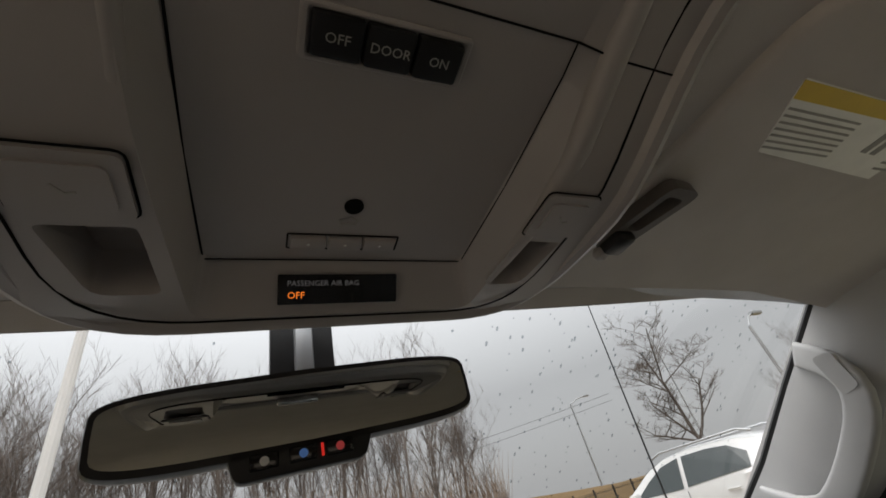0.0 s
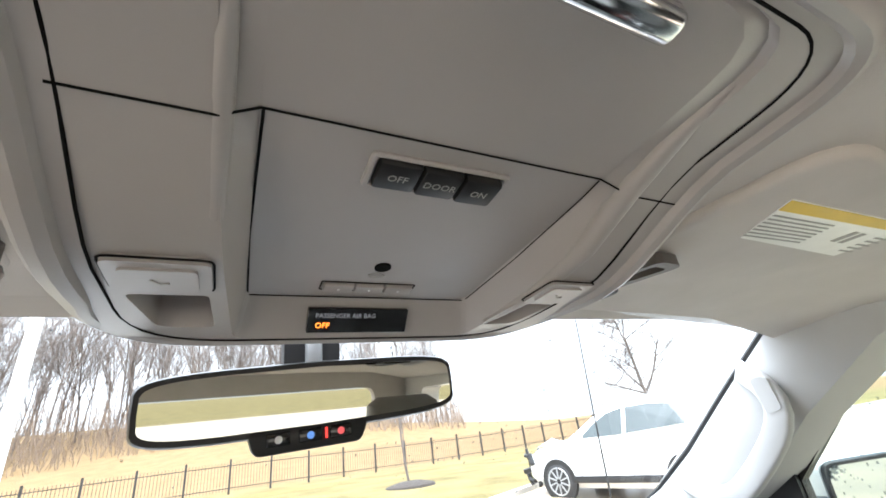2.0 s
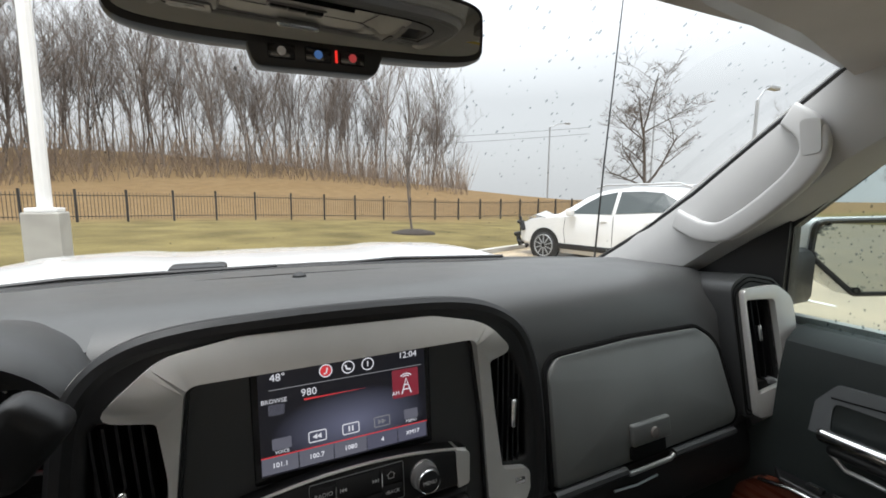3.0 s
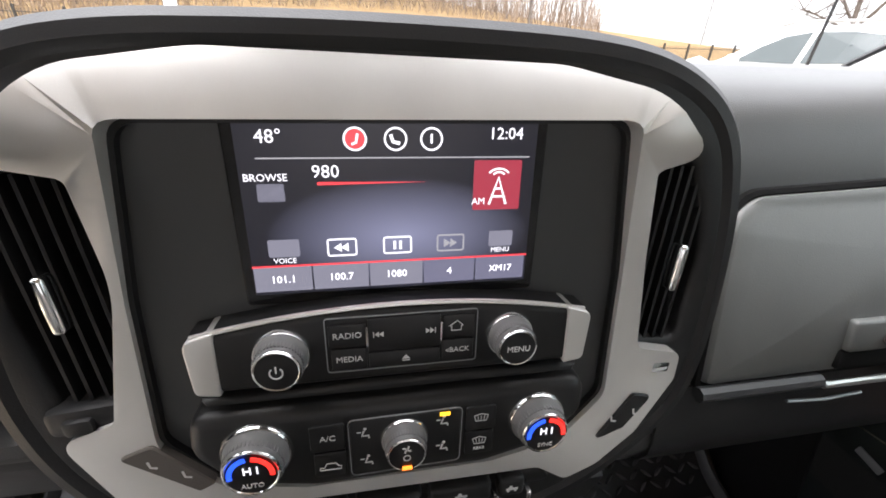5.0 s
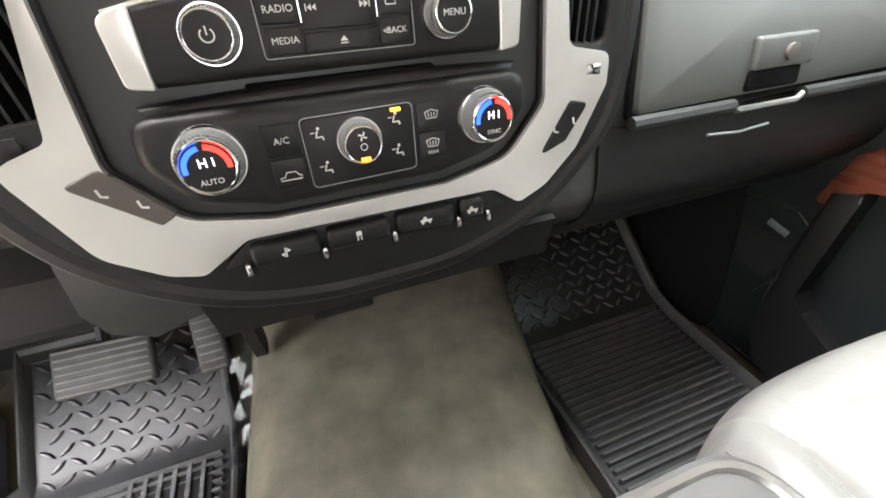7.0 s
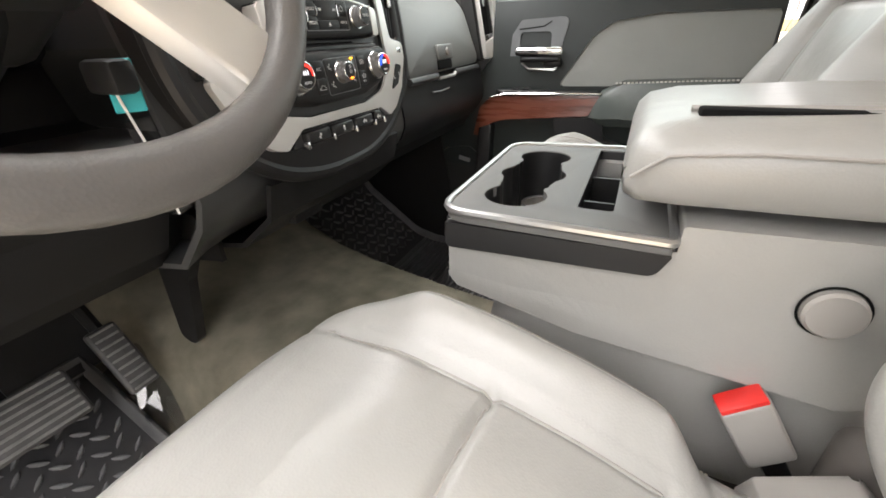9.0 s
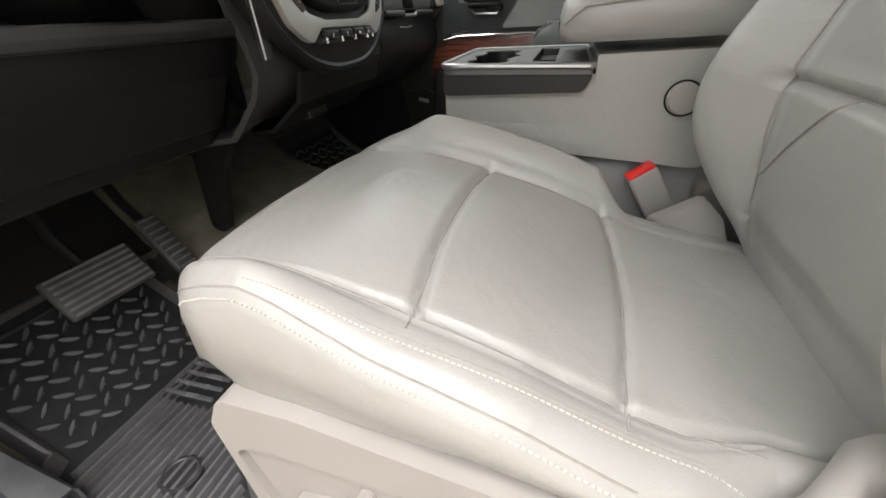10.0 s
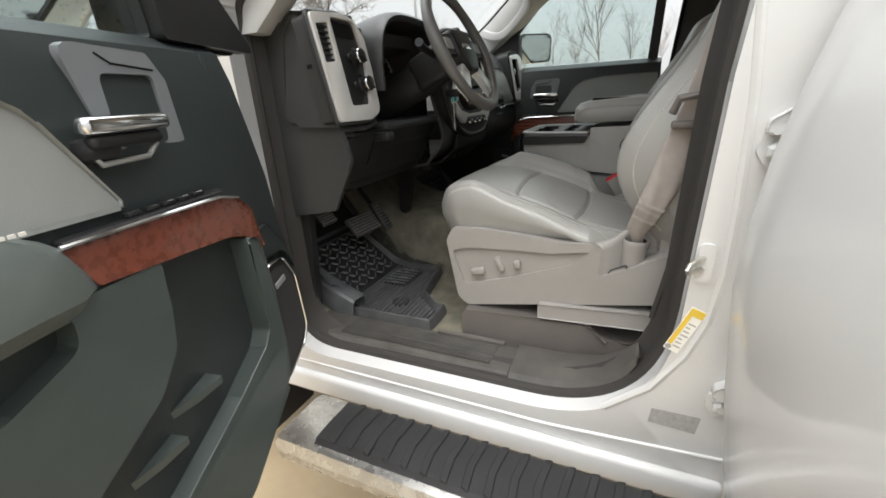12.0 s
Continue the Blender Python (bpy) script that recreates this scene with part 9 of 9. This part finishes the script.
for x, y, r in ((0.043, 0.035, 0.019), (0.056, -0.033, 0.019)):
    kn = part("knob", moved(lathe([(r * 1.25, 0), (r * 1.2, 0.004), (r, 0.006), (r * 0.95, 0.022), (r * 0.8, 0.025), (0, 0.025)], 28), PM @ Matrix.Translation((x, y, 0))), BLACK, pod)
    part("knob_ring", moved(tube([(r * 0.95 * math.cos(2 * math.pi * i / 28), r * 0.95 * math.sin(2 * math.pi * i / 28), 0.022) for i in range(28)], 0.0018, 6, True), PM @ Matrix.Translation((x, y, 0))), CHROME, kn)
    part("knob_grip", moved(box(-0.003, 0.003, -r * 0.9, r * 0.9, 0.018, 0.032, 0.002), PM @ Matrix.Translation((x, y, 0)) @ Matrix.Rotation(0.5, 4, 'Z')), BLACK, kn)
for x, y in ((0.012, 0.034), (0.016, -0.034)):
    part("push_button", moved(lathe([(0.008, 0), (0.008, 0.006), (0.006, 0.008), (0.0, 0.008)], 16), PM @ Matrix.Translation((x, y, 0))), BLACK, pod)
# padded end of the dash beside the pod, and the end of the knee panel below it


def rounded(bm, r, x_limit):
    es = [e for e in bm.edges if len(e.link_faces) == 2 and e.calc_face_angle(0) > 0.9 and all(v.co.x < x_limit for v in e.verts)]
    bmesh.ops.bevel(bm, geom=es, offset=r, segments=4, profile=0.5, affect='EDGES', clamp_overlap=True)
    return bm


bm = yz(plate(arc_poly([(0.062, 1.085, 0.01), (0.21, 1.088, 0.03), (0.235, 1.122, 0.04), (0.200, 1.31, 0.06), (0.160, 1.354, 0.04), (0.092, 1.350, 0.01)], 5), 0, 1), -0.74, -0.815)
part("end_pad", rounded(bm, 0.016, -0.80), DASH, pod, angle=50)
bm = yz(plate(arc_poly([(0.088, 1.08, 0.01), (0.093, 1.03, 0.10), (0.128, 0.955, 0.18), (0.195, 0.880, 0.10), (0.25, 0.852, 0.03), (0.335, 0.850, 0.02), (0.40, 0.884, 0.02), (0.42, 1.30, 0.05), (0.225, 1.372, 0.08), (0.09, 1.352, 0.03)], 5), 0, 1), -0.72, -0.798)
part("dash_end", rounded(bm, 0.018, -0.79), DASH, pod, angle=50)
part("pod_body", loft([[(x, y, z) for x, y in ((-0.80, 0.26), (-0.80, 0.13), (-0.775, 0.11), (-0.655, 0.10), (-0.625, 0.12), (-0.63, 0.26))] for z in (1.075, 1.09, 1.33, 1.36)]), DASH, pod)
part("under_edge", tube([(-0.80, 0.085, 1.078), (-0.70, 0.068, 1.074), (-0.64, 0.072, 1.085), (-0.62, 0.10, 1.11)], 0.008, 8), DASH, pod)
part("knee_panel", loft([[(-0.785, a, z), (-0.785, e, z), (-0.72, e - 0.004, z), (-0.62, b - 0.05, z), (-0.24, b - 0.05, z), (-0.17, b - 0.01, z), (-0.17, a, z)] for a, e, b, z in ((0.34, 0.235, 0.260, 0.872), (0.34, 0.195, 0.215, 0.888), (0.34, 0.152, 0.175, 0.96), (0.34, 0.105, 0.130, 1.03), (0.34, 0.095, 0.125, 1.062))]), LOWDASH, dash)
part("knee_seam", tube([(-0.64, 0.073, 1.05), (-0.645, 0.108, 0.97), (-0.64, 0.165, 0.905)], 0.0015, 5), GAP, dash)

# ---- pedals ----
def pedal(name, label, m, w, h, arm_to, ribs):
    p = thing(name, label, "pedal", m.translation)
    pad = part("pad", moved(box(-w / 2, w / 2, -h / 2, h / 2, -0.010, 0.007, 0.006, 3), m), PEDALPAD, p)
    for k in range(ribs):
        y = -h / 2 + h * (k + 0.5) / ribs
        part("rib", moved(box(-w / 2 + 0.006, w / 2 - 0.006, y - 0.0022, y + 0.0022, 0.004, 0.0095, 0.001, 1), m), PEDALRUB, pad)
    a = m @ Vector((0, h * 0.3, -0.008))
    part("arm", tube([a, (a.x, a.y + 0.05, a.z + 0.06), arm_to], 0.010, 8), BLACK, p)


pedal("brake_pedal", "wide ribbed black rubber brake pedal", Matrix.Translation((-0.424, 0.318, 0.692)) @ pose(0, 0, 0, 48, 0, -4), 0.15, 0.082, (-0.42, 0.46, 1.0), 7)
pedal("accelerator_pedal", "narrow black accelerator pedal", Matrix.Translation((-0.272, 0.335, 0.682)) @ pose(0, 0, 0, 55, 0, 0), 0.05, 0.13, (-0.25, 0.52, 0.9), 9)
pedal("parking_brake_pedal", "small ribbed black parking brake pedal", Matrix.Translation((-0.66, 0.292, 0.785)) @ pose(0, 0, 0, 45, 0, 0), 0.07, 0.05, (-0.66, 0.50, 1.0), 5)

# black insulation on the toe board under the dash, driver's side
rows = [[(x, y, z) for x in (-0.79, -0.6, -0.4, -0.222)] for y, z in ((0.455, 0.622), (0.475, 0.640), (0.585, 0.79), (0.625, 1.0), (0.63, 1.05))]
tagged(solid("toe_board", sheet(rows, 0.006), RUBBER), "black insulated toe board behind the pedals", "toe board", kind="structure")

# ---- rubber floor mats with ridges and raised treads ----
def floor_z(y):
    pts = ((-1.0, 0.45), (0.2, 0.45), (0.28, 0.47), (0.48, 0.62), (0.60, 0.78))
    for (a, za), (b, zb) in zip(pts, pts[1:]):
        if y <= b:
            return za + (zb - za) * (y - a) / (b - a)
    return 0.8


def mat(label, y0, y1, split, left, right):
    """left(y) and right(y): the mat's edges."""
    m = thing("floor_mat", label, "floor mat", ((left(y0) + right(y0)) / 2, y0, 0.45), "floor mats")
    ys = [y0 + (y1 - y0) * k / 40 for k in range(41)]
    rows = [[(left(y) + (right(y) - left(y)) * k / 10, y, floor_z(y) + 0.012) for k in range(11)] for y in ys]
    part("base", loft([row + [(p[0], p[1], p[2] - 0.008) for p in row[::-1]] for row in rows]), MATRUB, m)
    edge = [Vector((p[0], p[1])) for p in rows[0]] + [Vector((right(y), y)) for y in ys[1:]] + [Vector((p[0], p[1])) for p in rows[-1][::-1][1:]] + [Vector((left(y), y)) for y in ys[::-1][1:-1]]
    n = len(edge)
    wall = []
    for h, out in ((0.010, -0.012), (0.030, -0.006), (0.036, 0.0), (0.034, 0.005), (0.003, 0.014)):
        ring = []
        for k, p in enumerate(edge):
            d = (edge[(k + 1) % n] - edge[k - 1]).normalized()
            q = p + Vector((d.y, -d.x)) * out
            ring.append((q.x, q.y, floor_z(q.y) + h))
        wall.append(ring)
    part("raised_edge", loft(wall, True, False), MATEDGE, m, "raised dusty rubber lip")
    for k in range(int((split - y0 - 0.03) / 0.0165)):
        y = y0 + 0.025 + 0.0165 * k
        bm = prism([(y - 0.0046, floor_z(y) + 0.010), (y + 0.0046, floor_z(y) + 0.010), (y + 0.0024, floor_z(y) + 0.023), (y - 0.0024, floor_z(y) + 0.023)], left(y) + 0.025, right(y) - 0.025)
        # Paler than the base, with the light on the ridge tops painted in
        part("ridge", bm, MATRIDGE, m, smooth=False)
    shared = None
    u = 0
    y = split + 0.018
    while y < y1 - 0.02:
        x = left(y) + 0.03 + (0.016 if u % 2 else 0)
        v = 0
        while x < right(y) - 0.02:
            a = 40 if (u + v) % 2 else -40
            slope = math.degrees(math.atan2(floor_z(y + 0.01) - floor_z(y - 0.01), 0.02))
            if shared is None:
                lens = [(0.0150, 0.0), (0.009, 0.0034), (0.0, 0.0046), (-0.009, 0.0034), (-0.0150, 0.0), (-0.009, -0.0034), (0.0, -0.0046), (0.009, -0.0034)]
                bm = loft([[(a * f, b * g, h) for a, b in lens] for f, g, h in ((1.0, 1.0, -0.001), (0.92, 0.75, 0.0045), (0.7, 0.3, 0.0065))])
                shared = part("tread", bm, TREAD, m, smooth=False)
                ob = shared
            else:
                ob = shared.copy()
                scene.collection.objects.link(ob)
            ob.matrix_basis = Matrix.Translation((x, y, floor_z(y) + 0.0122)) @ pose(0, 0, 0, slope, 0, 0) @ pose(0, 0, 0, 0, 0, a)
            x += 0.031
            v += 1
        y += 0.021
        u += 1
    return m


def driver_left(y):
    return -0.693 if y < 0.235 else max(-0.693, -0.625) if y > 0.265 else -0.66


def driver_right(y):
    if y < -0.06:
        return -0.585
    if y < 0.03:
        return -0.585 + 0.9 * (y + 0.06)
    return -0.50 + (y - 0.03) * 6 if y < 0.065 else -0.285


mat("black rubber passenger floor mat with ridges and raised treads", -0.40, 0.52, 0.262, lambda y: 0.325, lambda y: 0.74)
md = mat("black rubber driver floor mat with ridges and raised treads", -0.085, 0.47, 0.262, driver_left, driver_right)
part("maker_disc", moved(lathe([(0.032, 0.0), (0.032, 0.0105), (0.026, 0.012), (0.024, 0.010), (0.0, 0.010)], 24), Matrix.Translation((-0.588, 0.078, 0.462))), MATRUB, md, "round moulded mark")
part("heel_pad", plate(rrect(-0.475, -0.325, 0.12, 0.25, 0.015, 4), 0.466, 0.474, bevel=0.002), RUBBER, md)
for k in range(6):
    x = -0.46 + 0.024 * k
    part("heel_rib", box(x - 0.004, x + 0.004, 0.13, 0.24, 0.473, 0.479, 0.001, 1), TREAD, md)

# crumpled clear film by the pedals
fm = thing("plastic_film", "crumpled clear plastic film on the carpet", "plastic film", (-0.26, 0.3, 0.52))
rn = random.Random(12)
rows = [[(-0.285 + 0.022 * i + 0.006 * rn.uniform(-1, 1), y, floor_z(y) + 0.02 + 0.02 * rn.random() + 0.03 * i * 0.3) for i in range(5)] for y in [0.05 + 0.025 * k for k in range(16)]]
part("sheet", loft(rows, closed=False), FILM, fm, smooth=False)
rows = [[(-0.74 + 0.02 * i + 0.005 * rn.uniform(-1, 1), y, floor_z(y) + 0.03 + 0.03 * rn.random() + 0.02 * (4 - i)) for i in range(5)] for y in [0.22 + 0.025 * k for k in range(9)]]
part("sheet", loft(rows, closed=False), FILM, fm, smooth=False)
rows = [[(0.235 + 0.012 * i + 0.004 * rn.uniform(-1, 1), y, 0.60 - 0.03 * i + 0.012 * rn.random()) for i in range(4)] for y in [-0.05 + 0.03 * k for k in range(13)]]
part("sheet", loft(rows, closed=False), FILM, fm, smooth=False)

# wide dusty flange of the driver mat by the sill
rows = []
for k in range(9):
    f = k / 8
    y, z = 0.172 + 0.213 * f, 0.521 + 0.089 * f
    low = floor_z(y) + 0.014
    rows.append([(-0.655, y + 0.004, low), (-0.658, y + 0.002, z - 0.012), (-0.664, y, z - 0.002), (-0.69, y + 0.002, z + 0.002 * math.sin(7 * f)), (-0.717, y + 0.004, z), (-0.725, y + 0.006, z - 0.008), (-0.728, y + 0.01, low)])
part("flange", sheet(rows, 0.004), MATFLANGE, md, "wide dusty rubber flange")
rn = random.Random(21)
rows = []
for k in range(8):
    f = k / 7
    row = []
    for i in range(7):
        g = i / 6
        x = -0.705 + 0.047 * g
        row.append((x + 0.006 * rn.uniform(-1, 1), 0.425 - 0.075 * f + 0.006 * rn.uniform(-1, 1) + 0.02 * g * (1 - f), 0.605 + 0.095 * f - 0.01 * g + 0.006 * rn.uniform(-1, 1)))
    rows.append(row)
part("sheet", loft(rows, closed=False), FILM, fm, smooth=False)
